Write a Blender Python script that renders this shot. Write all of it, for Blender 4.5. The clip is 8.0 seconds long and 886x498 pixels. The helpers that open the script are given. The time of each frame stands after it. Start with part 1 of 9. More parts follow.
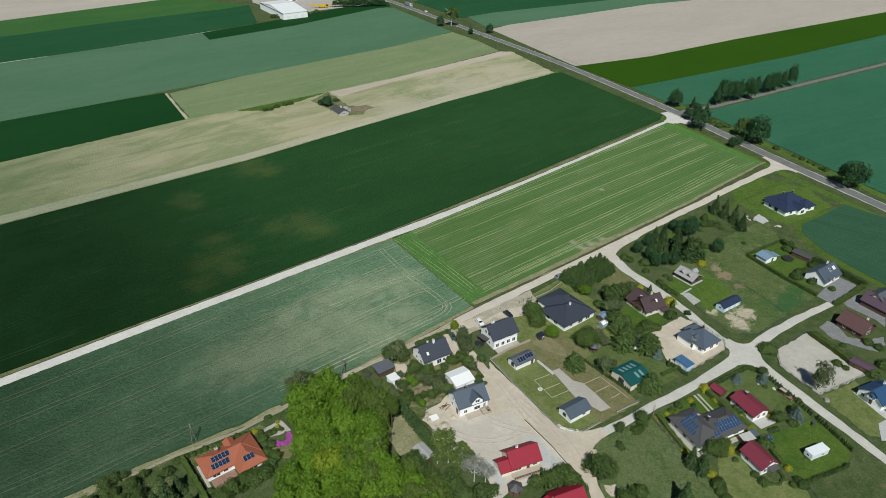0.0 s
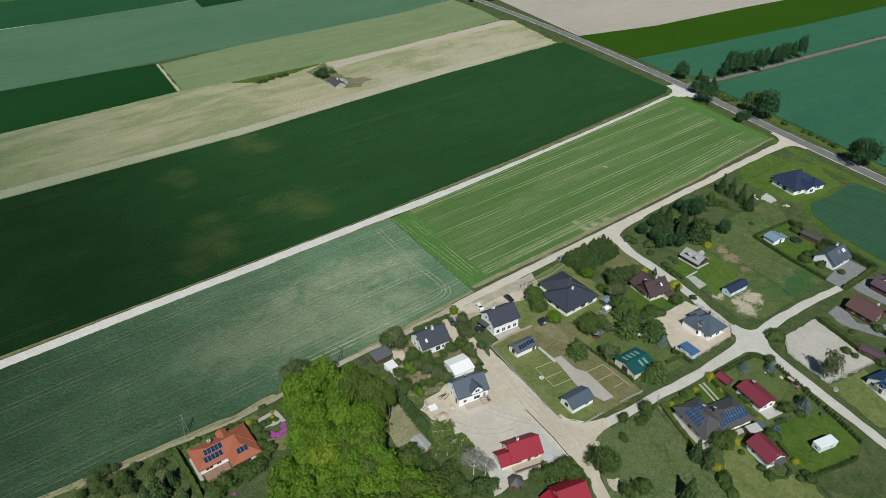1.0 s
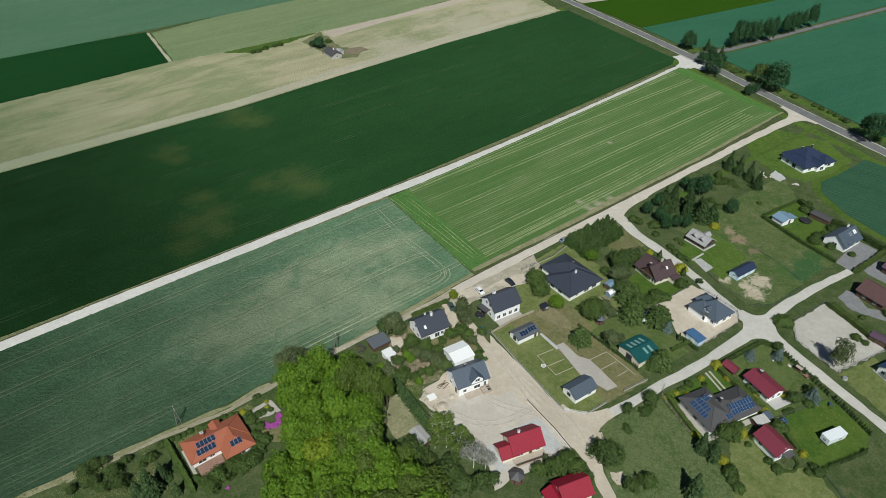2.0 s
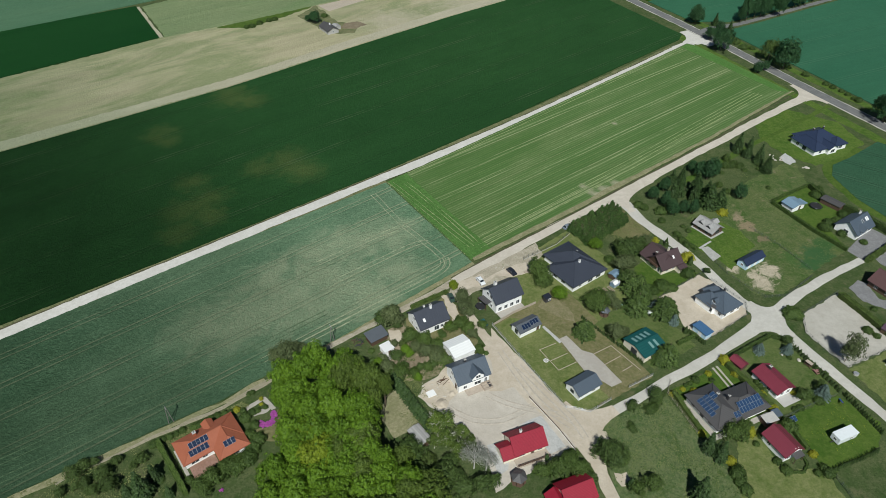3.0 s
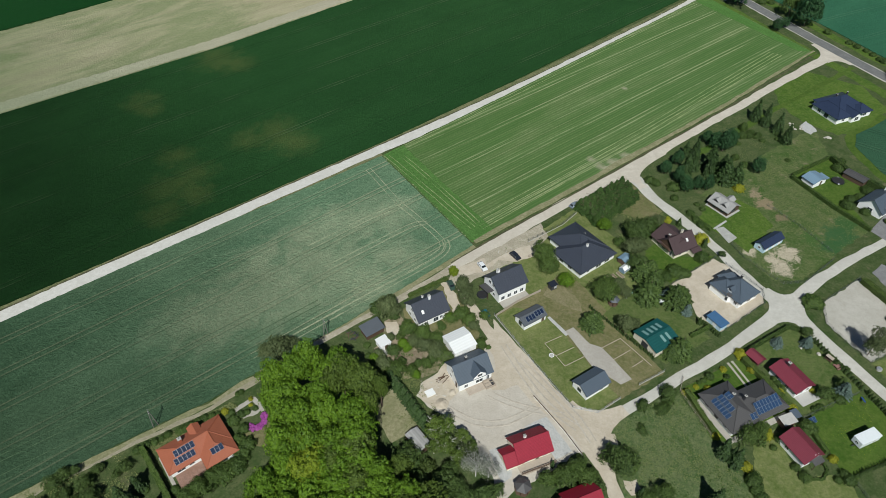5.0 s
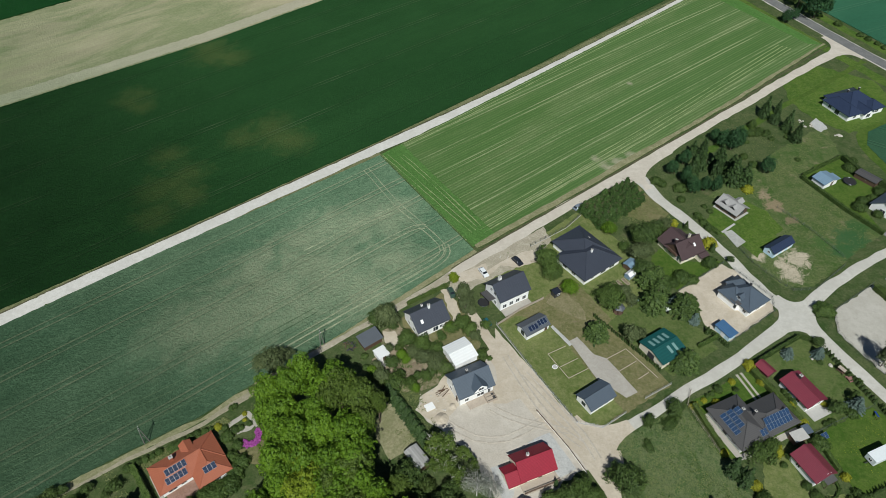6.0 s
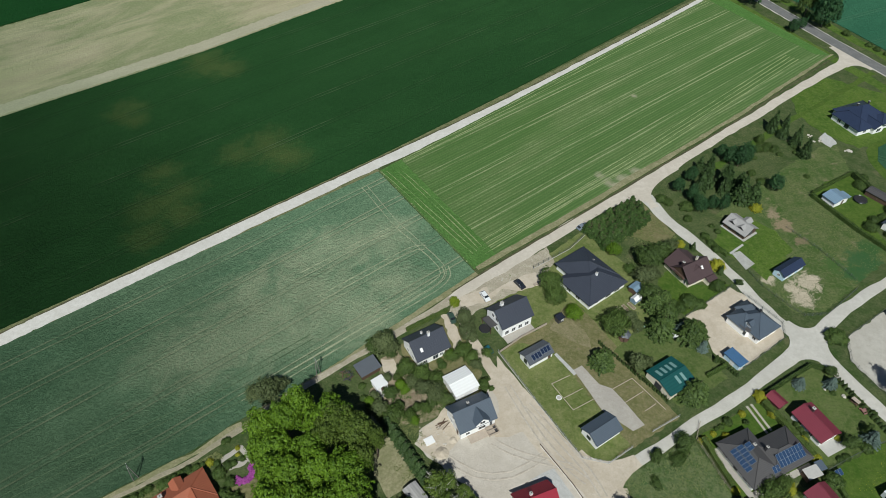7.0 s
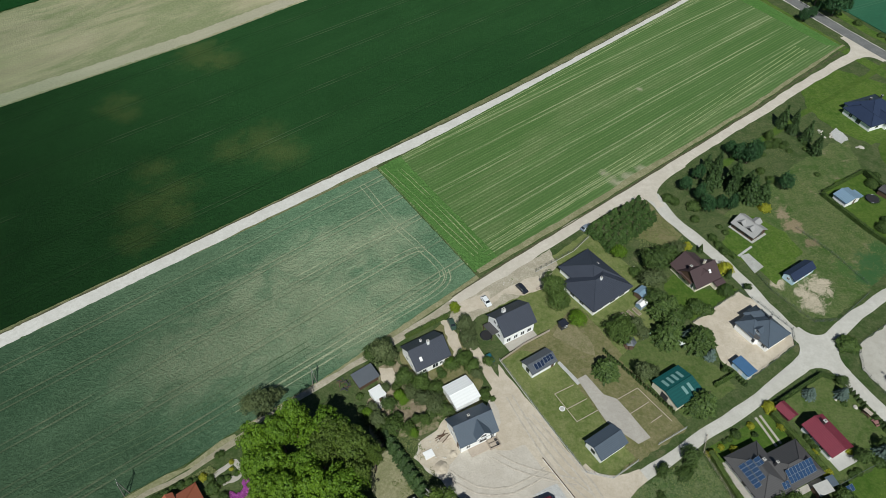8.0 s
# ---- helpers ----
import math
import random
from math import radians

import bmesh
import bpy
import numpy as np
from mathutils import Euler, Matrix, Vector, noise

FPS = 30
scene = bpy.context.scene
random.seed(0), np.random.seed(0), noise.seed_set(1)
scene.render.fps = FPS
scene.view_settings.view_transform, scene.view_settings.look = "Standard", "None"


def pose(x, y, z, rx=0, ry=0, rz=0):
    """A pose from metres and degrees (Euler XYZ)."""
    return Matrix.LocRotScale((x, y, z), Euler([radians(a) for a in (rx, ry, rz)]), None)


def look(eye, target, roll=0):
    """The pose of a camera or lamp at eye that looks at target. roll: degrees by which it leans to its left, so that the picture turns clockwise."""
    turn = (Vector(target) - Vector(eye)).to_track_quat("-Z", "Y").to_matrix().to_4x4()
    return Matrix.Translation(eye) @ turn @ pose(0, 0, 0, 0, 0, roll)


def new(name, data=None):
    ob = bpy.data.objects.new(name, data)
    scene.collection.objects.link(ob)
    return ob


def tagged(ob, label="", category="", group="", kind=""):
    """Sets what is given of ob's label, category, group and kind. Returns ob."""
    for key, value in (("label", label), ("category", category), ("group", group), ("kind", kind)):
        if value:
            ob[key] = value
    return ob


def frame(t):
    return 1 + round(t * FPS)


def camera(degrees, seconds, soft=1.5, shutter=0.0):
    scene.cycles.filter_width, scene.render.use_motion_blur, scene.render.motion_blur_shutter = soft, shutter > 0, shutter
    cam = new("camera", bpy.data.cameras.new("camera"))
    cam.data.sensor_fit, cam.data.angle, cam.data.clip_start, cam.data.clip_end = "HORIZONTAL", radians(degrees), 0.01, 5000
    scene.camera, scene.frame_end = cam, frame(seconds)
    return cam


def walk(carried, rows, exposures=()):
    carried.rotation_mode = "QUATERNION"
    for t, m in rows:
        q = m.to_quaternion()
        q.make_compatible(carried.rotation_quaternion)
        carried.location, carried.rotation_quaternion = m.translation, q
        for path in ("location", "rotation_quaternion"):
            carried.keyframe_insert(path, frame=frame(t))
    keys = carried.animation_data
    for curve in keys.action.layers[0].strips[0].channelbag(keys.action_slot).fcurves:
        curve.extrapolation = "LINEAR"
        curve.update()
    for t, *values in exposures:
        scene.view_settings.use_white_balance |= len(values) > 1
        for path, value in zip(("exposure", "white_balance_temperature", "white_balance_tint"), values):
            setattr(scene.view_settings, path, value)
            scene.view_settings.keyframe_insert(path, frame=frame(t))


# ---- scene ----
cam = camera(68.50, 8.0, soft=0.5)
# seconds, x, y, z, yaw, pitch, roll
PATH = [
    (0, 0.00, 0.00, 154.07, -0.000, -31.191, 0.143),
    (0.5, 0.08, 4.72, 154.34, -0.021, -32.459, 0.207),
    (1, 0.08, 9.32, 154.41, -0.074, -33.926, 0.262),
    (1.5, 0.04, 13.91, 154.43, -0.123, -35.397, 0.345),
    (3, 0.11, 28.18, 154.73, -0.203, -39.194, 0.395),
    (3.5, 0.15, 32.79, 154.82, -0.222, -40.336, 0.377),
    (4, 0.19, 37.41, 154.91, -0.223, -41.499, 0.332),
    (4.5, 0.26, 41.98, 154.98, -0.227, -42.662, 0.295),
    (6, 0.43, 55.78, 155.25, -0.200, -45.059, 0.206),
    (6.5, 0.35, 60.78, 155.77, -0.208, -45.122, 0.228),
    (7, 0.30, 65.76, 156.39, -0.227, -45.218, 0.268),
    (7.5, 0.30, 70.34, 156.57, -0.230, -45.799, 0.277),
    (8, 0.38, 74.70, 156.44, -0.210, -46.738, 0.267),
]
walk(cam, [(t, pose(x, y, z, 90 + p, 0, w) @ pose(0, 0, 0, 0, 0, r)) for t, x, y, z, w, p, r in PATH],
     exposures=[(0, -0.15, 6350, 4), (8, -0.15, 6350, 4)])

# ---- sky and sun: the sun stands high behind the camera ----
world = bpy.data.worlds.new("sky")
scene.world = world
world.use_nodes = True
wn = world.node_tree.nodes
sky = wn.new("ShaderNodeTexSky")
sky.sky_type = "NISHITA"
sky.sun_disc = False
sky.sun_elevation = radians(50)
sky.sun_rotation = radians(180)
sky.air_density, sky.dust_density, sky.ozone_density = 0.7, 0.1, 1.0
world.node_tree.links.new(sky.outputs[0], wn["Background"].inputs[0])
wn["Background"].inputs[1].default_value = 0.05
sun = new("sun", bpy.data.lights.new("sun", "SUN"))
sun.data.energy, sun.data.angle, sun.data.color = 5.0, radians(0.53), (1.0, 0.975, 0.93)
sun.matrix_world = look((0, -100 * math.cos(radians(50)), 100 * math.sin(radians(50))), (0, 0, 0))

from mathutils.geometry import tessellate_polygon

# ---- materials ----
def mat(name):
    m = bpy.data.materials.new(name)
    m.use_nodes = True
    n = m.node_tree.nodes
    return m, n, m.node_tree.links, n["Principled BSDF"]


def mixc(n, l, fac, a, b, mode="MIX"):
    x = n.new("ShaderNodeMix")
    x.data_type, x.blend_type = "RGBA", mode
    for s, v in ((0, fac), (6, a), (7, b)):
        if isinstance(v, bpy.types.NodeSocket):
            l.new(v, x.inputs[s])
        elif s == 0:
            x.inputs[0].default_value = v
        else:
            x.inputs[s].default_value = (*v, 1)
    return x.outputs[2]


def coords(n, l, rot=0.0, scale=(1, 1, 1), world=True, loc=(0, 0, 0)):
    """World position (or object coordinates), turned by -rot degrees about z and scaled."""
    src = n.new("ShaderNodeNewGeometry").outputs["Position"] if world else n.new("ShaderNodeTexCoord").outputs["Object"]
    a = n.new("ShaderNodeMapping")
    a.vector_type = "POINT"
    a.inputs["Location"].default_value = loc
    a.inputs["Rotation"].default_value = (0, 0, radians(-rot))
    l.new(src, a.inputs[0])
    b = n.new("ShaderNodeMapping")
    b.inputs["Scale"].default_value = scale
    l.new(a.outputs[0], b.inputs[0])
    return b.outputs[0]


def noise_fac(n, l, vec, scale, detail=4, rough=0.55, lo=0.35, hi=0.65, distort=0.0):
    t = n.new("ShaderNodeTexNoise")
    t.inputs["Scale"].default_value = scale
    t.inputs["Detail"].default_value = detail
    t.inputs["Roughness"].default_value = rough
    t.inputs["Distortion"].default_value = distort
    l.new(vec, t.inputs["Vector"])
    r = n.new("ShaderNodeMapRange")
    r.interpolation_type = "SMOOTHSTEP"
    r.inputs[1].default_value, r.inputs[2].default_value = lo, hi
    l.new(t.outputs[0], r.inputs[0])
    return r.outputs[0]


def math_node(n, l, op, a, b=None, c=None):
    x = n.new("ShaderNodeMath")
    x.operation = op
    for i, v in enumerate((a, b, c)):
        if v is None:
            continue
        if isinstance(v, bpy.types.NodeSocket):
            l.new(v, x.inputs[i])
        else:
            x.inputs[i].default_value = v
    return x.outputs[0]


def stripes(n, l, coord, period, width, soft, offset=0.0):
    """1 on lines of that width every period metres of coord, 0 between."""
    s = math_node(n, l, "ADD", coord, offset)
    s = math_node(n, l, "PINGPONG", s, period / 2)
    r = n.new("ShaderNodeMapRange")
    r.inputs[1].default_value, r.inputs[2].default_value = width / 2, width / 2 + soft
    r.inputs[3].default_value, r.inputs[4].default_value = 1, 0
    l.new(s, r.inputs[0])
    return r.outputs[0]


def bump(n, l, p, height, strength, distance):
    b = n.new("ShaderNodeBump")
    b.inputs["Strength"].default_value = strength
    b.inputs["Distance"].default_value = distance
    l.new(height, b.inputs["Height"])
    l.new(b.outputs[0], p.inputs["Normal"])


def blob(n, l, bx, by, br, top=0.8, scale=0.15, soft=1.0):
    """1 inside a ragged patch of radius br at bx, by on the ground, fading out over a rim of soft."""
    d = n.new("ShaderNodeVectorMath")
    d.operation = "DISTANCE"
    g = n.new("ShaderNodeNewGeometry")
    l.new(g.outputs["Position"], d.inputs[0])
    d.inputs[1].default_value = (bx, by, 0)
    e = noise_fac(n, l, coords(n, l, 39, (0.8, 1, 1)), scale, 6, 0.7, 0.0, 1.0, 0.8)
    k = math_node(n, l, "MULTIPLY_ADD", e, -1.5 * br, d.outputs["Value"])
    r = n.new("ShaderNodeMapRange")
    r.interpolation_type = "SMOOTHSTEP"
    r.inputs[1].default_value, r.inputs[2].default_value = -0.08 * br - 0.67 * br * soft, -0.08 * br + 0.68 * br * soft
    r.inputs[3].default_value, r.inputs[4].default_value = top, 0
    l.new(k, r.inputs[0])
    return r.outputs[0]


def ramp_along(n, l, socket, lo, hi):
    r = n.new("ShaderNodeMapRange")
    r.interpolation_type = "SMOOTHSTEP"
    r.inputs[1].default_value, r.inputs[2].default_value = lo, hi
    l.new(socket, r.inputs[0])
    return r.outputs[0]


def crop(name, base, alt, rot, tram=0.0, tram_at=0.0, tram_col=(0.2, 0.22, 0.1), tram_w=0.3, tram_gap=1.9, patch=None, patch_lim=(0.62, 0.75), grain=0.3, sweep=60.0, streak=0.25, bands=0.15, blobs=(), blob_col=None, edge_drop=None, wear_lim=(0.36, 0.62), rut_shade=0.5):
    """A crop in rows along rot degrees: broad drifts, streaks along the rows, fine grain, paired wheel lines every tram
    metres (one of them at tram_at across the rows); the lens's darkening is painted in at the low end along the rows by
    (from, to, colour factor)."""
    m, n, l, p = mat(name)
    v = coords(n, l, rot)
    sep = n.new("ShaderNodeSeparateXYZ")
    l.new(v, sep.inputs[0])
    big = noise_fac(n, l, coords(n, l, rot, (0.4, 1, 1)), 1 / sweep, 5, 0.62, 0.3, 0.7, 0.6)
    col = mixc(n, l, big, base, alt)
    st = noise_fac(n, l, coords(n, l, rot, (0.05, 1.0, 1)), 1.0, 6, 0.72, 0.35, 0.68)
    col = mixc(n, l, math_node(n, l, "MULTIPLY", st, streak), col, tuple(c * 0.72 for c in base))
    wide = noise_fac(n, l, coords(n, l, rot, (0.006, 0.16, 1), loc=(3, 8, 0)), 1.0, 5, 0.65, 0.36, 0.64)
    col = mixc(n, l, math_node(n, l, "MULTIPLY", wide, bands), col, tuple(c * 0.66 for c in base))
    mid = noise_fac(n, l, coords(n, l, rot, (0.5, 1, 1), loc=(17, 5, 0)), 0.16, 5, 0.7, 0.36, 0.66)
    col = mixc(n, l, math_node(n, l, "MULTIPLY", mid, 0.22), col, tuple(c * 0.7 for c in base))
    if patch:
        pf = noise_fac(n, l, coords(n, l, rot, (0.35, 1, 1), loc=(40, 10, 0)), 1 / 26, 7, 0.7, *patch_lim, 0.5)
        col = mixc(n, l, math_node(n, l, "MULTIPLY", pf, 0.8), col, patch)
    for bx, by, br in blobs:
        col = mixc(n, l, blob(n, l, bx, by, br), col, blob_col)
    fine = noise_fac(n, l, coords(n, l, rot, (0.8, 1, 1)), 1.1, 6, 0.8, 0.35, 0.68)
    col = mixc(n, l, math_node(n, l, "MULTIPLY", fine, grain), col, tuple(min(1, c * 1.4) for c in alt))
    dots = noise_fac(n, l, coords(n, l, rot, (0.7, 1, 1), loc=(2, 9, 0)), 1.9, 3, 0.7, 0.52, 0.66)
    col = mixc(n, l, math_node(n, l, "MULTIPLY", dots, grain * 0.7), col, tuple(c * 0.55 for c in base))
    if tram:
        wob = noise_fac(n, l, coords(n, l, rot, (0.02, 0.02, 1)), 1.0, 2, 0.5, 0.0, 1.0)
        y = math_node(n, l, "MULTIPLY_ADD", wob, 0.7, sep.outputs[1])
        pale = math_node(n, l, "MAXIMUM", stripes(n, l, y, tram, tram_w, 0.2, -tram_at), stripes(n, l, y, tram, tram_w, 0.2, -tram_at - tram_gap))
        # each wheel line's shadow, painted as a dark line beside the pale one
        deep = math_node(n, l, "MAXIMUM", stripes(n, l, y, tram, tram_w, 0.25, -tram_at + 0.45), stripes(n, l, y, tram, tram_w, 0.25, -tram_at - tram_gap + 0.45))
        wear = noise_fac(n, l, coords(n, l, rot, (0.025, 0.05, 1)), 1.0, 6, 0.75, *wear_lim)
        col = mixc(n, l, math_node(n, l, "MULTIPLY", deep, rut_shade), col, tuple(c * 0.45 for c in base))
        col = mixc(n, l, math_node(n, l, "MULTIPLY", math_node(n, l, "MULTIPLY", pale, wear), 0.85), col, tram_col)
    # lens falloff painted into the crop: darker, slightly greener at the low end
    if edge_drop:
        f = ramp_along(n, l, sep.outputs[0], edge_drop[0], edge_drop[1])
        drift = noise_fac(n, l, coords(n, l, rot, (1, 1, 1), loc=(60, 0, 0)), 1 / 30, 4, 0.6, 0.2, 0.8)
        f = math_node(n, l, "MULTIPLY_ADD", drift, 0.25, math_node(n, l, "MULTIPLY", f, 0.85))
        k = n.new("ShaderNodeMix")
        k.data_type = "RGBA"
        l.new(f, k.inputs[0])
        k.inputs[6].default_value = (edge_drop[2] * 0.82, edge_drop[2], edge_drop[2] * 0.86, 1)
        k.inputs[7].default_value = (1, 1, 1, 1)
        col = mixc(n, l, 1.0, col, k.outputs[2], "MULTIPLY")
    l.new(col, p.inputs["Base Color"])
    p.inputs["Roughness"].default_value = 0.9
    p.inputs["Specular IOR Level"].default_value = 0.06
    bump(n, l, p, fine, 0.8, 0.35)
    return m


def drilled(name, base, alt, line, rot, pitch, pair, pair_at, straw):
    """A young crop in drill rows: fine darker and paler rows every pitch metres, pale worn pairs every pair metres, straw-coloured thin stretches."""
    m, n, l, p = mat(name)
    sep = n.new("ShaderNodeSeparateXYZ")
    l.new(coords(n, l, rot), sep.inputs[0])
    wob = noise_fac(n, l, coords(n, l, rot, (0.02, 0.02, 1)), 1.0, 2, 0.5, 0.0, 1.0)
    y = math_node(n, l, "MULTIPLY_ADD", wob, 0.8, sep.outputs[1])
    big = noise_fac(n, l, coords(n, l, rot, (0.3, 1, 1)), 1 / 34, 5, 0.62, 0.3, 0.7, 0.5)
    col = mixc(n, l, big, base, alt)
    thin = noise_fac(n, l, coords(n, l, rot, (0.25, 1, 1), loc=(5, 31, 0)), 1 / 18, 6, 0.7, 0.46, 0.7)
    col = mixc(n, l, math_node(n, l, "MULTIPLY", thin, 0.55), col, straw)
    rows_n = noise_fac(n, l, coords(n, l, rot, (0.003, 0.55, 1)), 1.0, 5, 0.75, 0.34, 0.66)
    col = mixc(n, l, math_node(n, l, "MULTIPLY", rows_n, 0.35), col, tuple(c * 0.62 for c in base))
    seam = noise_fac(n, l, coords(n, l, rot, (0.003, 1.7, 1), loc=(9, 4, 0)), 1.0, 4, 0.7, 0.59, 0.635)
    col = mixc(n, l, math_node(n, l, "MULTIPLY", seam, 0.6), col, straw)
    d = stripes(n, l, y, pitch, pitch * 0.3, pitch * 0.25)
    col = mixc(n, l, math_node(n, l, "MULTIPLY", d, 0.5), col, tuple(c * 0.6 for c in base))
    brk = noise_fac(n, l, coords(n, l, rot, (0.014, 0.12, 1)), 1.0, 5, 0.72, 0.36, 0.6)
    two = math_node(n, l, "MAXIMUM", stripes(n, l, y, pair, 0.4, 0.22, -pair_at), stripes(n, l, y, pair, 0.36, 0.22, -pair_at - 1.9))
    col = mixc(n, l, math_node(n, l, "MULTIPLY", math_node(n, l, "MULTIPLY", two, brk), 0.9), col, line)
    fine = noise_fac(n, l, coords(n, l, rot, (0.7, 1, 1)), 1.3, 6, 0.8, 0.36, 0.68)
    col = mixc(n, l, math_node(n, l, "MULTIPLY", fine, 0.4), col, tuple(c * 0.62 for c in base))
    for bx, by, br in ((60.5, 260.5, 2.2), (63.5, 256, 2.6), (69.5, 258.5, 3.2), (75, 263, 2.6), (66, 254.5, 2.0), (85.5, 316.3, 1.6)):
        col = mixc(n, l, blob(n, l, bx, by, br, 0.85, 0.3), col, (0.36, 0.34, 0.24))
    l.new(col, p.inputs["Base Color"])
    p.inputs["Roughness"].default_value = 0.9
    p.inputs["Specular IOR Level"].default_value = 0.06
    bump(n, l, p, fine, 0.7, 0.2)
    return m


def ground_mat(name, a, b, c, scale=0.12, spots=None, rough=0.95, fine_scale=2.2, lim=(0.38, 0.62), bumpd=0.08, grit=0.5, blobs=()):
    """Uneven ground: a and b in broad patches, c as fine grain, spots as scattered stains."""
    m, n, l, p = mat(name)
    v = coords(n, l)
    f1 = noise_fac(n, l, v, scale, 6, 0.65, *lim, 0.4)
    f2 = noise_fac(n, l, v, scale * 5, 5, 0.65, 0.35, 0.7)
    f3 = noise_fac(n, l, v, fine_scale * 0.7, 6, 0.8, 0.42, 0.68)
    col = mixc(n, l, f1, a, b)
    col = mixc(n, l, math_node(n, l, "MULTIPLY", f2, 0.6), col, c)
    f5 = noise_fac(n, l, coords(n, l, loc=(5, 3, 0)), 1.1, 5, 0.75, 0.5, 0.7)
    col = mixc(n, l, math_node(n, l, "MULTIPLY", f5, grit * 0.7), col, tuple(min(1, x * 1.25) for x in c))
    col = mixc(n, l, math_node(n, l, "MULTIPLY", f3, grit), col, tuple(x * 0.62 for x in a))
    if spots:
        f4 = noise_fac(n, l, coords(n, l, loc=(13, 7, 0)), scale * 2.2, 5, 0.7, 0.58, 0.7)
        col = mixc(n, l, math_node(n, l, "MULTIPLY", f4, 0.85), col, spots)
    for bx, by, br, bc in blobs:
        col = mixc(n, l, math_node(n, l, "MULTIPLY", blob(n, l, bx, by, br, 0.95, 0.45, 0.4), math_node(n, l, "MULTIPLY_ADD", f3, -0.5, 1.0)), col, bc)
    l.new(col, p.inputs["Base Color"])
    p.inputs["Roughness"].default_value = rough
    p.inputs["Specular IOR Level"].default_value = 0.2
    bump(n, l, p, f3, 0.5, bumpd)
    return m


def roof_mat(name, col, rows=0.34, rough=0.55, metal=0.0, vary=0.25, cross=0.0, spec=0.4, seam=0.5):
    """Roof covering: courses along the eaves every rows metres (cross: seams up the slope), weathered."""
    m, n, l, p = mat(name)
    v = coords(n, l, world=False)
    sep = n.new("ShaderNodeSeparateXYZ")
    l.new(v, sep.inputs[0])
    f1 = noise_fac(n, l, v, 0.5, 5, 0.6, 0.3, 0.7)
    f2 = noise_fac(n, l, v, 6.0, 4, 0.7, 0.3, 0.7)
    c = mixc(n, l, math_node(n, l, "MULTIPLY", f1, vary), col, tuple(x * 0.55 for x in col))
    c = mixc(n, l, math_node(n, l, "MULTIPLY", f2, vary), c, tuple(min(1, x * 1.5 + 0.02) for x in col))
    h = stripes(n, l, sep.outputs[2], rows * 0.6, 0.02, rows * 0.4)
    if cross:
        h = math_node(n, l, "MAXIMUM", stripes(n, l, sep.outputs[0], cross, 0.04, 0.05), h)
    c = mixc(n, l, math_node(n, l, "MULTIPLY", h, seam), c, tuple(x * 0.5 for x in col))
    l.new(c, p.inputs["Base Color"])
    p.inputs["Roughness"].default_value = rough
    p.inputs["Metallic"].default_value = metal
    p.inputs["Specular IOR Level"].default_value = spec
    bump(n, l, p, h, 0.6, 0.04)
    return m


def plain(name, col, rough=0.6, metal=0.0, vary=0.15, scale=1.5, spec=0.4):
    m, n, l, p = mat(name)
    v = coords(n, l, world=False)
    f = noise_fac(n, l, v, scale, 5, 0.65, 0.3, 0.75)
    g = noise_fac(n, l, v, scale * 9, 3, 0.6, 0.3, 0.75)
    c = mixc(n, l, math_node(n, l, "MULTIPLY", f, vary), col, tuple(x * 0.6 for x in col))
    c = mixc(n, l, math_node(n, l, "MULTIPLY", g, vary * 0.6), c, tuple(min(1, x * 1.2) for x in col))
    l.new(c, p.inputs["Base Color"])
    p.inputs["Roughness"].default_value = rough
    p.inputs["Metallic"].default_value = metal
    p.inputs["Specular IOR Level"].default_value = spec
    bump(n, l, p, g, 0.2, 0.01)
    return m


def leaf_mat(name, dark, light, trans=0.15):
    """Foliage: every leaf clump has its own shade between dark and light."""
    m, n, l, p = mat(name)
    g = n.new("ShaderNodeNewGeometry")
    o = n.new("ShaderNodeObjectInfo")
    c = mixc(n, l, g.outputs["Random Per Island"], dark, light)
    k = math_node(n, l, "MULTIPLY_ADD", o.outputs["Random"], 0.5, 0.0)
    c = mixc(n, l, k, c, tuple(x * 0.7 for x in dark))
    f = noise_fac(n, l, coords(n, l, world=False), 0.6, 3, 0.6, 0.3, 0.7)
    c = mixc(n, l, math_node(n, l, "MULTIPLY", f, 0.35), c, tuple(min(1, x * 1.3) for x in light))
    l.new(c, p.inputs["Base Color"])
    p.inputs["Roughness"].default_value = 0.6
    p.inputs["Specular IOR Level"].default_value = 0.25
    t = n.new("ShaderNodeBsdfTranslucent")
    l.new(c, t.inputs[0])
    x = n.new("ShaderNodeMixShader")
    x.inputs[0].default_value = trans
    l.new(p.outputs[0], x.inputs[1])
    l.new(t.outputs[0], x.inputs[2])
    l.new(x.outputs[0], n["Material Output"].inputs[0])
    return m


M = {}
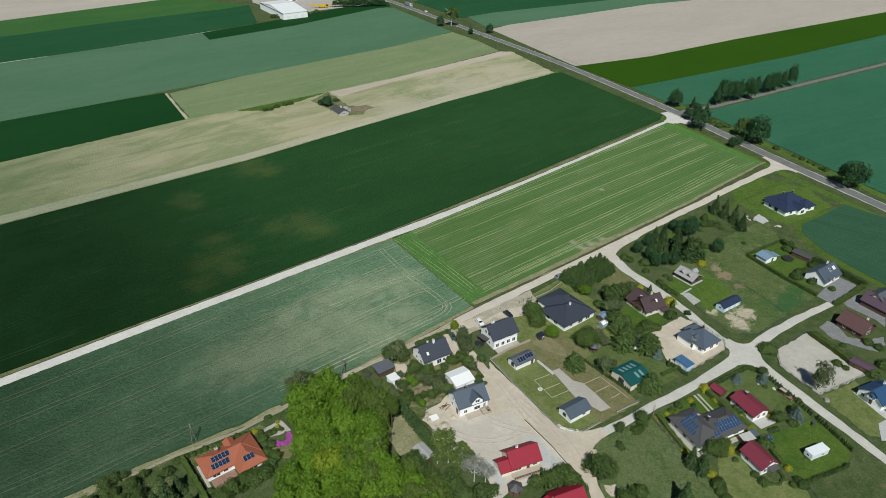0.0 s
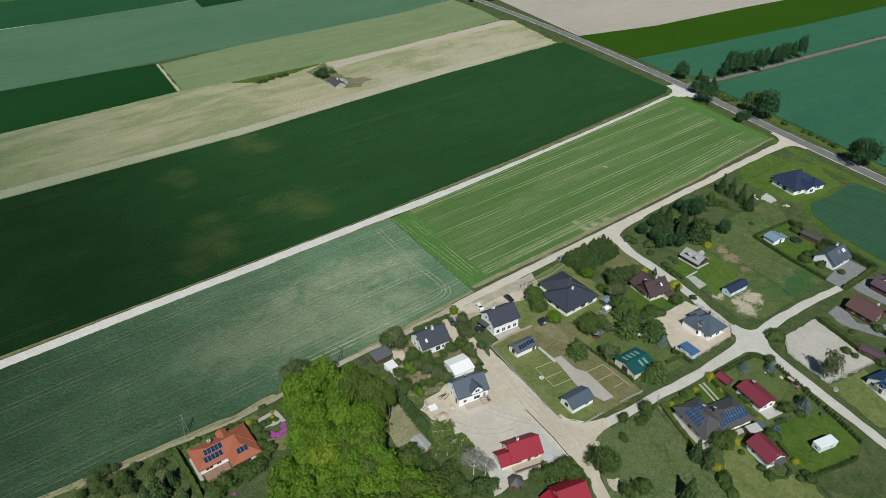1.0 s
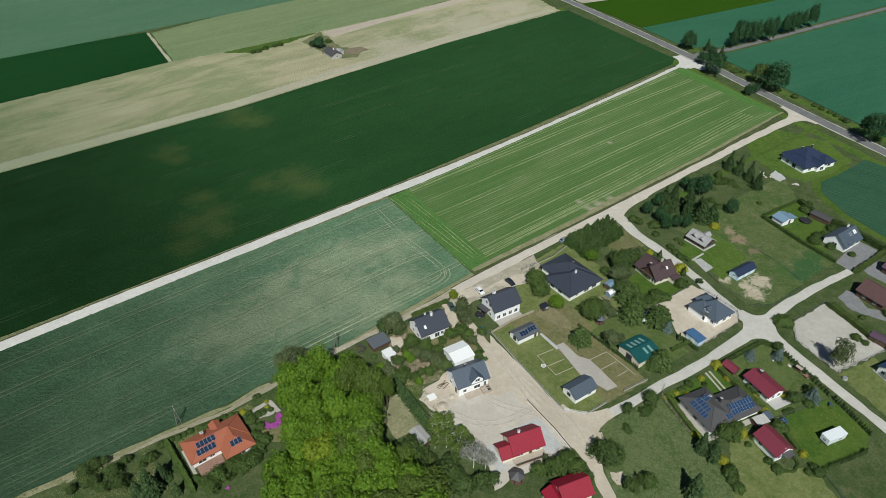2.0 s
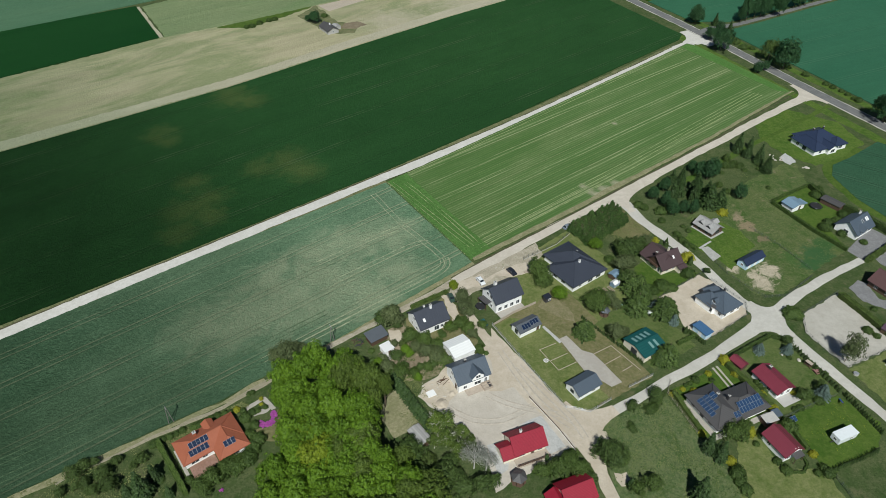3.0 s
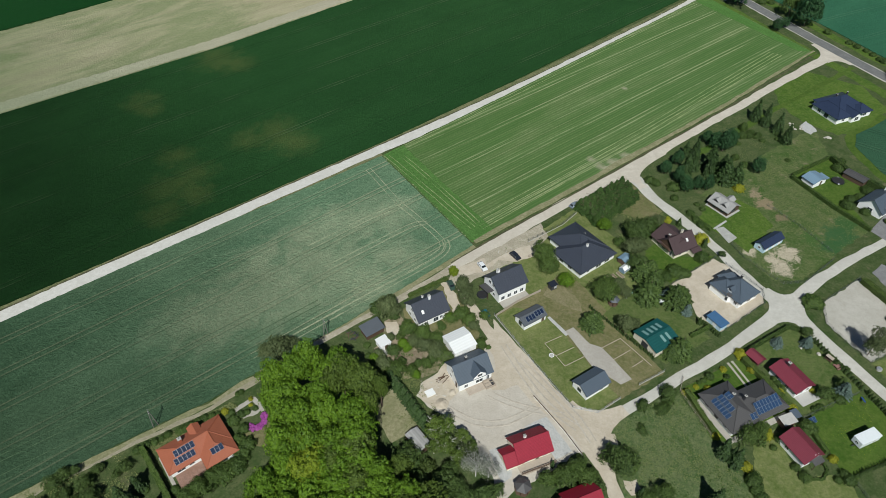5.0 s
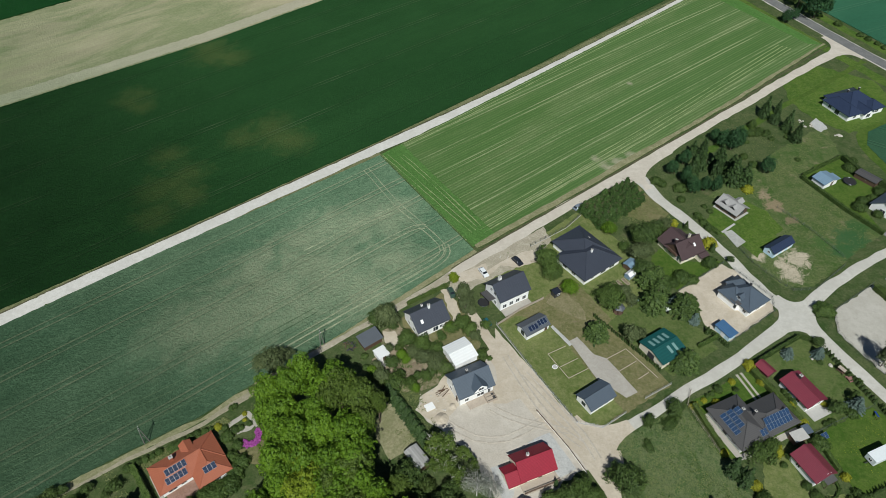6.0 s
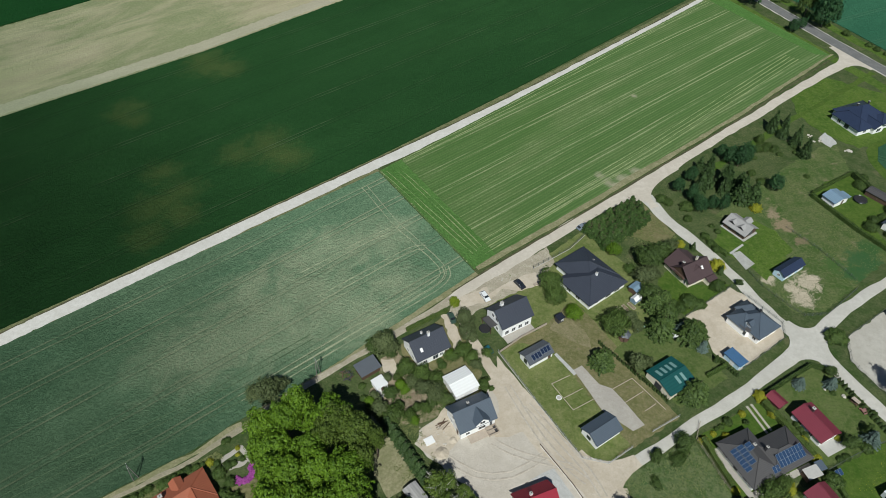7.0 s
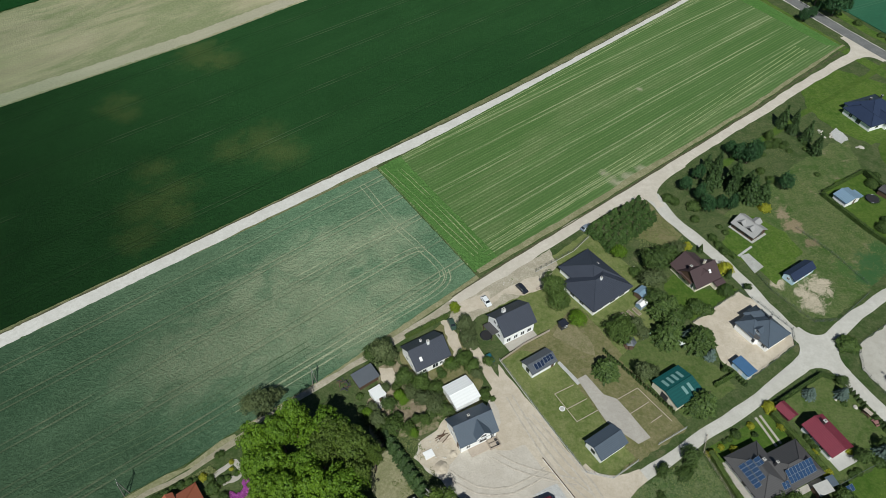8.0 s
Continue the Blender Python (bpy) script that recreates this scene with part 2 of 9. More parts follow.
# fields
# the closing tuple of four crops paints in the lens's darkening at their low ends
M["barley"] = crop("barley", (0.108, 0.215, 0.122), (0.198, 0.298, 0.178), 39.3, tram=12.5, tram_at=187.3, rut_shade=0.28, tram_col=(0.34, 0.37, 0.235), wear_lim=(0.3, 0.56), tram_w=0.26, tram_gap=2.0, sweep=38, grain=0.48, streak=0.3, bands=0.3, blobs=((-38, 198, 22), (-20, 226, 14), (-36, 222, 12), (-56, 186, 20), (-14, 205, 10), (-74, 176, 16), (-22, 190, 10), (-60, 200, 12), (-48, 214, 10)), blob_col=(0.36, 0.4, 0.26), edge_drop=(-20, 165, 0.28))
M["wheat"] = crop("wheat", (0.0192, 0.0674, 0.0192), (0.029, 0.0884, 0.0261), 39.9, wear_lim=(0.42, 0.7), rut_shade=0.4, tram=19.8, tram_at=236.2, tram_col=(0.1, 0.15, 0.075), tram_w=0.24, grain=0.3, sweep=90, streak=0.3, bands=0.2, blobs=((-103, 240, 11), (-96, 250, 9), (-101, 226, 8), (-92, 237, 8), (-69, 279, 12), (-59, 271, 9), (-80, 272, 8), (-111, 345, 13), (-100, 338, 10), (-134, 303, 9), (-106, 262, 8), (-128, 296, 6)), blob_col=(0.076, 0.11, 0.034), edge_drop=(22, 150, 0.36))
M["rows"] = drilled("rows", (0.1, 0.19, 0.055), (0.142, 0.23, 0.082), (0.33, 0.375, 0.2), 38.5, 1.3, 10.9, 163.2, (0.275, 0.315, 0.155))
M["headland"] = crop("headland", (0.086, 0.205, 0.046), (0.125, 0.245, 0.068), -53, sweep=24, grain=0.4, streak=0.5, bands=0.4)
M["straw"] = crop("straw", (0.54, 0.477, 0.328), (0.375, 0.38, 0.213), 40, patch=(0.18, 0.235, 0.105), patch_lim=(0.41, 0.6), sweep=24, grain=0.4, streak=0.6, bands=0.8, blobs=((20, 500, 40), (55, 545, 30), (-30, 455, 25)), blob_col=(0.5, 0.44, 0.35), edge_drop=(-10, 190, 0.62))
M["straw_edge"] = crop("straw_edge", (0.55, 0.506, 0.385), (0.44, 0.418, 0.297), 40, sweep=30, grain=0.4, streak=0.5, bands=0.4, edge_drop=(-10, 190, 0.7))
M["green_dark"] = crop("green_dark", (0.0075, 0.05, 0.011), (0.0125, 0.062, 0.015), 38, grain=0.25, streak=0.3)
M["meadow_pale"] = crop("meadow_pale", (0.174, 0.244, 0.118), (0.244, 0.29, 0.151), 40, sweep=30, grain=0.45, streak=0.5, bands=0.4, patch=(0.11, 0.19, 0.075), patch_lim=(0.5, 0.68))
M["bluegreen"] = crop("bluegreen", (0.0792, 0.171, 0.0968), (0.105, 0.198, 0.114), 40, grain=0.25, sweep=55, bands=0.15, patch=(0.1, 0.185, 0.1), patch_lim=(0.5, 0.75))
M["teal_crop"] = crop("teal_crop", (0.0373, 0.138, 0.0774), (0.0495, 0.159, 0.0891), 25, grain=0.25, tram=24, rut_shade=0.2, tram_col=(0.075, 0.18, 0.105), tram_w=0.35, sweep=45, bands=0.15)
M["green_mid"] = crop("green_mid", (0.018, 0.082, 0.032), (0.028, 0.1, 0.04), 39, grain=0.25, streak=0.3, bands=0.3, sweep=40)
M["green_bright"] = crop("green_bright", (0.04, 0.125, 0.032), (0.064, 0.15, 0.044), 39, grain=0.3, streak=0.35, bands=0.35, sweep=40)
M["bare"] = crop("bare", (0.42, 0.375, 0.32), (0.48, 0.43, 0.37), 30, grain=0.25, sweep=60, streak=0.2, bands=0.12)
M["green_vivid"] = crop("green_vivid", (0.0276, 0.082, 0.003), (0.0391, 0.096, 0.005), 29, grain=0.2, streak=0.25)
M["earth_strip"] = crop("earth_strip", (0.5, 0.43, 0.345), (0.55, 0.48, 0.395), 39, grain=0.3, sweep=40, streak=0.4, bands=0.2)
M["east"] = crop("east", (0.038, 0.108, 0.06), (0.052, 0.126, 0.07), -35, tram=14, tram_col=(0.075, 0.15, 0.085), tram_w=0.35, grain=0.3, sweep=30)
# ground
M["grass"] = ground_mat("grass", (0.0347, 0.0669, 0.0158), (0.0645, 0.0924, 0.0308), (0.12, 0.13, 0.0616), 0.06, spots=(0.12, 0.118, 0.062), grit=0.75)
M["lawn"] = ground_mat("lawn", (0.04, 0.09, 0.009), (0.066, 0.115, 0.016), (0.1, 0.138, 0.03), 0.12)
M["sand_churned"] = ground_mat("sand_churned", (0.36, 0.32, 0.255), (0.46, 0.415, 0.34), (0.25, 0.235, 0.15), 0.35, spots=(0.13, 0.155, 0.06), grit=0.35)
M["lawn_dry"] = ground_mat("lawn_dry", (0.11, 0.118, 0.042), (0.16, 0.15, 0.068), (0.225, 0.2, 0.115), 0.15, spots=(0.175, 0.15, 0.095))
M["sand"] = ground_mat("sand", (0.47, 0.41, 0.33), (0.54, 0.48, 0.395), (0.41, 0.35, 0.27), 0.1, grit=0.2)
M["gravel"] = ground_mat("gravel", (0.47, 0.455, 0.415), (0.53, 0.515, 0.475), (0.42, 0.4, 0.36), 0.12, grit=0.14)
M["road_sand"] = ground_mat("road_sand", (0.5, 0.455, 0.39), (0.56, 0.515, 0.45), (0.44, 0.395, 0.33), 0.12, grit=0.14)
M["track"] = ground_mat("track", (0.54, 0.525, 0.49), (0.6, 0.585, 0.55), (0.47, 0.455, 0.41), 0.14, grit=0.16)
M["verge"] = ground_mat("verge", (0.075, 0.105, 0.034), (0.16, 0.165, 0.08), (0.24, 0.22, 0.135), 0.25)
M["asphalt"] = ground_mat("asphalt", (0.15, 0.152, 0.152), (0.19, 0.192, 0.19), (0.125, 0.125, 0.125), 0.2, grit=0.25)
M["paving"] = ground_mat("paving", (0.37, 0.345, 0.31), (0.41, 0.385, 0.345), (0.34, 0.315, 0.28), 0.2, grit=0.15)
M["soil"] = ground_mat("soil", (0.2, 0.155, 0.11), (0.27, 0.22, 0.16), (0.12, 0.12, 0.06), 0.3)
# buildings
M["white_wall"] = plain("white_wall", (0.86, 0.86, 0.85), 0.85, vary=0.1)
M["cream_wall"] = plain("cream_wall", (0.72, 0.66, 0.54), 0.85, vary=0.12)
M["lightblue_wall"] = plain("lightblue_wall", (0.5, 0.66, 0.78), 0.6)
M["wood"] = plain("wood", (0.1, 0.062, 0.042), 0.7, vary=0.4)
M["wood_pale"] = plain("wood_pale", (0.4, 0.34, 0.28), 0.8, vary=0.4)
M["concrete"] = plain("concrete", (0.42, 0.41, 0.39), 0.9, vary=0.3)
M["glass"] = plain("glass", (0.03, 0.04, 0.05), 0.08, vary=0.0, spec=0.6)
M["frame_white"] = plain("frame_white", (0.8, 0.8, 0.8), 0.4)
M["frame_dark"] = plain("frame_dark", (0.05, 0.05, 0.055), 0.4)
M["panel_black"] = plain("panel_black", (0.01, 0.022, 0.055), 0.35, vary=0.2, spec=0.25)
M["panel"] = plain("panel", (0.022, 0.052, 0.115), 0.35, vary=0.2, spec=0.25)
M["panel_frame"] = plain("panel_frame", (0.45, 0.47, 0.5), 0.4, metal=0.6)
M["roof_slate"] = roof_mat("roof_slate", (0.042, 0.05, 0.072), cross=0.33)
M["roof_navy"] = roof_mat("roof_navy", (0.028, 0.042, 0.085), rough=0.4)
M["roof_greyblue"] = roof_mat("roof_greyblue", (0.084, 0.11, 0.145), rough=0.5, cross=0.33)
M["roof_grey"] = roof_mat("roof_grey", (0.1, 0.112, 0.13), rough=0.5)
M["roof_darkgrey"] = roof_mat("roof_darkgrey", (0.082, 0.079, 0.081))
M["roof_orange"] = roof_mat("roof_orange", (0.34, 0.105, 0.055), rough=0.7, rows=0.2, seam=0.3)
M["roof_red"] = roof_mat("roof_red", (0.3, 0.008, 0.03), rough=0.6, cross=0.3)
M["roof_crimson"] = roof_mat("roof_crimson", (0.2, 0.03, 0.052), rough=0.5, cross=0.4)
M["roof_brown"] = roof_mat("roof_brown", (0.075, 0.047, 0.05), rough=0.6)
M["roof_rust"] = roof_mat("roof_rust", (0.11, 0.055, 0.055), rough=0.6)
M["roof_teal"] = roof_mat("roof_teal", (0.01, 0.085, 0.082), rough=0.45, cross=0.5)
M["roof_blue"] = roof_mat("roof_blue", (0.03, 0.08, 0.18), rough=0.45, cross=0.4)
M["roof_lightblue"] = roof_mat("roof_lightblue", (0.2, 0.3, 0.4), rough=0.4, cross=0.5)
M["roof_white"] = roof_mat("roof_white", (0.78, 0.79, 0.79), rough=0.45, cross=0.6, vary=0.08, seam=0.2)
M["roof_concrete"] = roof_mat("roof_concrete", (0.36, 0.355, 0.35), rough=0.9)
M["roof_violet"] = roof_mat("roof_violet", (0.1, 0.06, 0.09), rough=0.6)
# plants
M["leaf_oak"] = leaf_mat("leaf_oak", (0.034, 0.084, 0.005), (0.122, 0.212, 0.013), 0.03)
M["leaf_maple"] = leaf_mat("leaf_maple", (0.085, 0.135, 0.008), (0.21, 0.27, 0.02))
M["leaf_green"] = leaf_mat("leaf_green", (0.026, 0.055, 0.01), (0.095, 0.145, 0.032), 0.1)
M["leaf_dull"] = leaf_mat("leaf_dull", (0.03, 0.06, 0.009), (0.098, 0.142, 0.022), 0.04)
M["leaf_grey"] = leaf_mat("leaf_grey", (0.036, 0.058, 0.02), (0.12, 0.148, 0.06), 0.1)
M["leaf_dark"] = leaf_mat("leaf_dark", (0.018, 0.042, 0.009), (0.085, 0.13, 0.032), 0.08)
M["leaf_spruce"] = leaf_mat("leaf_spruce", (0.012, 0.032, 0.008), (0.056, 0.098, 0.028), 0.08)
M["leaf_blue"] = leaf_mat("leaf_blue", (0.055, 0.09, 0.075), (0.13, 0.18, 0.155), 0.08)
M["leaf_sapling"] = leaf_mat("leaf_sapling", (0.016, 0.042, 0.009), (0.062, 0.11, 0.026), 0.06)
M["leaf_thuja"] = leaf_mat("leaf_thuja", (0.016, 0.036, 0.009), (0.06, 0.095, 0.022), 0.08)
M["leaf_yellow"] = leaf_mat("leaf_yellow", (0.16, 0.18, 0.014), (0.36, 0.36, 0.03))
M["leaf_pink"] = leaf_mat("leaf_pink", (0.28, 0.05, 0.26), (0.5, 0.13, 0.46))
M["leaf_weed"] = leaf_mat("leaf_weed", (0.085, 0.12, 0.034), (0.18, 0.19, 0.075), 0.05)
M["leaf_hedge"] = leaf_mat("leaf_hedge", (0.022, 0.052, 0.01), (0.085, 0.13, 0.03), 0.1)
M["leaf_olive"] = leaf_mat("leaf_olive", (0.03, 0.056, 0.011), (0.1, 0.138, 0.034), 0.1)
M["bark"] = plain("bark", (0.12, 0.09, 0.065), 0.9, vary=0.5)
M["bark_white"] = plain("bark_white", (0.6, 0.58, 0.55), 0.8, vary=0.5)


# ---- building blocks ----
def part(name, bm, material, parent, label="", m=None, smooth=False):
    me = bpy.data.meshes.new(name)
    bm.to_mesh(me)
    bm.free()
    me.materials.append(material)
    if smooth:
        me.shade_smooth()
    ob = new(name, me)
    ob.parent = parent
    if m is not None:
        ob.matrix_basis = m
    if label:
        ob["label"] = label
    return ob


def share(name, me, parent, m, label=""):
    ob = new(name, me)
    ob.parent, ob.matrix_basis = parent, m
    if label:
        ob["label"] = label
    return ob


def thing(name, x, y, rot=0.0, z=0.0, label="", category="", group="", kind=""):
    ob = new(name)
    ob.empty_display_size = 1
    ob.matrix_basis = pose(x, y, z, 0, 0, rot)
    return tagged(ob, label, category, group, kind)


def box(bm, x0, y0, z0, x1, y1, z1, bevel=0.0, m=None):
    r = bmesh.ops.create_cube(bm, size=1, matrix=Matrix.Translation(((x0 + x1) / 2, (y0 + y1) / 2, (z0 + z1) / 2)) @ Matrix.Diagonal((x1 - x0, y1 - y0, z1 - z0, 1)))
    vs = r["verts"]
    if bevel:
        es = {e for v in vs for e in v.link_edges}
        r = bmesh.ops.bevel(bm, geom=list(es), offset=bevel, segments=1, affect="EDGES")
        vs = list({v for f in r["faces"] for v in f.verts})
    if m is not None:
        bmesh.ops.transform(bm, matrix=m, verts=vs)
    return vs


def box_bm(*a, bevel=0.0):
    bm = bmesh.new()
    box(bm, *a, bevel=bevel)
    return bm


def prism(bm, pts, z0, z1):
    """A solid over a plan outline, anticlockwise."""
    lo = [bm.verts.new((x, y, z0)) for x, y in pts]
    hi = [bm.verts.new((x, y, z1)) for x, y in pts]
    bm.faces.new(hi)
    bm.faces.new(lo[::-1])
    k = len(pts)
    for i in range(k):
        bm.faces.new((lo[i], lo[(i + 1) % k], hi[(i + 1) % k], hi[i]))


def ccw(pts):
    a = sum(p[0] * q[1] - q[0] * p[1] for p, q in zip(pts, pts[1:] + pts[:1]))
    return pts if a > 0 else pts[::-1]


def sheet(name, pts, z, material, label, category="", kind="structure", ragged=0.0, seed=1, grow=0.0):
    """A level surface over a plan outline, z above the ground, with skirt down to it; ragged: how far its edge wanders."""
    pts = ccw(list(pts))
    if grow:
        out = []
        for o, p, q in zip(pts[-1:] + pts[:-1], pts, pts[1:] + pts[:1]):
            u, v = (Vector(p) - Vector(o)).normalized(), (Vector(q) - Vector(p)).normalized()
            w = Vector((u.y + v.y, -u.x - v.x))
            w = w.normalized() * grow
            out.append((p[0] + w.x, p[1] + w.y))
        pts = out
    if ragged:
        rng = random.Random(seed)
        out = []
        for p, q in zip(pts, pts[1:] + pts[:1]):
            d = math.dist(p, q)
            k = max(1, int(d / max(1.2, ragged * 3)))
            nx, ny = (q[1] - p[1]) / d, (p[0] - q[0]) / d
            for i in range(k):
                o = 0 if i == 0 else rng.uniform(-ragged, ragged)
                out.append((p[0] + (q[0] - p[0]) * i / k + nx * o, p[1] + (q[1] - p[1]) * i / k + ny * o))
        pts = out
    z += 0.0022 * (len(bpy.data.meshes) % 11)
    bm = bmesh.new()
    hi = [bm.verts.new((x, y, z)) for x, y in pts]
    lo = [bm.verts.new((x, y, -0.3)) for x, y in pts]
    for i, j, k in tessellate_polygon([[Vector((x, y, 0)) for x, y in pts]]):
        f = bm.faces.new((hi[i], hi[j], hi[k]))
        f.normal_update()
        if f.normal.z < 0:
            f.normal_flip()
    n = len(pts)
    for i in range(n):
        bm.faces.new((lo[i], lo[(i + 1) % n], hi[(i + 1) % n], hi[i]))
    ob = part(name, bm, material, None)
    return tagged(ob, label, category or name.split("_")[0], "", kind)


def ribbon_points(line, width):
    """Left and right edges of a band of that width (or widths) along a line, rounded by Catmull-Rom."""
    n = len(line)
    w = width if isinstance(width, (list, tuple)) else [width] * n
    P = []
    for i in range(n - 1):
        p0, p1, p2, p3 = line[max(i - 1, 0)], line[i], line[i + 1], line[min(i + 2, n - 1)]
        steps = max(2, int(math.dist(p1, p2) / 4))
        for s in range(steps):
            t = s / steps
            q = [0.5 * (2 * b + (c - a) * t + (2 * a - 5 * b + 4 * c - d) * t * t + (3 * b - a - 3 * c + d) * t ** 3) for a, b, c, d in zip(p0, p1, p2, p3)]
            P.append((q[0], q[1], w[i] + (w[i + 1] - w[i]) * t))
    P.append((*line[-1], w[-1]))
    return P


def ribbon(name, line, width, z, material, label, wander=0.15, seed=2, category="road", shift=0.0):
    rng = random.Random(seed)
    P = ribbon_points(line, width)
    bm = bmesh.new()
    rows = []
    for i, (x, y, w) in enumerate(P):
        a, b = P[max(i - 1, 0)], P[min(i + 1, len(P) - 1)]
        d = math.dist(a[:2], b[:2]) or 1
        nx, ny = -(b[1] - a[1]) / d, (b[0] - a[0]) / d
        l, r = shift + w / 2 + rng.uniform(-wander, wander), shift - w / 2 + rng.uniform(-wander, wander)
        rows.append([bm.verts.new((x + nx * o, y + ny * o, h)) for o, h in ((l + 0.15, -0.2), (l, z), (shift, z + 0.02), (r, z), (r - 0.15, -0.2))])
    for a, b in zip(rows, rows[1:]):
        for k in range(4):
            bm.faces.new((a[k], a[k + 1], b[k + 1], b[k]))
    bmesh.ops.recalc_face_normals(bm, faces=bm.faces)
    if sum(f.normal.z for f in bm.faces) < 0:
        bmesh.ops.reverse_faces(bm, faces=bm.faces)
    return tagged(part(name, bm, material, None), label, category, "", "structure")

M["sand_grey"] = ground_mat("sand_grey", (0.41, 0.39, 0.345), (0.46, 0.44, 0.395), (0.36, 0.34, 0.295), 0.09, grit=0.2)
M["sand_yard"] = ground_mat("sand_yard", (0.47, 0.43, 0.375), (0.53, 0.49, 0.43), (0.42, 0.38, 0.32), 0.09, grit=0.2)
M["sand_tyre"] = ground_mat("sand_tyre", (0.41, 0.37, 0.315), (0.5, 0.455, 0.395), (0.38, 0.34, 0.285), 0.4, grit=0.3)
M["lawn_olive"] = ground_mat("lawn_olive", (0.0873, 0.125, 0.0291), (0.144, 0.17, 0.0559), (0.205, 0.212, 0.095), 0.12)
M["paving_pale"] = ground_mat("paving_pale", (0.44, 0.44, 0.43), (0.5, 0.5, 0.49), (0.4, 0.4, 0.39), 0.5)
M["paving_dark"] = ground_mat("paving_dark", (0.2, 0.2, 0.205), (0.25, 0.25, 0.255), (0.16, 0.16, 0.165), 0.5)
M["concrete_g"] = ground_mat("concrete_g", (0.38, 0.38, 0.36), (0.46, 0.46, 0.44), (0.3, 0.3, 0.28), 0.5)
M["lawn_worn"] = ground_mat("lawn_worn", (0.2, 0.18, 0.1), (0.14, 0.14, 0.06), (0.27, 0.235, 0.15), 0.3)
M["brick_paving"] = ground_mat("brick_paving", (0.26, 0.15, 0.11), (0.32, 0.2, 0.16), (0.2, 0.13, 0.1), 0.5)
M["ditch"] = ground_mat("ditch", (0.06, 0.055, 0.035), (0.11, 0.1, 0.06), (0.09, 0.1, 0.045), 0.4)
M["fence_metal"] = plain("fence_metal", (0.1, 0.12, 0.11), 0.5, metal=0.3)
M["car_dark"] = plain("car_dark", (0.03, 0.035, 0.05), 0.2, metal=0.3, vary=0.05)
M["car_white"] = plain("car_white", (0.68, 0.7, 0.72), 0.25, vary=0.05)
M["car_blue"] = plain("car_blue", (0.26, 0.31, 0.37), 0.25, metal=0.3, vary=0.05)
M["car_green"] = plain("car_green", (0.05, 0.09, 0.07), 0.3, metal=0.2, vary=0.05)
M["rubber"] = plain("rubber", (0.02, 0.02, 0.022), 0.8)
M["plastic_blue"] = plain("plastic_blue", (0.03, 0.1, 0.45), 0.35)
M["plastic_yellow"] = plain("plastic_yellow", (0.6, 0.36, 0.02), 0.4)
M["netting"] = plain("netting", (0.2, 0.36, 0.28), 0.6)
M["brick_wood"] = plain("brick_wood", (0.26, 0.13, 0.12), 0.7)
M["tarp_teal"] = plain("tarp_teal", (0.015, 0.1, 0.13), 0.5, vary=0.3)
M["roof_light"] = plain("roof_light", (0.16, 0.27, 0.26), 0.5)
M["stone"] = plain("stone", (0.48, 0.45, 0.4), 0.9, vary=0.4)
M["caravan_skin"] = plain("caravan_skin", (0.7, 0.74, 0.76), 0.4, vary=0.15)
M["leaf_silver"] = leaf_mat("leaf_silver", (0.11, 0.12, 0.09), (0.27, 0.28, 0.24), 0.1)
SAND_PATCH = (0.45, 0.39, 0.3)
M["meadow"] = ground_mat("meadow", (0.0483, 0.097, 0.0194), (0.0948, 0.126, 0.0417), (0.146, 0.157, 0.0737), 0.07, spots=(0.19, 0.17, 0.1), grit=0.8, blobs=((121, 233, 4.5, (0.26, 0.2, 0.13)), (119, 238.5, 3.4, (0.28, 0.22, 0.15)), (124, 225, 3, (0.19, 0.15, 0.095)), (106.5, 207.6, 3.6, SAND_PATCH), (109.8, 212.4, 3.2, SAND_PATCH), (113.4, 216.4, 2.4, SAND_PATCH), (118.5, 206, 5.6, SAND_PATCH), (114.2, 199.4, 5, SAND_PATCH), (121.4, 207.6, 2.6, SAND_PATCH), (113, 203.4, 3.4, SAND_PATCH), (141.2, 215.7, 8, (0.03, 0.09, 0.03)), (135.4, 209.9, 6, (0.03, 0.09, 0.028)), (146, 222, 5, (0.034, 0.092, 0.026)), (130, 214, 5, (0.05, 0.105, 0.026))))
M["meadow_south"] = ground_mat("meadow_south", (0.0559, 0.102, 0.0291), (0.104, 0.138, 0.0543), (0.162, 0.175, 0.0921), 0.13, spots=(0.045, 0.1, 0.026), grit=0.75)
M["wheel_row"] = crop("wheel_row", (0.24, 0.31, 0.135), (0.33, 0.38, 0.19), -53, grain=0.7, streak=0.6, bands=0.4)
M["wheel_pale"] = crop("wheel_pale", (0.085, 0.14, 0.075), (0.11, 0.165, 0.09), 38, grain=0.6, streak=0.8, bands=0.6)
M["pole_grey"] = plain("pole_grey", (0.16, 0.155, 0.14), 0.9, vary=0.3)
M["roof_sky"] = roof_mat("roof_sky", (0.06, 0.14, 0.27), rough=0.45, cross=0.4)
M["leaf_far"] = leaf_mat("leaf_far", (0.008, 0.036, 0.012), (0.04, 0.1, 0.032), 0.08)
M["sand_track"] = ground_mat("sand_track", (0.29, 0.26, 0.19), (0.34, 0.305, 0.235), (0.2, 0.2, 0.115), 0.3, grit=0.45)
M["garden_earth"] = ground_mat("garden_earth", (0.27, 0.22, 0.155), (0.1, 0.11, 0.042), (0.33, 0.28, 0.205), 0.2, grit=0.3, lim=(0.42, 0.62))
M["verge_dry"] = ground_mat("verge_dry", (0.22, 0.215, 0.12), (0.31, 0.285, 0.18), (0.13, 0.15, 0.06), 0.25)
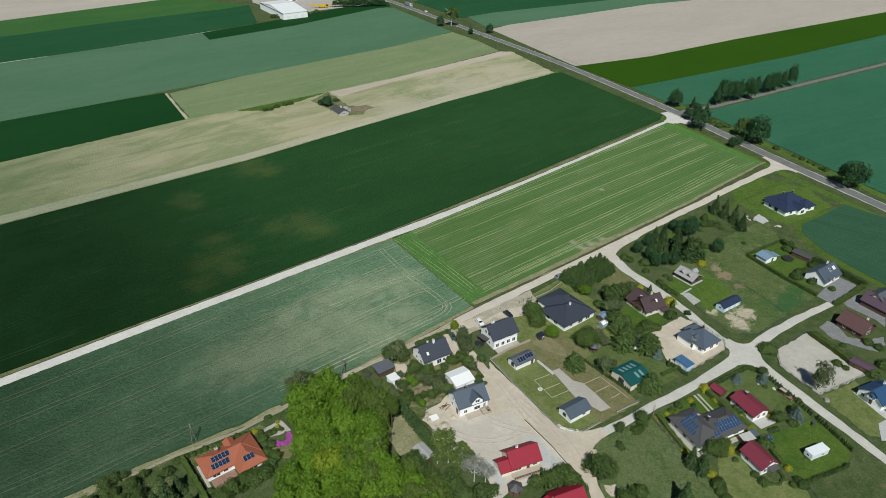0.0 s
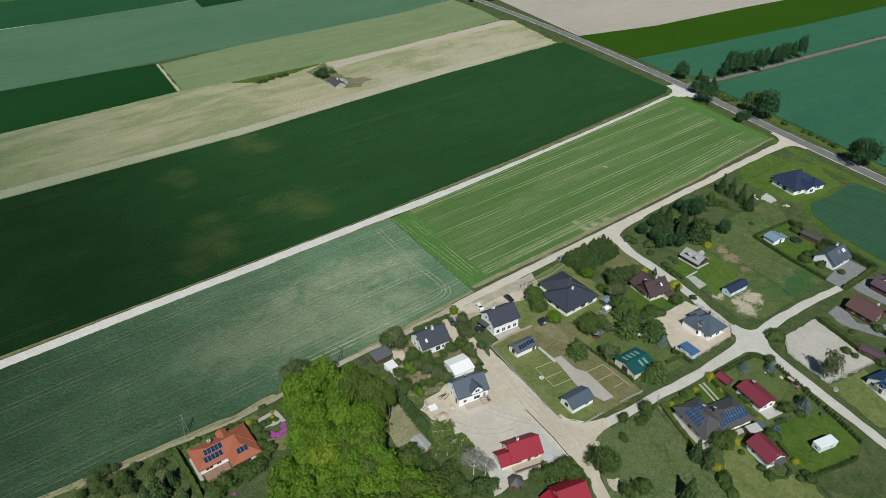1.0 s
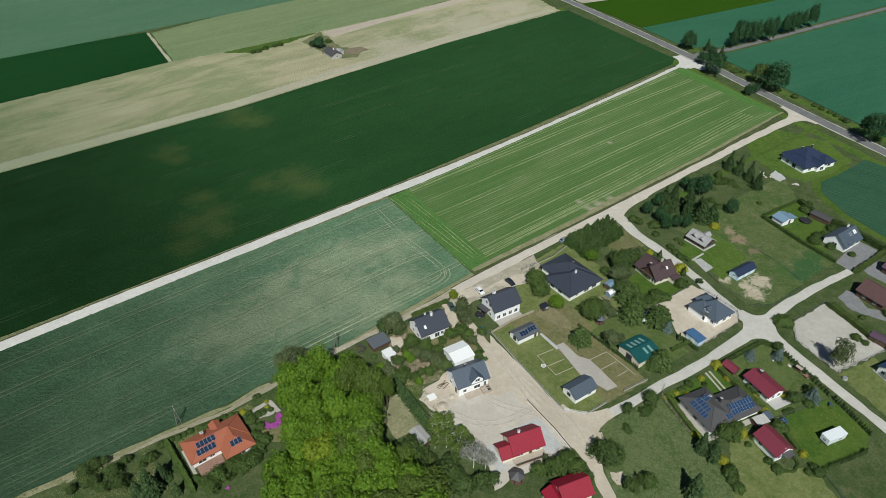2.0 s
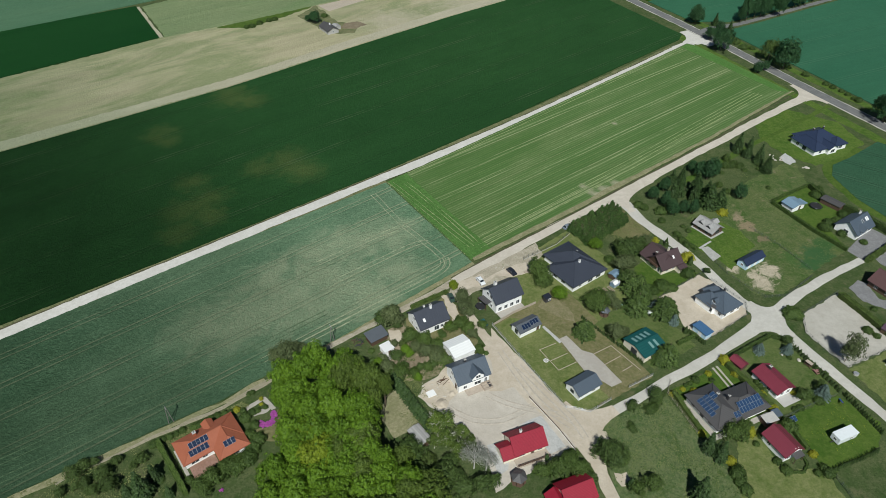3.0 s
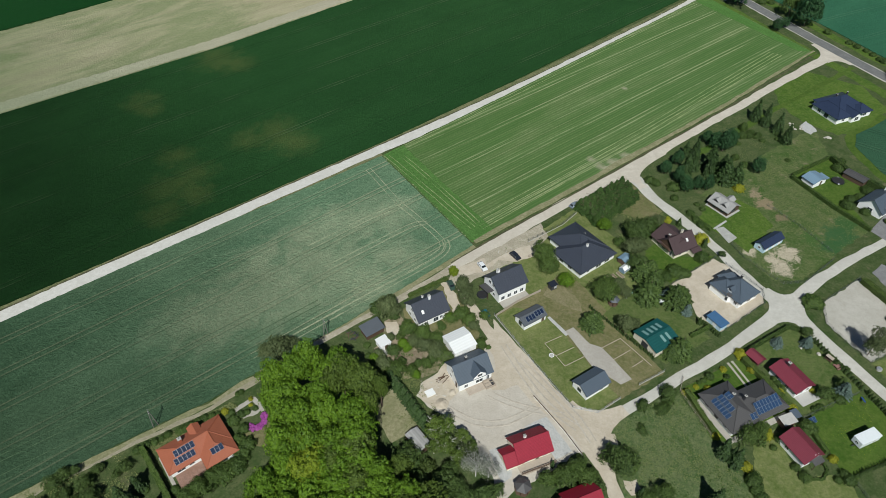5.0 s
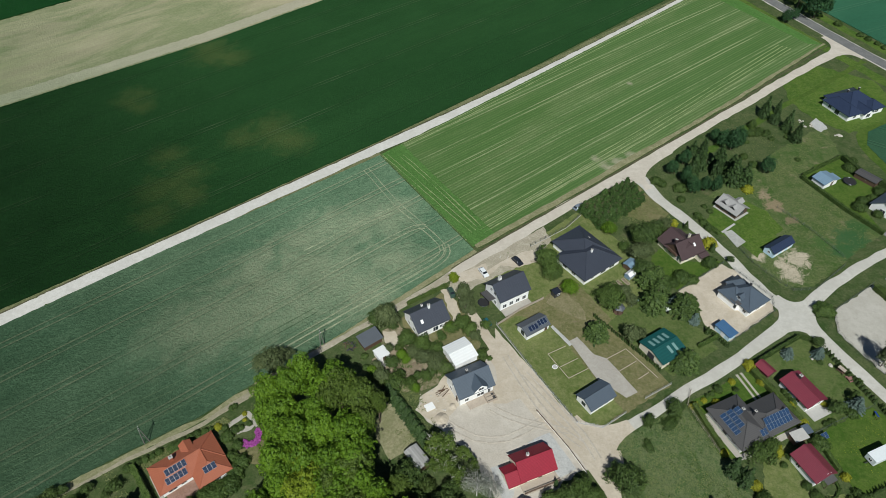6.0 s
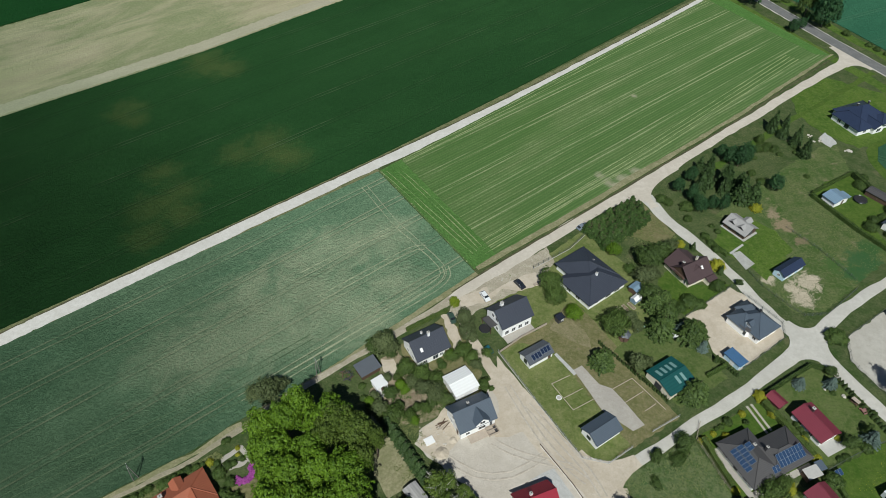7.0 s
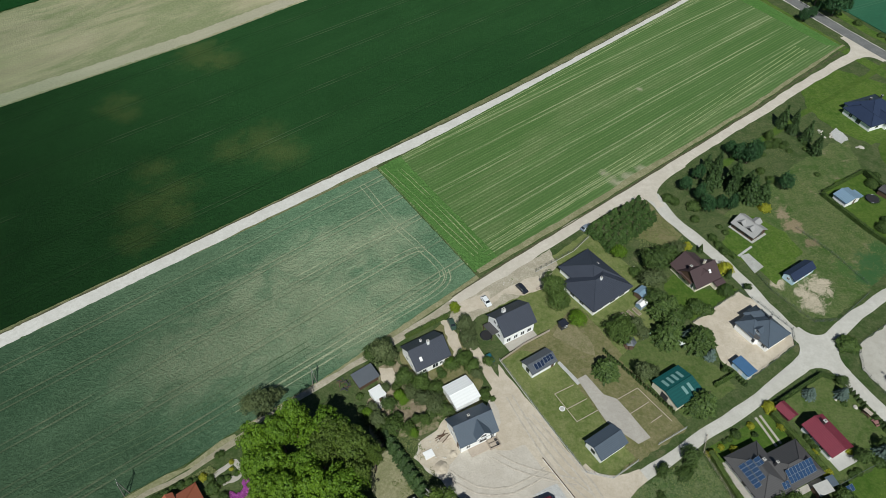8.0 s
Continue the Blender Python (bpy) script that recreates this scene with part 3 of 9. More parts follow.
M["lawn_mid"] = ground_mat("lawn_mid", (0.0536, 0.0941, 0.0192), (0.0875, 0.123, 0.0346), (0.134, 0.149, 0.0624), 0.12)
M["lawn_rank"] = ground_mat("lawn_rank", (0.044, 0.1, 0.01), (0.078, 0.135, 0.018), (0.125, 0.165, 0.042), 0.1, grit=0.7)
M["wheel_bright"] = crop("wheel_bright", (0.27, 0.32, 0.2), (0.38, 0.41, 0.27), 38, grain=0.7, streak=0.6, bands=0.4)

# ---- ground, roads, fields ----
bm = bmesh.new()
bmesh.ops.create_grid(bm, x_segments=40, y_segments=40, size=9000)
tagged(part("ground", bm, M["grass"], None), "rough green and straw-coloured grass ground round the village", "ground", "", "structure")

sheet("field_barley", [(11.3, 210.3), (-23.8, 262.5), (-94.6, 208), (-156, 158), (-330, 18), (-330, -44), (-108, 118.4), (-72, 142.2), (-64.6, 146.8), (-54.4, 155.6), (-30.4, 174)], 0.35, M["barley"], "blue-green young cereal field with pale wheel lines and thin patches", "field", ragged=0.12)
sheet("field_rows", [(10.8, 211.8), (-23.5, 263), (34, 314), (112, 384), (151, 419.5), (156, 416), (188, 352.5), (158, 327.2), (129, 302.4), (99, 278.6), (86, 268.4), (72, 257.6), (62, 249.4), (44.6, 235.6), (23.4, 219.6)], 0.2, M["rows"], "bright green field with pale drill lines along its length", "field", ragged=0.12)
sheet("field_headland", [(11.3, 211.7), (-23, 263.5), (-15.5, 270), (18.8, 218.4)], 0.24, M["headland"], "greener headland across the end of the drilled field", "field", ragged=0.2)
sheet("field_headland", [(181, 353.5), (146, 413.5), (151, 418.8), (156, 415.5), (187, 353.2)], 0.24, M["headland"], "greener headland by the country road", "field", ragged=0.2)
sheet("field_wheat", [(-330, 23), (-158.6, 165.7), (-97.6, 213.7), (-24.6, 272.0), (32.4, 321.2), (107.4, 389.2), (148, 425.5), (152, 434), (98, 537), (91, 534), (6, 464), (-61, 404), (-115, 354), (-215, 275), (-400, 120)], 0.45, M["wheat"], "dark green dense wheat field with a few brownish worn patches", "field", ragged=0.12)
sheet("field_straw", [(-400, 124), (-215, 277), (-115, 356), (-61, 406.5), (6, 466), (91, 537), (62, 603), (53, 604), (-40, 521), (-86, 485.5), (-130, 452), (-175, 423), (-223, 379), (-259, 350), (-420, 220)], 0.06, M["straw"], "pale strip of straw-coloured stubble and thin grass", "field", ragged=0.8, grow=1.2)
sheet("field_straw_edge", [(-400, 124.5), (-215, 277.5), (-115, 356.5), (-61, 407), (6, 466.5), (88, 537.5), (83, 541), (0, 474), (-66, 414), (-120, 363), (-220, 285), (-405, 131)], 0.09, M["straw_edge"], "pale straw-coloured edge of the stubble strip", "field", ragged=0.5)
sheet("field_dark", [(-420, 222), (-259, 352), (-176.5, 424), (-211, 479), (-256, 448), (-298, 417), (-450, 300)], 0.4, M["green_dark"], "dark green cereal field", "field", ragged=0.12, grow=1.2)
sheet("field_pale", [(-172, 426), (-130, 454), (-87, 487), (-41, 523), (50, 606), (34, 640), (9, 680), (-45, 622.5), (-93, 582), (-163, 524), (-205, 479)], 0.15, M["meadow_pale"], "pale yellowish green meadow strip", "field", ragged=0.6, grow=1.2)
sheet("field_bluegreen", [(-450, 303), (-298, 419), (-256, 450), (-163, 526), (-93, 584.5), (-45, 625), (7, 682), (-60, 800), (-75, 800), (-157, 705), (-227, 643), (-244, 672), (-309, 615), (-381, 558), (-520, 440)], 0.4, M["bluegreen"], "blue-green cereal field in a long strip", "field", ragged=0.12, grow=1.2)
sheet("field_triangle", [(-242, 673), (-227, 644.5), (-157, 706.5), (-76, 802), (-64, 812), (-70, 838), (-123, 795), (-198, 714)], 0.42, M["green_dark"], "narrow dark green crop strip beside the farm lane", "field", ragged=0.12, grow=1.2)
sheet("field_mid", [(-520, 446), (-383, 564), (-310, 621), (-200, 719), (-233, 814), (-259, 788), (-354, 721), (-435, 652), (-600, 500)], 0.4, M["green_mid"], "mid green cereal field beyond the farm lane", "field", ragged=0.12, grow=1.2)
sheet("field_bright", [(-600, 503), (-435, 654), (-354, 723), (-259, 790), (-234, 816), (-330, 862), (-348, 848), (-428, 773), (-478, 725), (-640, 580)], 0.2, M["green_bright"], "bright green meadow strip", "field", ragged=0.12, grow=1.2)
sheet("field_bare_far", [(-640, 583), (-478, 728), (-428, 776), (-348, 851), (-330, 866), (-500, 1150), (-900, 900)], 0.05, M["bare"], "bare pale ploughed field in the distance", "field", grow=1.2)
sheet("field_bare", [(50, 693), (113, 558), (186, 590.5), (286, 654), (511, 786), (760, 930), (640, 1050), (321, 858), (250, 828), (157, 768), (69, 713)], 0.05, M["bare"], "large bare beige ploughed field beside the road", "field", ragged=0.12, grow=1.2)
sheet("field_north", [(-60, 1000), (46, 700), (69, 716), (157, 771), (250, 831), (321, 861), (640, 1053), (500, 1400), (0, 1400)], 0.35, M["bluegreen"], "blue-green cereal field beyond the bare one", "field", grow=1.2)
sheet("field_vivid", [(114, 555), (146, 498.5), (218, 538), (313, 592), (446, 675), (700, 830), (760, 927), (511, 783), (286, 651), (186, 587)], 0.4, M["green_vivid"], "vivid green cereal strip beside the bare field", "field", ragged=0.12, grow=1.2)
sheet("field_side", [(147, 496), (166, 458), (190, 458), (212, 470), (270, 505), (335, 544), (384, 573), (700, 760), (700, 827), (446, 672), (313, 589), (218, 535)], 0.35, M["teal_crop"], "blue-green cereal wedge beside the side road", "field", ragged=0.12, grow=1.2)
sheet("field_right", [(181, 440), (213, 458), (270, 493), (335, 532), (384, 561), (720, 760), (900, 500), (500, 150), (252, 274), (236, 310), (211, 372)], 0.35, M["teal_crop"], "wide blue-green cereal field across the road", "field", ragged=0.12)
sheet("field_east", [(207, 300), (187, 285.5), (176, 279), (171.5, 270), (174, 252), (180, 238), (187, 224), (240, 150), (300, 160), (236, 268)], 0.14, M["east"], "green cereal field behind the gardens", "field", ragged=0.12)
sheet("earth_strip", [(-86, 484), (-77, 473), (-40, 511), (60, 594), (63, 603), (52, 604), (-40, 520)], 0.07, M["earth_strip"], "bare pinkish earth strip at the field's edge", "field", ragged=0.12)

ribbon("track", [(-330, 20), (-150, 166.5), (-119, 192), (-95, 211), (-61, 238.5), (-24, 268), (32, 313.5), (95, 369), (136, 406), (158, 424)], [5, 5, 5, 5, 5, 5, 5, 5.4, 6, 9], 0.05, M["track"], "straight pale gravel farm track between the fields", 0.35, 3)
ribbon("dirt_road", [(197, 350), (159, 321.6), (134, 301.4), (117, 288.2), (101, 275.6), (80, 258.6), (59.4, 243.1), (47, 233.5), (36.2, 224.8), (24, 215.1), (17, 209.6), (10, 204.2), (3.5, 198.9)], [5.4, 4.0, 3.9, 3.8, 3.9, 4.4, 4.2, 4.3, 4.2, 3.9, 3.7, 3.5, 3.2], 0.06, M["road_sand"], "wide pale sandy gravel road beside the field", 0.3, 4)
ribbon("path", [(3.5, 198.9), (-3, 193.4), (-10.9, 187.2), (-18, 181.4), (-32, 171.2), (-50, 157.6)], [3.2, 2.7, 2.3, 2.0, 1.8, 1.4], 0.05, M["sand_churned"], "narrow sandy path along the field's edge", 0.3, 5)
ribbon("path", [(-50, 155.8), (-53, 153.6), (-62.6, 145.2), (-70.6, 140.2), (-80, 134.4), (-100, 120.5)], [2.0, 1.9, 1.5, 1.2, 0.9, 0.5], 0.07, M["sand_track"], "sandy path along the field by the garden", 0.35, 43)
for shift in (-1.0, 1.0):
    ribbon("wheel_mark", [(-28.4, 253.5), (-22, 243.4), (-15.8, 233.4), (-10.5, 227), (-5.6, 220.8), (-0.8, 214.6), (0.9, 211), (0.4, 207.6), (-3.8, 203.2), (-14, 195.2), (-30, 183), (-55, 162.5)], 0.3, 0.372, M["wheel_bright"], "pale tractor wheel mark turning at the crop's end", 0.12, 31, "wheel mark", shift)
    ribbon("wheel_mark", [(-15.2, 234), (-16, 231.3), (-19.5, 228.6), (-26.8, 223.5), (-45, 208.6)], 0.34, 0.374, M["wheel_bright"], "pale tractor wheel mark turning into the crop", 0.12, 32, "wheel mark", shift)
    ribbon("wheel_mark", [(-5.2, 221.4), (-7.4, 221.5), (-10.5, 220), (-17, 215.2), (-38, 198.5)], 0.34, 0.376, M["wheel_bright"], "pale tractor wheel mark turning into the crop", 0.12, 37, "wheel mark", shift)
    ribbon("wheel_mark", [(1.6, 212.5), (2.4, 209.4), (1.2, 206), (-2.8, 202), (-13, 194), (-29, 181.5), (-52, 163)], 0.3, 0.378, M["wheel_bright"], "second pale tractor wheel mark beside the first", 0.12, 38, "wheel mark", shift)
    ribbon("wheel_mark", [(-21.4, 262.4), (-17, 256.8), (-6, 242.4), (4.1, 228.8), (11.8, 219.2)], 0.26, 0.262, M["wheel_row"], "pale wheel mark along the headland", 0.14, 39, "wheel mark", shift * 0.9)
    ribbon("wheel_mark", [(-15.5, 262.6), (-10.5, 256.2), (-1, 243), (8, 230), (13.5, 221.5)], 0.2, 0.264, M["wheel_row"], "faint wheel mark along the headland", 0.14, 40, "wheel mark", shift * 0.8)
ribbon("field_edge", [(-175, 424), (-192, 451), (-209, 479)], [3.4, 3.0, 2.4], 0.17, M["straw_edge"], "pale straw edge between two fields", 0.5, 44, "verge")
ribbon("asphalt_road", [(-160, 990), (-67.5, 847), (40.5, 669.5), (102.5, 563), (163, 441), (196.5, 362.5), (226.6, 296), (262, 210), (330, 60)], 6.6, 0.085, M["asphalt"], "straight grey asphalt country road with worn wheel paths", 0.08, 6)
ribbon("road_shoulder", [(-160, 990), (-67.5, 847), (40.5, 669.5), (102.5, 563), (163, 441), (196.5, 362.5), (226.6, 296), (262, 210), (330, 60)], 7.8, 0.04, M["gravel"], "pale gravel shoulder along the asphalt road", 0.3, 7)
ribbon("side_road", [(166, 437), (176, 446), (192.5, 452.5), (213.5, 464.3), (270.6, 499), (335, 537.6), (384, 567), (720, 770)], [9, 6, 4.2, 4, 4, 4, 4, 4], 0.06, M["asphalt"], "narrow pale grey side road between crops", 0.2, 8)
ribbon("farm_lane", [(-520, 443), (-381, 561), (-345, 588), (-308.5, 617.5), (-247, 671), (-198, 716), (-122, 796), (-70, 842)], 3.0, 0.05, M["track"], "thin pale farm lane", 0.2, 9)
ribbon("village_road", [(75.6, 248.5), (77.5, 243.2), (80, 236.4), (84.4, 229.2), (88.8, 221.8), (92.4, 215.2), (96.4, 206.5), (103, 191), (110.5, 179.5), (116.5, 167), (125.7, 148), (140, 118), (160, 80)], [5.6, 4.8, 4.3, 4.2, 4.2, 4.0, 3.8, 3.8, 5.4, 4.0, 3.4, 3.2, 3.2], 0.055, M["gravel"], "pale gravel village road", 0.25, 10)
ribbon("village_road", [(39, 139.5), (45, 141.6), (54, 146.4), (69, 155.5), (87.4, 166.8), (108, 181), (122, 192), (135, 200.7), (151, 210), (161, 215)], [3.2, 3.3, 3.1, 3.1, 3.4, 4.8, 3.8, 3.2, 2.9, 2.7], 0.052, M["gravel"], "pale gravel village street", 0.25, 11)
ribbon("lane", [(15.5, 170), (20.5, 163.5), (29, 149.5), (36, 141), (41, 134), (43, 124), (45.5, 112), (52, 90), (60, 60)], [5, 8.8, 8.4, 8.0, 5.4, 3.6, 3.2, 3.0, 3.0], 0.06, M["sand"], "sandy lane between the building plots", 0.3, 12)


def junction(x, y, arms, z, material, label):
    """The flared meeting of roads: arms are (degrees, road width, reach)."""
    out = []
    for (a, wa, ra), (b, wb, rb) in zip(arms, arms[1:] + arms[:1]):
        ua, ub = Vector((math.cos(radians(a)), math.sin(radians(a)))), Vector((math.cos(radians(b)), math.sin(radians(b))))
        p = ua * ra + Vector((-ua.y, ua.x)) * wa / 2
        q = ub * rb - Vector((-ub.y, ub.x)) * wb / 2
        c = (ua + ub) * (wa + wb) * 0.28
        if abs((b - a) % 360 - 180) < 25:
            c = (p + q) / 2
        for i in range(7):
            t = i / 6
            v = p * (1 - t) ** 2 + c * 2 * t * (1 - t) + q * t * t
            out.append((x + v.x, y + v.y))
    sheet("junction", out, z, material, label, "road", ragged=0.0)


junction(109.3, 181.6, [(-60, 4.0, 9), (38, 4.2, 10), (118, 3.6, 9), (214, 3.8, 10)], 0.075, M["gravel"], "flared pale gravel crossroads")


def fillet(p, c, q, n=10):
    """Points along the rounded corner from p to q, pulled towards c."""
    return [tuple(p[k] * (1 - t) ** 2 + 2 * c[k] * t * (1 - t) + q[k] * t * t for k in (0, 1)) for t in (i / n for i in range(n + 1))]


sheet("junction", fillet((91.9, 264.4), (72.2, 250.3), (79.4, 243)) + fillet((75.8, 241.4), (77.6, 250.6), (61, 241.8)) + [(61, 243.8), (80, 258.4), (93, 268.4)], 0.085, M["road_sand"], "flared mouth of the gravel village road", "road", ragged=0.0)

junction(39.5, 138.5, [(29, 3.4, 13), (126, 6.6, 9), (284, 4.0, 12)], 0.085, M["sand"], "flared sandy mouth of the village street")
junction(160.5, 428.5, [(-64, 6.5, 13), (116, 6.5, 13), (221, 5.6, 12)], 0.053, M["track"], "flared pale gravel mouth of the farm track")
junction(198.6, 351.5, [(-64, 6.5, 12), (116, 6.5, 12), (220, 5.6, 12)], 0.053, M["road_sand"], "flared gravel mouth of the village road")
for off in (5.0, 6.9, 11.0, 12.9):
    ribbon("wheel_mark", [(-31 - 0.6 * off, 174 + 0.82 * off), (-66 - 0.6 * off, 147 + 0.82 * off), (-108 - 0.6 * off, 118.5 + 0.82 * off), (-250 - 0.6 * off, 13.5 + 0.82 * off)], 0.28, 0.375, M["wheel_pale"], "pale tractor wheel mark along the field's edge", 0.08, 33, "wheel mark")
for line in ([(34, 143), (27, 144.5), (19, 147), (14, 150)], [(37, 139), (30, 146), (24, 156), (19, 167)], [(27, 146), (18, 141), (9, 141), (1, 146)], [(40.5, 135), (37.5, 142), (31, 151), (24, 161)]):
    for shift in (-0.85, 0.85):
        ribbon("wheel_mark", line, 0.4, 0.095, M["sand_tyre"], "faint tyre track in the sand", 0.1, 34, "wheel mark", shift)
# ---- buildings ----
def slope_pose(L, W, eave, pitch, side, a, d, lift=0.0):
    """A pose on a roof slope: a along the eaves, d in from the wall line; side f, b (long sides), l, r (hip ends)."""
    turn = {"f": 0, "b": 180, "l": -90, "r": 90}[side]
    depth = (W if side in "fb" else L) / 2
    return pose(0, 0, 0, 0, 0, turn) @ pose(a, -(depth - d), eave + d * math.tan(radians(pitch)), pitch, 0, 0) @ pose(0, 0, lift)


def roof_bm(L, W, eave, pitch, over, hip, edge_drop=0.22, gable_over=None):
    t = math.tan(radians(pitch))
    go = over if gable_over is None else gable_over
    bm = bmesh.new()
    hw, z0 = W / 2 + over, eave - over * t
    rz = eave + W / 2 * t
    if hip:
        hl = L / 2 + over
        rx = max(hl - hw, 0.02)
        pts = [(-hl, -hw), (hl, -hw), (hl, hw), (-hl, hw)]
        lo = [bm.verts.new((x, y, z0 - edge_drop + 0.02)) for x, y in pts]
        hi = [bm.verts.new((x, y, z0 + 0.02)) for x, y in pts]
        a, b = bm.verts.new((-rx, 0, rz)), bm.verts.new((rx, 0, rz))
        for f in ((hi[0], hi[1], b, a), (hi[1], hi[2], b), (hi[2], hi[3], a, b), (hi[3], hi[0], a), tuple(lo[::-1])):
            bm.faces.new(f)
        for i in range(4):
            bm.faces.new((lo[i], lo[(i + 1) % 4], hi[(i + 1) % 4], hi[i]))
    else:
        hl = L / 2 + go
        sec = [(-hw, z0 + 0.02), (0, rz + 0.02), (hw, z0 + 0.02), (hw, z0 - edge_drop + 0.02), (0, rz - edge_drop), (-hw, z0 - edge_drop + 0.02)]
        A = [bm.verts.new((-hl, y, z)) for y, z in sec]
        B = [bm.verts.new((hl, y, z)) for y, z in sec]
        for i in range(6):
            bm.faces.new((A[i], A[(i + 1) % 6], B[(i + 1) % 6], B[i]))
        for S, rev in ((A, True), (B, False)):
            for q in ((0, 1, 4, 5), (1, 2, 3, 4)):
                vs = [S[i] for i in q]
                bm.faces.new(vs[::-1] if rev else vs)
    bmesh.ops.recalc_face_normals(bm, faces=bm.faces)
    return bm


def wall_bm(L, W, eave, pitch, hip):
    t = math.tan(radians(pitch))
    bm = bmesh.new()
    if hip:
        box(bm, -L / 2, -W / 2, -0.3, L / 2, W / 2, eave - 0.06)
    else:
        sec = [(-W / 2, -0.3), (W / 2, -0.3), (W / 2, eave - 0.1), (0, eave + W / 2 * t - 0.12), (-W / 2, eave - 0.1)]
        A = [bm.verts.new((-L / 2, y, z)) for y, z in sec]
        B = [bm.verts.new((L / 2, y, z)) for y, z in sec]
        bm.faces.new(A[::-1])
        bm.faces.new(B)
        for i in range(5):
            bm.faces.new((A[i], A[(i + 1) % 5], B[(i + 1) % 5], B[i]))
        bmesh.ops.recalc_face_normals(bm, faces=bm.faces)
    return bm


def ridge_bm(L, W, eave, pitch, over, hip):
    """Rounded ridge caps, on the hips too."""
    t = math.tan(radians(pitch))
    rz = eave + W / 2 * t + 0.04
    hl = L / 2 + over
    segs = []
    if hip:
        rx = max(hl - W / 2 - over, 0.02)
        z0 = eave - over * t + 0.05
        segs.append(((-rx, 0, rz), (rx, 0, rz)))
        for sx in (-1, 1):
            for sy in (-1, 1):
                segs.append(((sx * rx, 0, rz), (sx * hl, sy * (W / 2 + over), z0)))
    else:
        segs.append(((-hl, 0, rz), (hl, 0, rz)))
    bm = bmesh.new()
    for a, b in segs:
        a, b = Vector(a), Vector(b)
        d = b - a
        if d.length < 0.2:
            continue
        bmesh.ops.create_cone(bm, cap_ends=True, segments=6, radius1=0.11, radius2=0.11, depth=d.length, matrix=Matrix.Translation((a + b) / 2) @ d.to_track_quat("Z", "Y").to_matrix().to_4x4())
    return bm


def window(parent, m, w, h, dark=False, name="window"):
    """Frame on the wall with a pane set in it; m: pose at the wall's face, -y outwards."""
    bm = bmesh.new()
    t = 0.09
    for b in ((-w / 2, -0.05, -h / 2, -w / 2 + t, 0.05, h / 2), (w / 2 - t, -0.05, -h / 2, w / 2, 0.05, h / 2), (-w / 2 + t, -0.05, h / 2 - t, w / 2 - t, 0.05, h / 2), (-w / 2 + t, -0.05, -h / 2, w / 2 - t, 0.05, -h / 2 + t), (-0.04, -0.045, -h / 2 + t, 0.04, 0.045, h / 2 - t)):
        box(bm, *b)
    fr = part(name, bm, M["frame_dark" if dark else "frame_white"], parent, m=m)
    part("pane", box_bm(-w / 2 + t, -0.02, -h / 2 + t, w / 2 - t, 0.03, h / 2 - t), M["glass"], fr)
    return fr


def wall_pose(L, W, side, a, z):
    turn = {"f": 0, "b": 180, "l": -90, "r": 90}[side]
    return pose(0, 0, 0, 0, 0, turn) @ pose(a, -((W if side in "fb" else L) / 2), z)


def panel_mesh(w=1.0, h=1.66, shade="panel"):
    bm = bmesh.new()
    box(bm, -w / 2, 0, 0, w / 2, h, 0.05)
    for f in bm.faces:
        f.material_index = 1
    cols, rows = 1, 2
    for i in range(rows):
        vs = box(bm, -w / 2 + 0.03, 0.03 + i * (h - 0.045) / rows, 0.02, w / 2 - 0.03, 0.015 + (i + 1) * (h - 0.045) / rows, 0.056)
        for v in vs:
            for f in v.link_faces:
                f.material_index = 0
    me = bpy.data.meshes.new("solar_panel")
    bm.to_mesh(me)
    bm.free()
    me.materials.append(M[shade])
    me.materials.append(M["panel_frame"])
    return me


PANEL = panel_mesh()
PANEL_BLACK = panel_mesh(shade="panel_black")


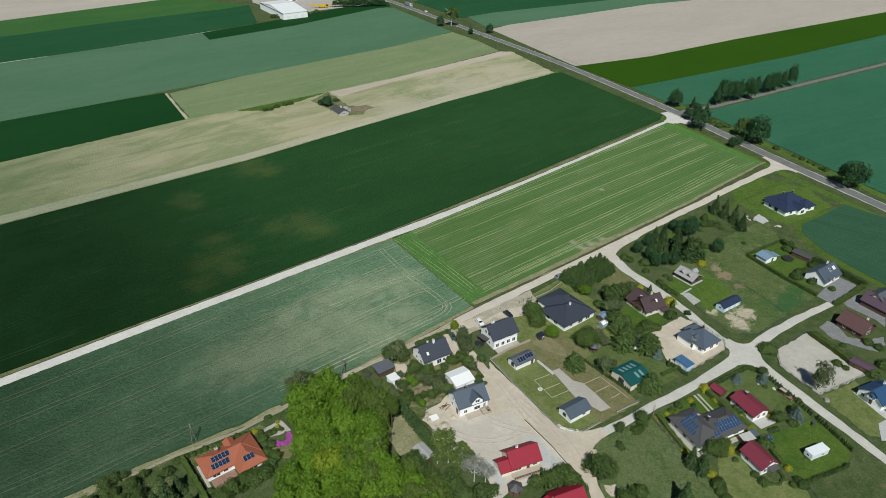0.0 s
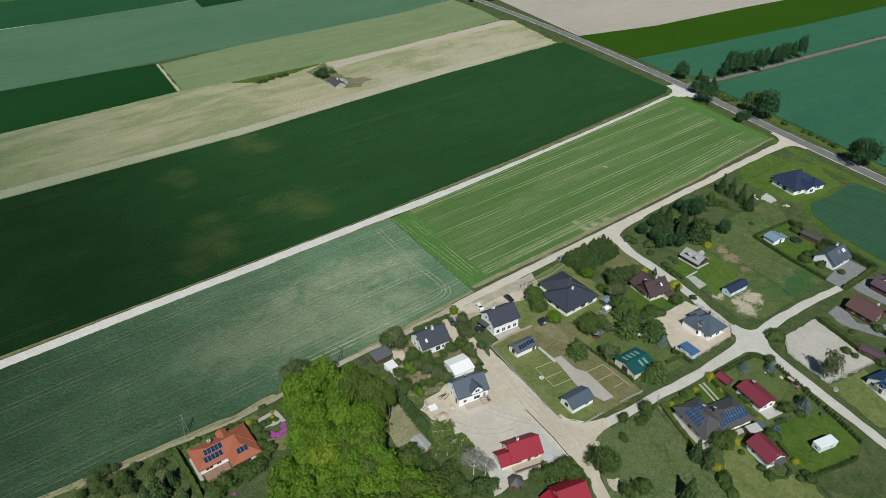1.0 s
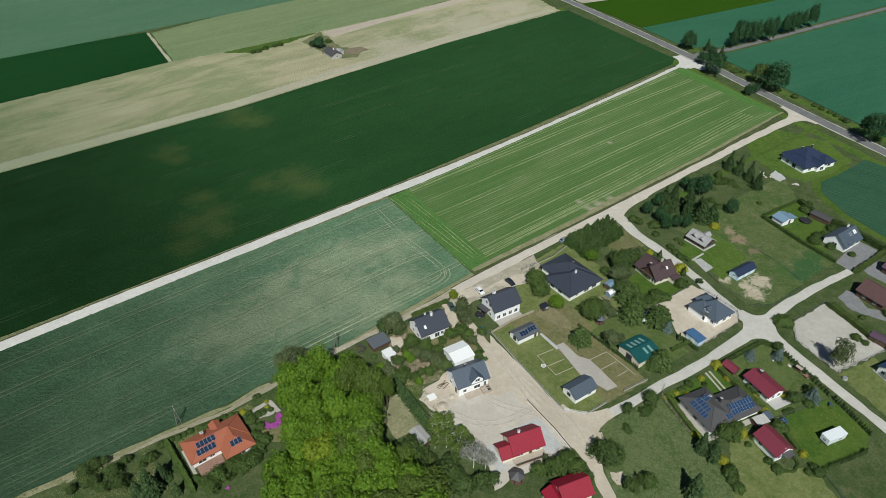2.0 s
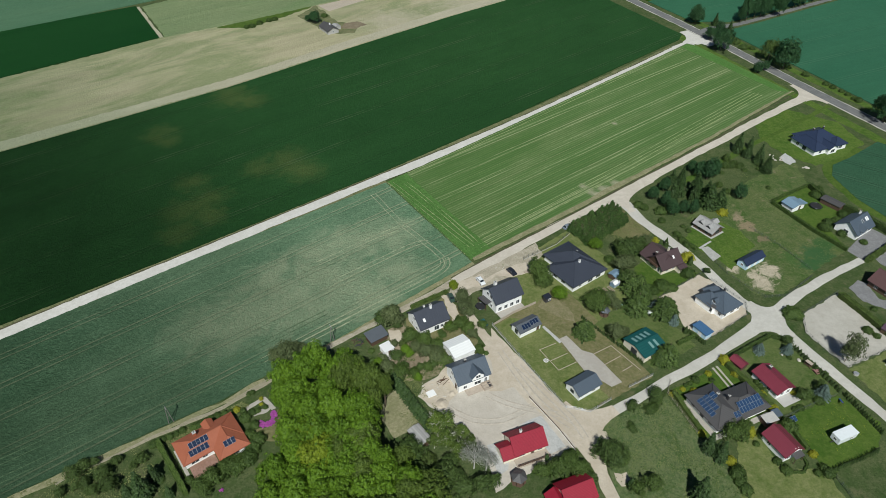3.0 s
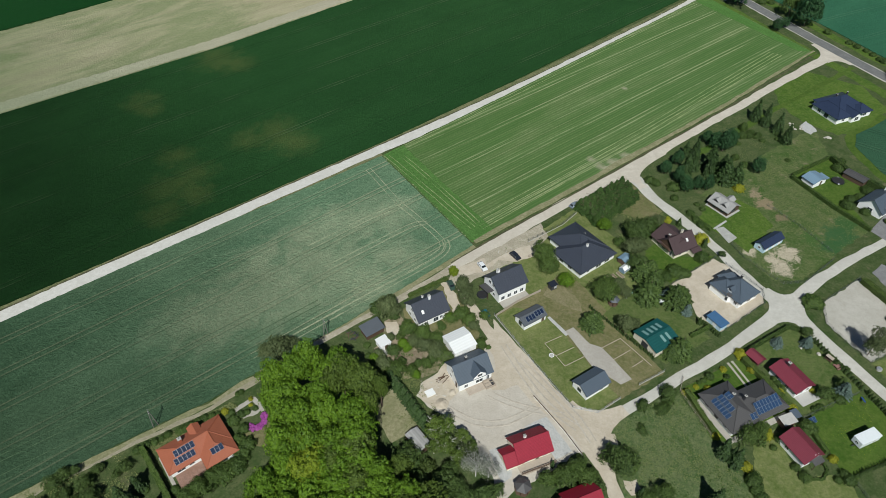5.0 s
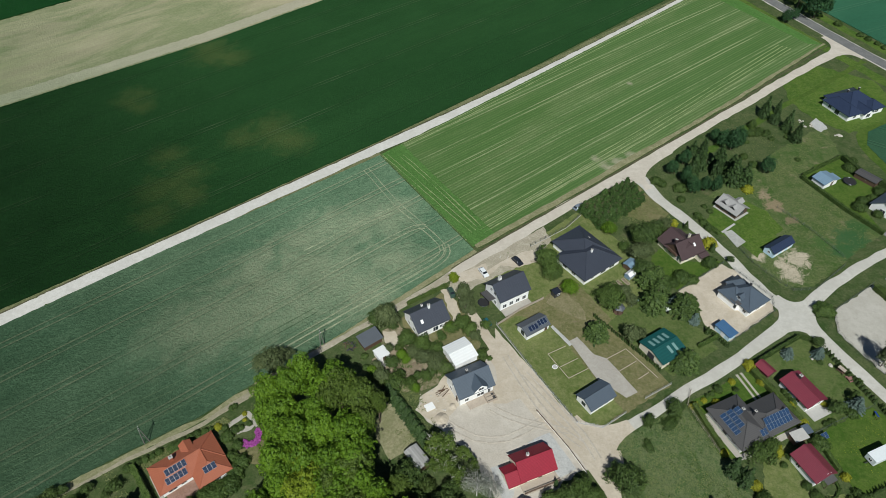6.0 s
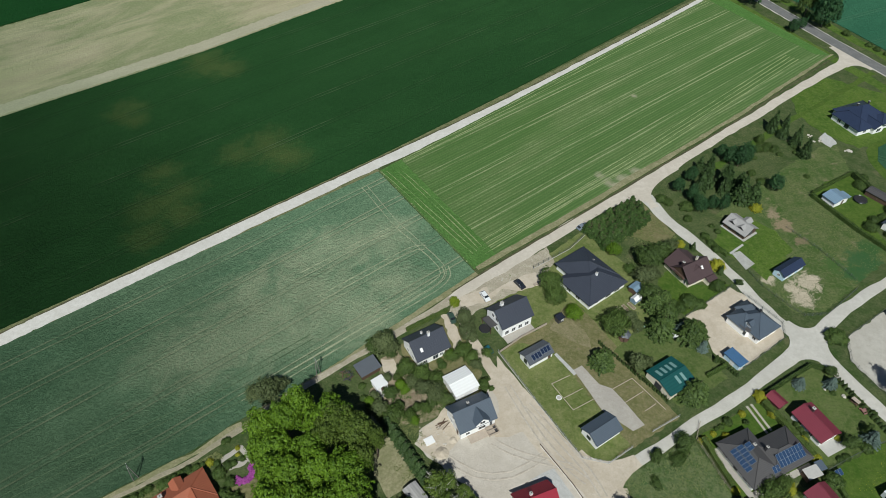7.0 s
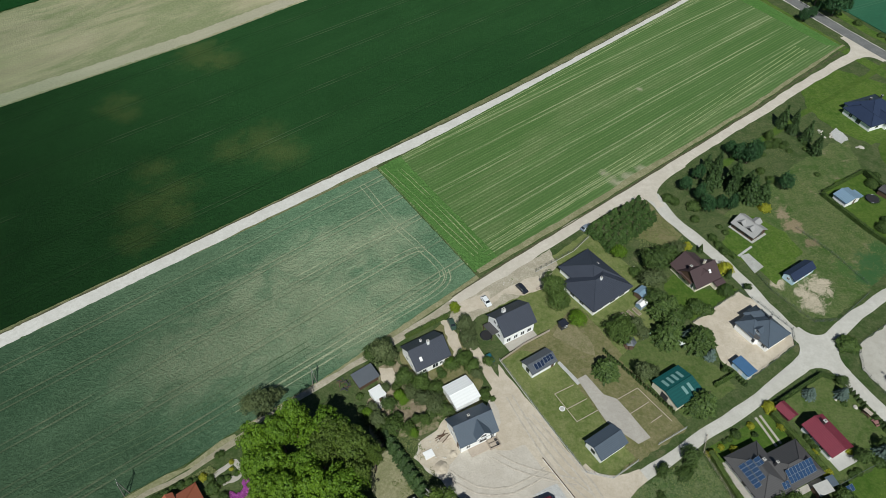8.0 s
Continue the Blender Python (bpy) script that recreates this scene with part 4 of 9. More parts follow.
class Block:
    """One roofed block of a building: walls, roof and ridge at a pose under its thing, and what is set on them."""

    def __init__(self, parent, L, W, eave, pitch, roof, wall="white_wall", hip=False, over=0.45, m=None, gable_over=None, ridge=True, walls=True):
        self.p, self.L, self.W, self.e, self.t, self.m = parent, L, W, eave, pitch, m or Matrix()
        if walls:
            part("wall", wall_bm(L, W, eave, pitch, hip), M[wall], parent, m=self.m)
        self.roof = part("roof", roof_bm(L, W, eave, pitch, over, hip, gable_over=gable_over), M[roof], parent, m=self.m)
        if ridge:
            part("ridge_cap", ridge_bm(L, W, eave, pitch, over, hip), M[roof], parent, m=self.m)

    def win(self, side, a, z, w=1.2, h=1.3, dark=False, name="window"):
        window(self.p, self.m @ wall_pose(self.L, self.W, side, a, z) @ pose(0, -0.02, 0), w, h, dark, name)
        return self

    def door(self, side, a, w=1.0, h=2.1, mat_name="wood"):
        d = part("door", box_bm(-w / 2, -0.06, 0, w / 2, 0.04, h, bevel=0.015), M[mat_name], self.p, m=self.m @ wall_pose(self.L, self.W, side, a, 0.05))
        part("handle", box_bm(w / 2 - 0.18, -0.12, 1.0, w / 2 - 0.1, -0.05, 1.15), M["panel_frame"], d)
        return self

    def chimney(self, x, y, h=1.2, s=0.6, mat_name="white_wall", cap="concrete"):
        t = math.tan(radians(self.t))
        z = self.e + (self.W / 2 - abs(y)) * t
        c = part("chimney", box_bm(-s / 2, -s / 2, -0.8, s / 2, s / 2, h, bevel=0.02), M[mat_name], self.p, m=self.m @ pose(x, y, z))
        part("chimney_cap", box_bm(-s / 2 - 0.07, -s / 2 - 0.07, h, s / 2 + 0.07, s / 2 + 0.07, h + 0.1, bevel=0.02), M[cap], c)
        bm = bmesh.new()
        bmesh.ops.create_cone(bm, cap_ends=True, segments=10, radius1=0.11, radius2=0.11, depth=0.35, matrix=Matrix.Translation((0, 0, h + 0.25)))
        part("flue", bm, M["frame_dark"], c)
        return self

    def skylight(self, side, a, d, w=0.8, h=1.2, pale=False):
        m = self.m @ slope_pose(self.L, self.W, self.e, self.t, side, a, d)
        bm = box_bm(-w / 2, 0, -0.05, w / 2, h, 0.12, bevel=0.03)
        s = part("skylight", bm, M["frame_white" if pale else "panel_frame"], self.p, m=m)
        part("pane", box_bm(-w / 2 + 0.08, 0.08, 0.1, w / 2 - 0.08, h - 0.08, 0.135), M["frame_white" if pale else "glass"], s)
        return self

    def solar(self, side, a, d, cols, rows, lift=0.12, gap=0.05, w=1.0, h=1.66, stagger=0.0, mesh=None):
        base = self.m @ slope_pose(self.L, self.W, self.e, self.t, side, a, d, lift)
        for r in range(rows):
            for c in range(cols):
                share("solar_panel", mesh or PANEL, self.p, base @ pose(stagger * r + (c - (cols - 1) / 2) * (w + gap), r * (h + gap), 0))
        return self

    def dormer(self, side, a, w, depth, eave, pitch, roof, win=True, d0=0.0, wall="white_wall"):
        """A gabled dormer whose face stands d0 in from the wall line."""
        turn = {"f": 0, "b": 180, "l": -90, "r": 90}[side]
        half = (self.W if side in "fb" else self.L) / 2
        m = self.m @ pose(0, 0, 0, 0, 0, turn) @ pose(a, -(half - d0) + depth / 2, 0) @ pose(0, 0, 0, 0, 0, -90)
        bm = wall_bm(depth, w, eave, pitch, False)
        base = self.e - 0.3
        for v in bm.verts:
            v.co.z = max(v.co.z, base)
        part("dormer_wall", bm, M[wall], self.p, m=m)
        part("dormer_roof", roof_bm(depth, w, eave, pitch, 0.3, False, 0.15), M[roof], self.p, m=m)
        if win:
            window(self.p, m @ wall_pose(depth, w, "r", 0, eave - 0.25) @ pose(0, -0.02, 0), min(1.6, w * 0.5), 1.2)
        return self


def gutter(parent, L, y, z, m):
    bm = bmesh.new()
    bmesh.ops.create_cone(bm, cap_ends=True, segments=6, radius1=0.07, radius2=0.07, depth=L, matrix=pose(0, y, z, 0, 90, 0))
    part("gutter", bm, M["frame_dark"], parent, m=m)


# white house with a grey-blue roof and a front dormer, still being finished
h = thing("house", 8.3, 156.4, 26, label="new white house with grey-blue roof and gabled dormer", category="house")
b = Block(h, 10.2, 8.0, 4.0, 38, "roof_greyblue", over=0.5)
b.dormer("f", 1.0, 3.8, 5.0, 5.1, 42, "roof_greyblue", d0=-0.5)
b.win("f", 1.2, 1.5, 2.2, 1.4).win("f", -3.0, 1.5).win("f", 3.9, 1.5, 0.9, 2.0).win("l", -1.2, 1.5).win("l", 1.4, 4.3, 1.0, 1.3).win("l", -0.4, 4.3, 1.0, 1.3).door("l", 2.2)
b.chimney(-0.5, 1.2, 1.0, 0.6, "frame_dark")
part("terrace", box_bm(-3.2, -6.4, -0.2, 4.2, -4.0, 0.25, bevel=0.05), M["wood_pale"], h)

# slate-roofed house by the field path
h = thing("house", -4.0, 179.4, 30.5, label="white house with dark slate-coloured tiled roof and white chimney", category="house")
b = Block(h, 10.2, 8.8, 3.7, 38, "roof_slate", over=0.5)
b.chimney(0.6, -0.3, 1.3, 0.7).chimney(-0.4, 2.2, 0.8, 0.5).skylight("f", -3.0, 1.2, pale=True)
b.win("f", 2.5, 1.5, 1.0, 1.2).win("f", 0.6, 1.4, 1.8, 1.9).win("f", -2.8, 1.5).win("l", -1.5, 1.5).win("l", 1.5, 1.5).win("l", 0, 4.5, 1.4, 1.3).door("f", 4.2)
gutter(h, 11.2, -4.9, 3.3, pose(0, 0, 0))

# house with pale gable front and lean-to canopy
h = thing("house", 20.9, 190.0, 30, label="white two-level house with dark slate roof and lean-to canopy", category="house")
b = Block(h, 10.4, 8.4, 4.9, 38, "roof_slate", over=0.55)
b.chimney(-2.0, 1.6, 1.4, 0.9)
for a in (-3.6, -1.2, 1.2, 3.6):
    b.win("f", a, 1.5, 1.4, 1.6)
b.win("l", -2, 1.5).win("l", 1.5, 1.5).win("l", -1, 5.0, 1.2, 1.4).win("l", 1, 5.0, 1.2, 1.4).win("f", -2.4, 4.0, 1.2, 1.2).win("f", 2.4, 4.0, 1.2, 1.2)
part("canopy", box_bm(-2.6, -1.3, 0, 2.6, 1.3, 0.12, bevel=0.03), M["roof_darkgrey"], h, m=pose(-6.3, 1.0, 2.6, 0, 12, 90))
for px, py in ((-7.4, -1.3), (-7.4, 3.3)):
    part("canopy_post", box_bm(px - 0.07, py - 0.07, -0.1, px + 0.07, py + 0.07, 2.5), M["wood"], h)
part("terrace", box_bm(-5.0, -7.0, -0.2, 5.2, -4.2, 0.18, bevel=0.04), M["paving"], h)

# big bungalow with dark hipped roofs
h = thing("house", 48.6, 204.4, 36.5, label="large white bungalow with dark slate hipped roofs", category="house")
b = Block(h, 16.0, 12.8, 2.9, 25, "roof_slate", hip=True, over=0.6)
w2 = Block(h, 12.0, 15.0, 2.9, 25, "roof_slate", hip=True, over=0.6, m=pose(2.0, 4.6, 0.02))
b.chimney(0.2, -0.6, 1.1, 0.6).chimney(5.0, 5.2, 1.2, 0.6)
b.win("l", -2.5, 1.5, 1.8, 1.6).win("l", 1.5, 1.5, 1.8, 1.6).win("f", 4.5, 1.4, 2.4, 2.0).win("f", 0.5, 1.4, 2.4, 2.0).win("f", -4.5, 1.5)
w2.win("l", 5.6, 1.5, 2.4, 2.0)

# brown house with a crosswise wing
h = thing("house", 82.5, 209.5, 28, label="house with brown tiled roofs and a dark wooden gable", category="house")
b = Block(h, 9.2, 7.8, 2.9, 41, "roof_brown", "cream_wall", over=0.6, m=pose(-1.1, 0.3, 0))
w2 = Block(h, 8.4, 9.4, 2.7, 33, "roof_brown", "cream_wall", over=0.6, m=pose(-1.2, 3.0, 0, 0, 0, 90))
gable = bmesh.new()
prism(gable, [(-3.7, 0), (3.7, 0), (0.25, 3.1), (-0.25, 3.1)], 0, 0.1)
part("gable_boarding", gable, M["wood"], h, "dark wooden gable boarding", m=pose(-5.72, 0.3, 2.7) @ pose(0, 0, 0, 0, 0, -90) @ pose(0, 0, 0, 90, 0, 0) @ pose(0, 0, 0))
part("balcony", box_bm(-6.8, -1.6, 2.5, -5.7, 2.2, 2.66, bevel=0.02), M["wood"], h)
for k in range(9):
    part("baluster", box_bm(-6.78, -1.55 + k * 0.46, 2.66, -6.7, -1.47 + k * 0.46, 3.5), M["wood"], h)
part("balcony_rail", box_bm(-6.82, -1.6, 3.5, -6.68, 2.2, 3.58), M["wood"], h)
b.chimney(1.6, 0.8, 1.5, 0.6, "cream_wall").chimney(-3.6, 1.2, 1.5, 0.7, "roof_brown").skylight("f", 1.8, 1.5, pale=True)
b.win("f", -2.0, 1.5).win("f", 1.0, 1.5).win("r", 0, 4.2, 1.2, 1.3).win("l", 0.2, 4.2, 1.4, 1.5).win("l", 1.8, 1.4, 1.8, 2.0)
w2.win("b", 1.5, 1.5, 1.6, 1.3).win("b", -1.2, 1.5, 1.2, 1.3)
Block(h, 3.2, 2.6, 2.2, 18, "roof_brown", "cream_wall", over=0.3, m=pose(2.2, -4.6, 0), ridge=False)

# grey villa with bay window
h = thing("house", 94.8, 187.8, 32, label="white villa with grey hipped roof and a bay window", category="house")
b = Block(h, 8.8, 9.4, 3.2, 38, "roof_greyblue", hip=True, over=0.5)
w2 = Block(h, 5.6, 6.0, 3.2, 40, "roof_greyblue", hip=True, over=0.4, m=pose(-2.7, 2.8, 0.02))
w3 = Block(h, 6.4, 5.0, 3.2, 40, "roof_greyblue", hip=True, over=0.4, m=pose(1.7, 3.6, 0.04, 0, 0, 90))
b.dormer("l", 0.0, 1.9, 3.0, 4.6, 38, "roof_greyblue", d0=0.3)
bay = bmesh.new()
prism(bay, ccw([(-4.4, -1.6), (-5.4, -1.1), (-5.4, 0.9), (-4.4, 1.4)]), -0.2, 3.2)
bay = part("bay", bay, M["white_wall"], h)
for yy in (-0.6, 0.5):
    window(bay, pose(-5.42, yy, 1.6, 0, 0, -90), 0.9, 1.5, True)
part("bay_roof", box_bm(-5.7, -1.8, 3.2, -4.3, 1.6, 3.35, bevel=0.05), M["roof_darkgrey"], h)
b.win("f", -3.2, 1.5).win("f", 0.4, 1.5, 1.8, 1.6).win("f", 3.4, 1.5).win("l", -3.6, 1.5).win("l", 3.4, 1.5)
b.chimney(1.0, 0.6, 1.2, 0.6, "frame_dark")

# long light-blue outbuilding
h = thing("shed", 113.8, 210.8, 32.5, label="long pale blue outbuilding with navy pitched roof on bare sand", category="shed")
b = Block(h, 10.2, 3.8, 2.4, 32, "roof_navy", "lightblue_wall", over=0.3)
for a in (-3.2, 0, 3.2):
    b.door("f", a, 1.4, 2.0, "frame_white")
b.win("l", 0, 1.5, 1.0, 0.9)

# unfinished little house: bare gables and rafters under partial covering
h = thing("unfinished_house", 104.4, 231.0, -55, label="small unfinished house of pale concrete with open roof", category="house")
b = Block(h, 8.4, 6.6, 2.3, 30, "roof_concrete", "wood", over=0.5)
# near-black dormer walls stand in for the shade inside the openings
for a in (-1.9, 1.6):
    b.dormer("f", a, 1.9, 2.2, 3.4, 34, "roof_concrete", win=False, d0=0.7, wall="frame_dark")
b.dormer("b", -0.5, 2.4, 2.4, 3.3, 34, "roof_concrete", win=False, d0=-0.4, wall="concrete")
b.win("f", -1.6, 1.2, 1.4, 1.2, True).win("f", 1.8, 1.2, 1.4, 1.2, True).win("r", 0, 1.4, 2.2, 1.6, True)
part("slab", box_bm(-4.8, -4.0, -0.2, 5.0, 3.6, 0.16, bevel=0.03), M["concrete_g"], h)

# far house with navy roofs
h = thing("house", 176.6, 296, 22.5, label="white bungalow with navy blue hipped and gabled roofs", category="house")
b = Block(h, 16.0, 13.0, 3.0, 30, "roof_navy", hip=True, over=0.6, m=pose(1.8, 3.0, 0))
w2 = Block(h, 13.5, 7.4, 3.0, 32, "roof_navy", hip=True, over=0.5, m=pose(-5.6, 0.4, 0, 0, 0, 90))
w3 = Block(h, 7.0, 6.4, 3.0, 32, "roof_navy", hip=True, over=0.5, m=pose(6.8, -3.2, 0))
w4 = Block(h, 8.0, 5.4, 3.0, 30, "roof_navy", hip=False, over=0.5, m=pose(0.5, -3.8, 0, 0, 0, 90))
b.chimney(2.5, 0.6, 1.2, 0.6, "frame_dark").chimney(-2.5, 1.4, 1.2, 0.6, "frame_dark")
w2.win("b", -3.0, 1.5, 1.6, 1.6).win("b", 1.0, 1.4, 2.0, 2.0, True).win("l", 0, 1.5, 1.6, 1.4)
w4.win("l", 0, 1.5, 2.2, 1.8)
w3.win("f", 0, 1.5, 2.0, 1.5)

# light-blue roofed garden house with awning
h = thing("garden_house", 144, 246.2, 27, label="white garden house with light blue metal roof inside a hedged lawn", category="shed")
b = Block(h, 5.2, 7.0, 2.4, 16, "roof_lightblue", over=0.35, m=pose(0, 0, 0, 0, 0, 90))
part("awning", box_bm(-1.2, -2.0, 0, 1.2, 2.0, 0.08, bevel=0.02), M["roof_lightblue"], h, m=pose(4.0, -0.8, 2.2, 0, 8, 0))
b.win("f", 0, 1.4, 1.2, 1.0).door("l", 0.8)

# grey house with skylights
h = thing("house", 161.5, 231.2, 34, label="white house with grey roof and skylights beside a paved yard", category="house")
b = Block(h, 11.4, 8.6, 2.9, 38, "roof_greyblue", "white_wall", over=0.6)
b.dormer("f", -2.2, 3.0, 4.0, 3.7, 40, "roof_greyblue", d0=-0.9)
for a, pale in ((0.6, False), (1.6, False), (3.2, True), (4.2, True)):
    b.skylight("f", a, 2.0, 0.7, 1.6, pale)
b.win("f", 0.6, 1.5, 2.0, 1.8).win("f", 4, 1.5).win("l", 0, 1.5, 2.0, 1.8).win("r", 0, 4.2)
b.chimney(4.6, 1.6, 1.2, 0.6)

# dark shed and small outbuildings behind it
h = thing("shed", 160.8, 247.6, -54, label="long low shed with dark grey felt roof", category="shed")
Block(h, 8.0, 4.0, 2.2, 12, "roof_darkgrey", "wood", over=0.25).door("f", 0)

h = thing("house", 156.8, 196.5, 30, label="house with brown tiled hipped roof in a paved garden", category="house")
b = Block(h, 9.6, 8.4, 3.0, 36, "roof_rust", "wood", over=0.6, m=pose(0, 0, 0, 0, 0, -90))
b.skylight("b", 0.4, 2.0, 0.7, 1.0, True).chimney(2.6, 1.0, 1.2, 0.6).win("f", -2, 1.5).win("f", 2, 1.5).win("r", 0, 1.5, 2, 1.6).win("r", 0, 4.2)

h = thing("house", 176.0, 212.5, 30, label="house with dark grey roof and brown timber gable", category="house")
b = Block(h, 11, 9, 3.2, 40, "roof_grey", "cream_wall", over=0.5)
w2 = Block(h, 10, 6.4, 3.0, 42, "roof_violet", "wood", over=0.5, m=pose(-4.4, -1.0, 0, 0, 0, 90))
w2.win("l", 0, 1.5, 2, 1.6)

h = thing("house", 142.9, 158.6, 24.5, label="white house with deep blue metal roof and paved path", category="house")
b = Block(h, 9.0, 8.4, 3.0, 34, "roof_blue", over=0.5, m=pose(1.5, 0, 0))
b.dormer("l", 0.5, 2.4, 3.0, 4.0, 30, "roof_blue", d0=-1.2)
b.win("f", -2.5, 1.5).win("f", 1, 1.5, 2, 1.6).door("l", 0.5).win("l", -2.4, 1.5)
b.chimney(1.5, 0.6, 1.2, 0.6)

h = thing("shed", 147.2, 174.2, -50, label="low shed with dark violet roof beside the hedge", category="shed")
Block(h, 7.5, 3.6, 2.0, 14, "roof_violet", "wood", over=0.2).door("f", 0)

# bungalow with solar arrays
h = thing("house", 83.0, 146.2, 24.5, label="white bungalow with dark grey hipped roofs full of solar panels", category="house")
b = Block(h, 12.4, 9.2, 2.8, 27, "roof_darkgrey", hip=True, over=0.7, m=pose(-4.6, 0.0, 0, 0, 0, -90))
w2 = Block(h, 12.0, 8.6, 2.8, 27, "roof_darkgrey", hip=True, over=0.7, m=pose(3.4, -1.8, 0))
w2.solar("f", 0.6, 0.6, 8, 2)
w2.solar("f", -5.0, 0.2, 2, 1)
b.solar("f", -0.2, 0.5, 6, 1).solar("f", -0.6, 2.2, 5, 1).solar("f", -1.8, 3.9, 2, 1)
b.chimney(-1.5, 1.3, 1.3, 0.7, "frame_dark")
w2.chimney(-4.0, 1.5, 1.3, 0.6, "frame_dark")
w2.win("f", -2.5, 1.5, 2.0, 1.6).win("f", 2.5, 1.5, 2.0, 1.6)
b.win("r", 0, 1.5, 1.6, 1.4).win("f", -3.5, 1.5, 1.4, 1.4).win("f", 0.2, 1.4, 1.4, 2.0, True).win("f", 3.4, 1.5, 1.4, 1.4)
part("terrace", box_bm(-11.0, -8.0, -0.2, -9.3, 6.4, 0.12, bevel=0.03), M["paving"], h)
part("front_path", box_bm(-9.3, -8.2, -0.2, 9.5, -6.6, 0.11, bevel=0.03), M["paving"], h)

# two houses and a shed with crimson metal roofs
h = thing("house", 99.4, 154.2, 25, label="long house with faded crimson metal roof and white terrace", category="house")
b = Block(h, 9.2, 6.4, 2.8, 24, "roof_crimson", "white_wall", over=0.5, m=pose(0, 0, 0, 0, 0, -90))
b.chimney(-2.6, 0.6, 1.3, 0.8, "roof_brown").win("f", -2, 1.5).win("f", 1.6, 1.5).win("r", -1, 1.5).win("r", 1.4, 1.5)
part("terrace", box_bm(-3.0, -8.0, -0.2, 3.6, -4.6, 0.15, bevel=0.04), M["concrete"], h)
h = thing("shed", 92.0, 161.7, 31, label="small shed with faded crimson pitched roof beside a hedge", category="shed")
Block(h, 4.2, 3.0, 2.0, 28, "roof_crimson", "wood", over=0.3, m=pose(0, 0, 0, 0, 0, -90)).door("r", 0, 0.9, 1.8)
h = thing("house", 93.5, 132.6, 24, label="house with crimson metal roof and white gable", category="house")
b = Block(h, 7.8, 6.2, 2.9, 34, "roof_crimson", "white_wall", over=0.45, m=pose(0, 0, 0, 0, 0, -90))
b.win("r", 0, 4.2, 1.3, 1.2).win("r", -1.6, 1.5).win("f", -1.5, 1.5)
part("porch_roof", box_bm(-1.7, -0.9, 0, 1.7, 0.9, 0.12, bevel=0.03), M["roof_darkgrey"], h, m=pose(0.6, -4.75, 2.4, 10, 0, 0))
for px in (-0.9, 2.1):
    part("porch_post", box_bm(px - 0.07, -5.55, -0.1, px + 0.07, -5.41, 2.26), M["wood"], h)

# white trailer shed on the lawn
h = thing("caravan", 112.0, 135.4, 22, label="white box-shaped site caravan standing on a lawn", category="caravan")
part("body", box_bm(-3.4, -1.4, 0.5, 3.4, 1.4, 2.6, bevel=0.08), M["caravan_skin"], h)
part("roof", box_bm(-3.5, -1.5, 2.6, 3.5, 1.5, 2.72, bevel=0.05), M["caravan_skin"], h)
for px in (-2.6, 2.6):
    for py in (-1.1, 1.1):
        part("support", box_bm(px - 0.2, py - 0.2, -0.05, px + 0.2, py + 0.2, 0.5), M["concrete"], h)
window(h, pose(-3.42, 0, 1.6, 0, 0, -90), 1.0, 0.9)
window(h, pose(1.0, -1.42, 1.6), 1.2, 0.9)
part("drawbar", box_bm(-4.6, -0.1, 0.5, -3.4, 0.1, 0.62), M["frame_dark"], h)

# low flat-roofed shed beside the solar bungalow
h = thing("shed", 93.2, 140.6, 20, label="low shed with grey flat roof among shrubs", category="shed")
part("wall", box_bm(-1.9, -1.2, -0.1, 1.9, 1.2, 2.0), M["wood"], h)
part("roof", box_bm(-2.2, -1.5, 0, 2.2, 1.5, 0.14, bevel=0.03), M["concrete"], h, m=pose(0, 0, 2.1, 4, 0, 0))
part("lean_to_roof", box_bm(-1.2, -1.3, 0, 1.2, 1.3, 0.1, bevel=0.02), M["roof_greyblue"], h, m=pose(3.3, 0.8, 1.9, 6, 0, 0))
for px in (2.3, 4.3):
    part("post", box_bm(px - 0.06, -0.3, -0.05, px + 0.06, -0.18, 1.85), M["wood"], h)
h = thing("solar_table", 100.5, 141.0, 24, label="small tilted solar panel table on the lawn", category="solar panel")
for k in (-0.55, 0.55):
    share("solar_panel", PANEL, h, pose(k, -0.7, 0.6, 25, 0, 0))
part("stand", box_bm(-1.0, -0.5, -0.05, 1.0, 0.5, 0.62), M["frame_dark"], h)

# teal-roofed workshop
h = thing("workshop", 64.6, 168.6, 31.5, label="workshop with teal sheet-metal roof and pale roof lights", category="shed")
b = Block(h, 9.2, 9.0, 2.8, 14, "roof_teal", "cream_wall", over=0.35)
for a in (-2.8, -1.0, 0.8, 2.6):
    m = slope_pose(9.2, 9.0, 2.8, 14, "b", -a, 1.2)
    part("roof_light", box_bm(-0.45, 0, 0.0, 0.45, 2.4, 0.08, bevel=0.02), M["roof_light"], h, m=m)
for a in (0.2, 2.2):
    part("roof_light", box_bm(-0.45, 0, 0.0, 0.45, 2.4, 0.08, bevel=0.02), M["roof_light"], h, m=slope_pose(9.2, 9.0, 2.8, 14, "f", a, 1.2))
b.door("l", 0, 2.4, 2.3, "frame_dark")

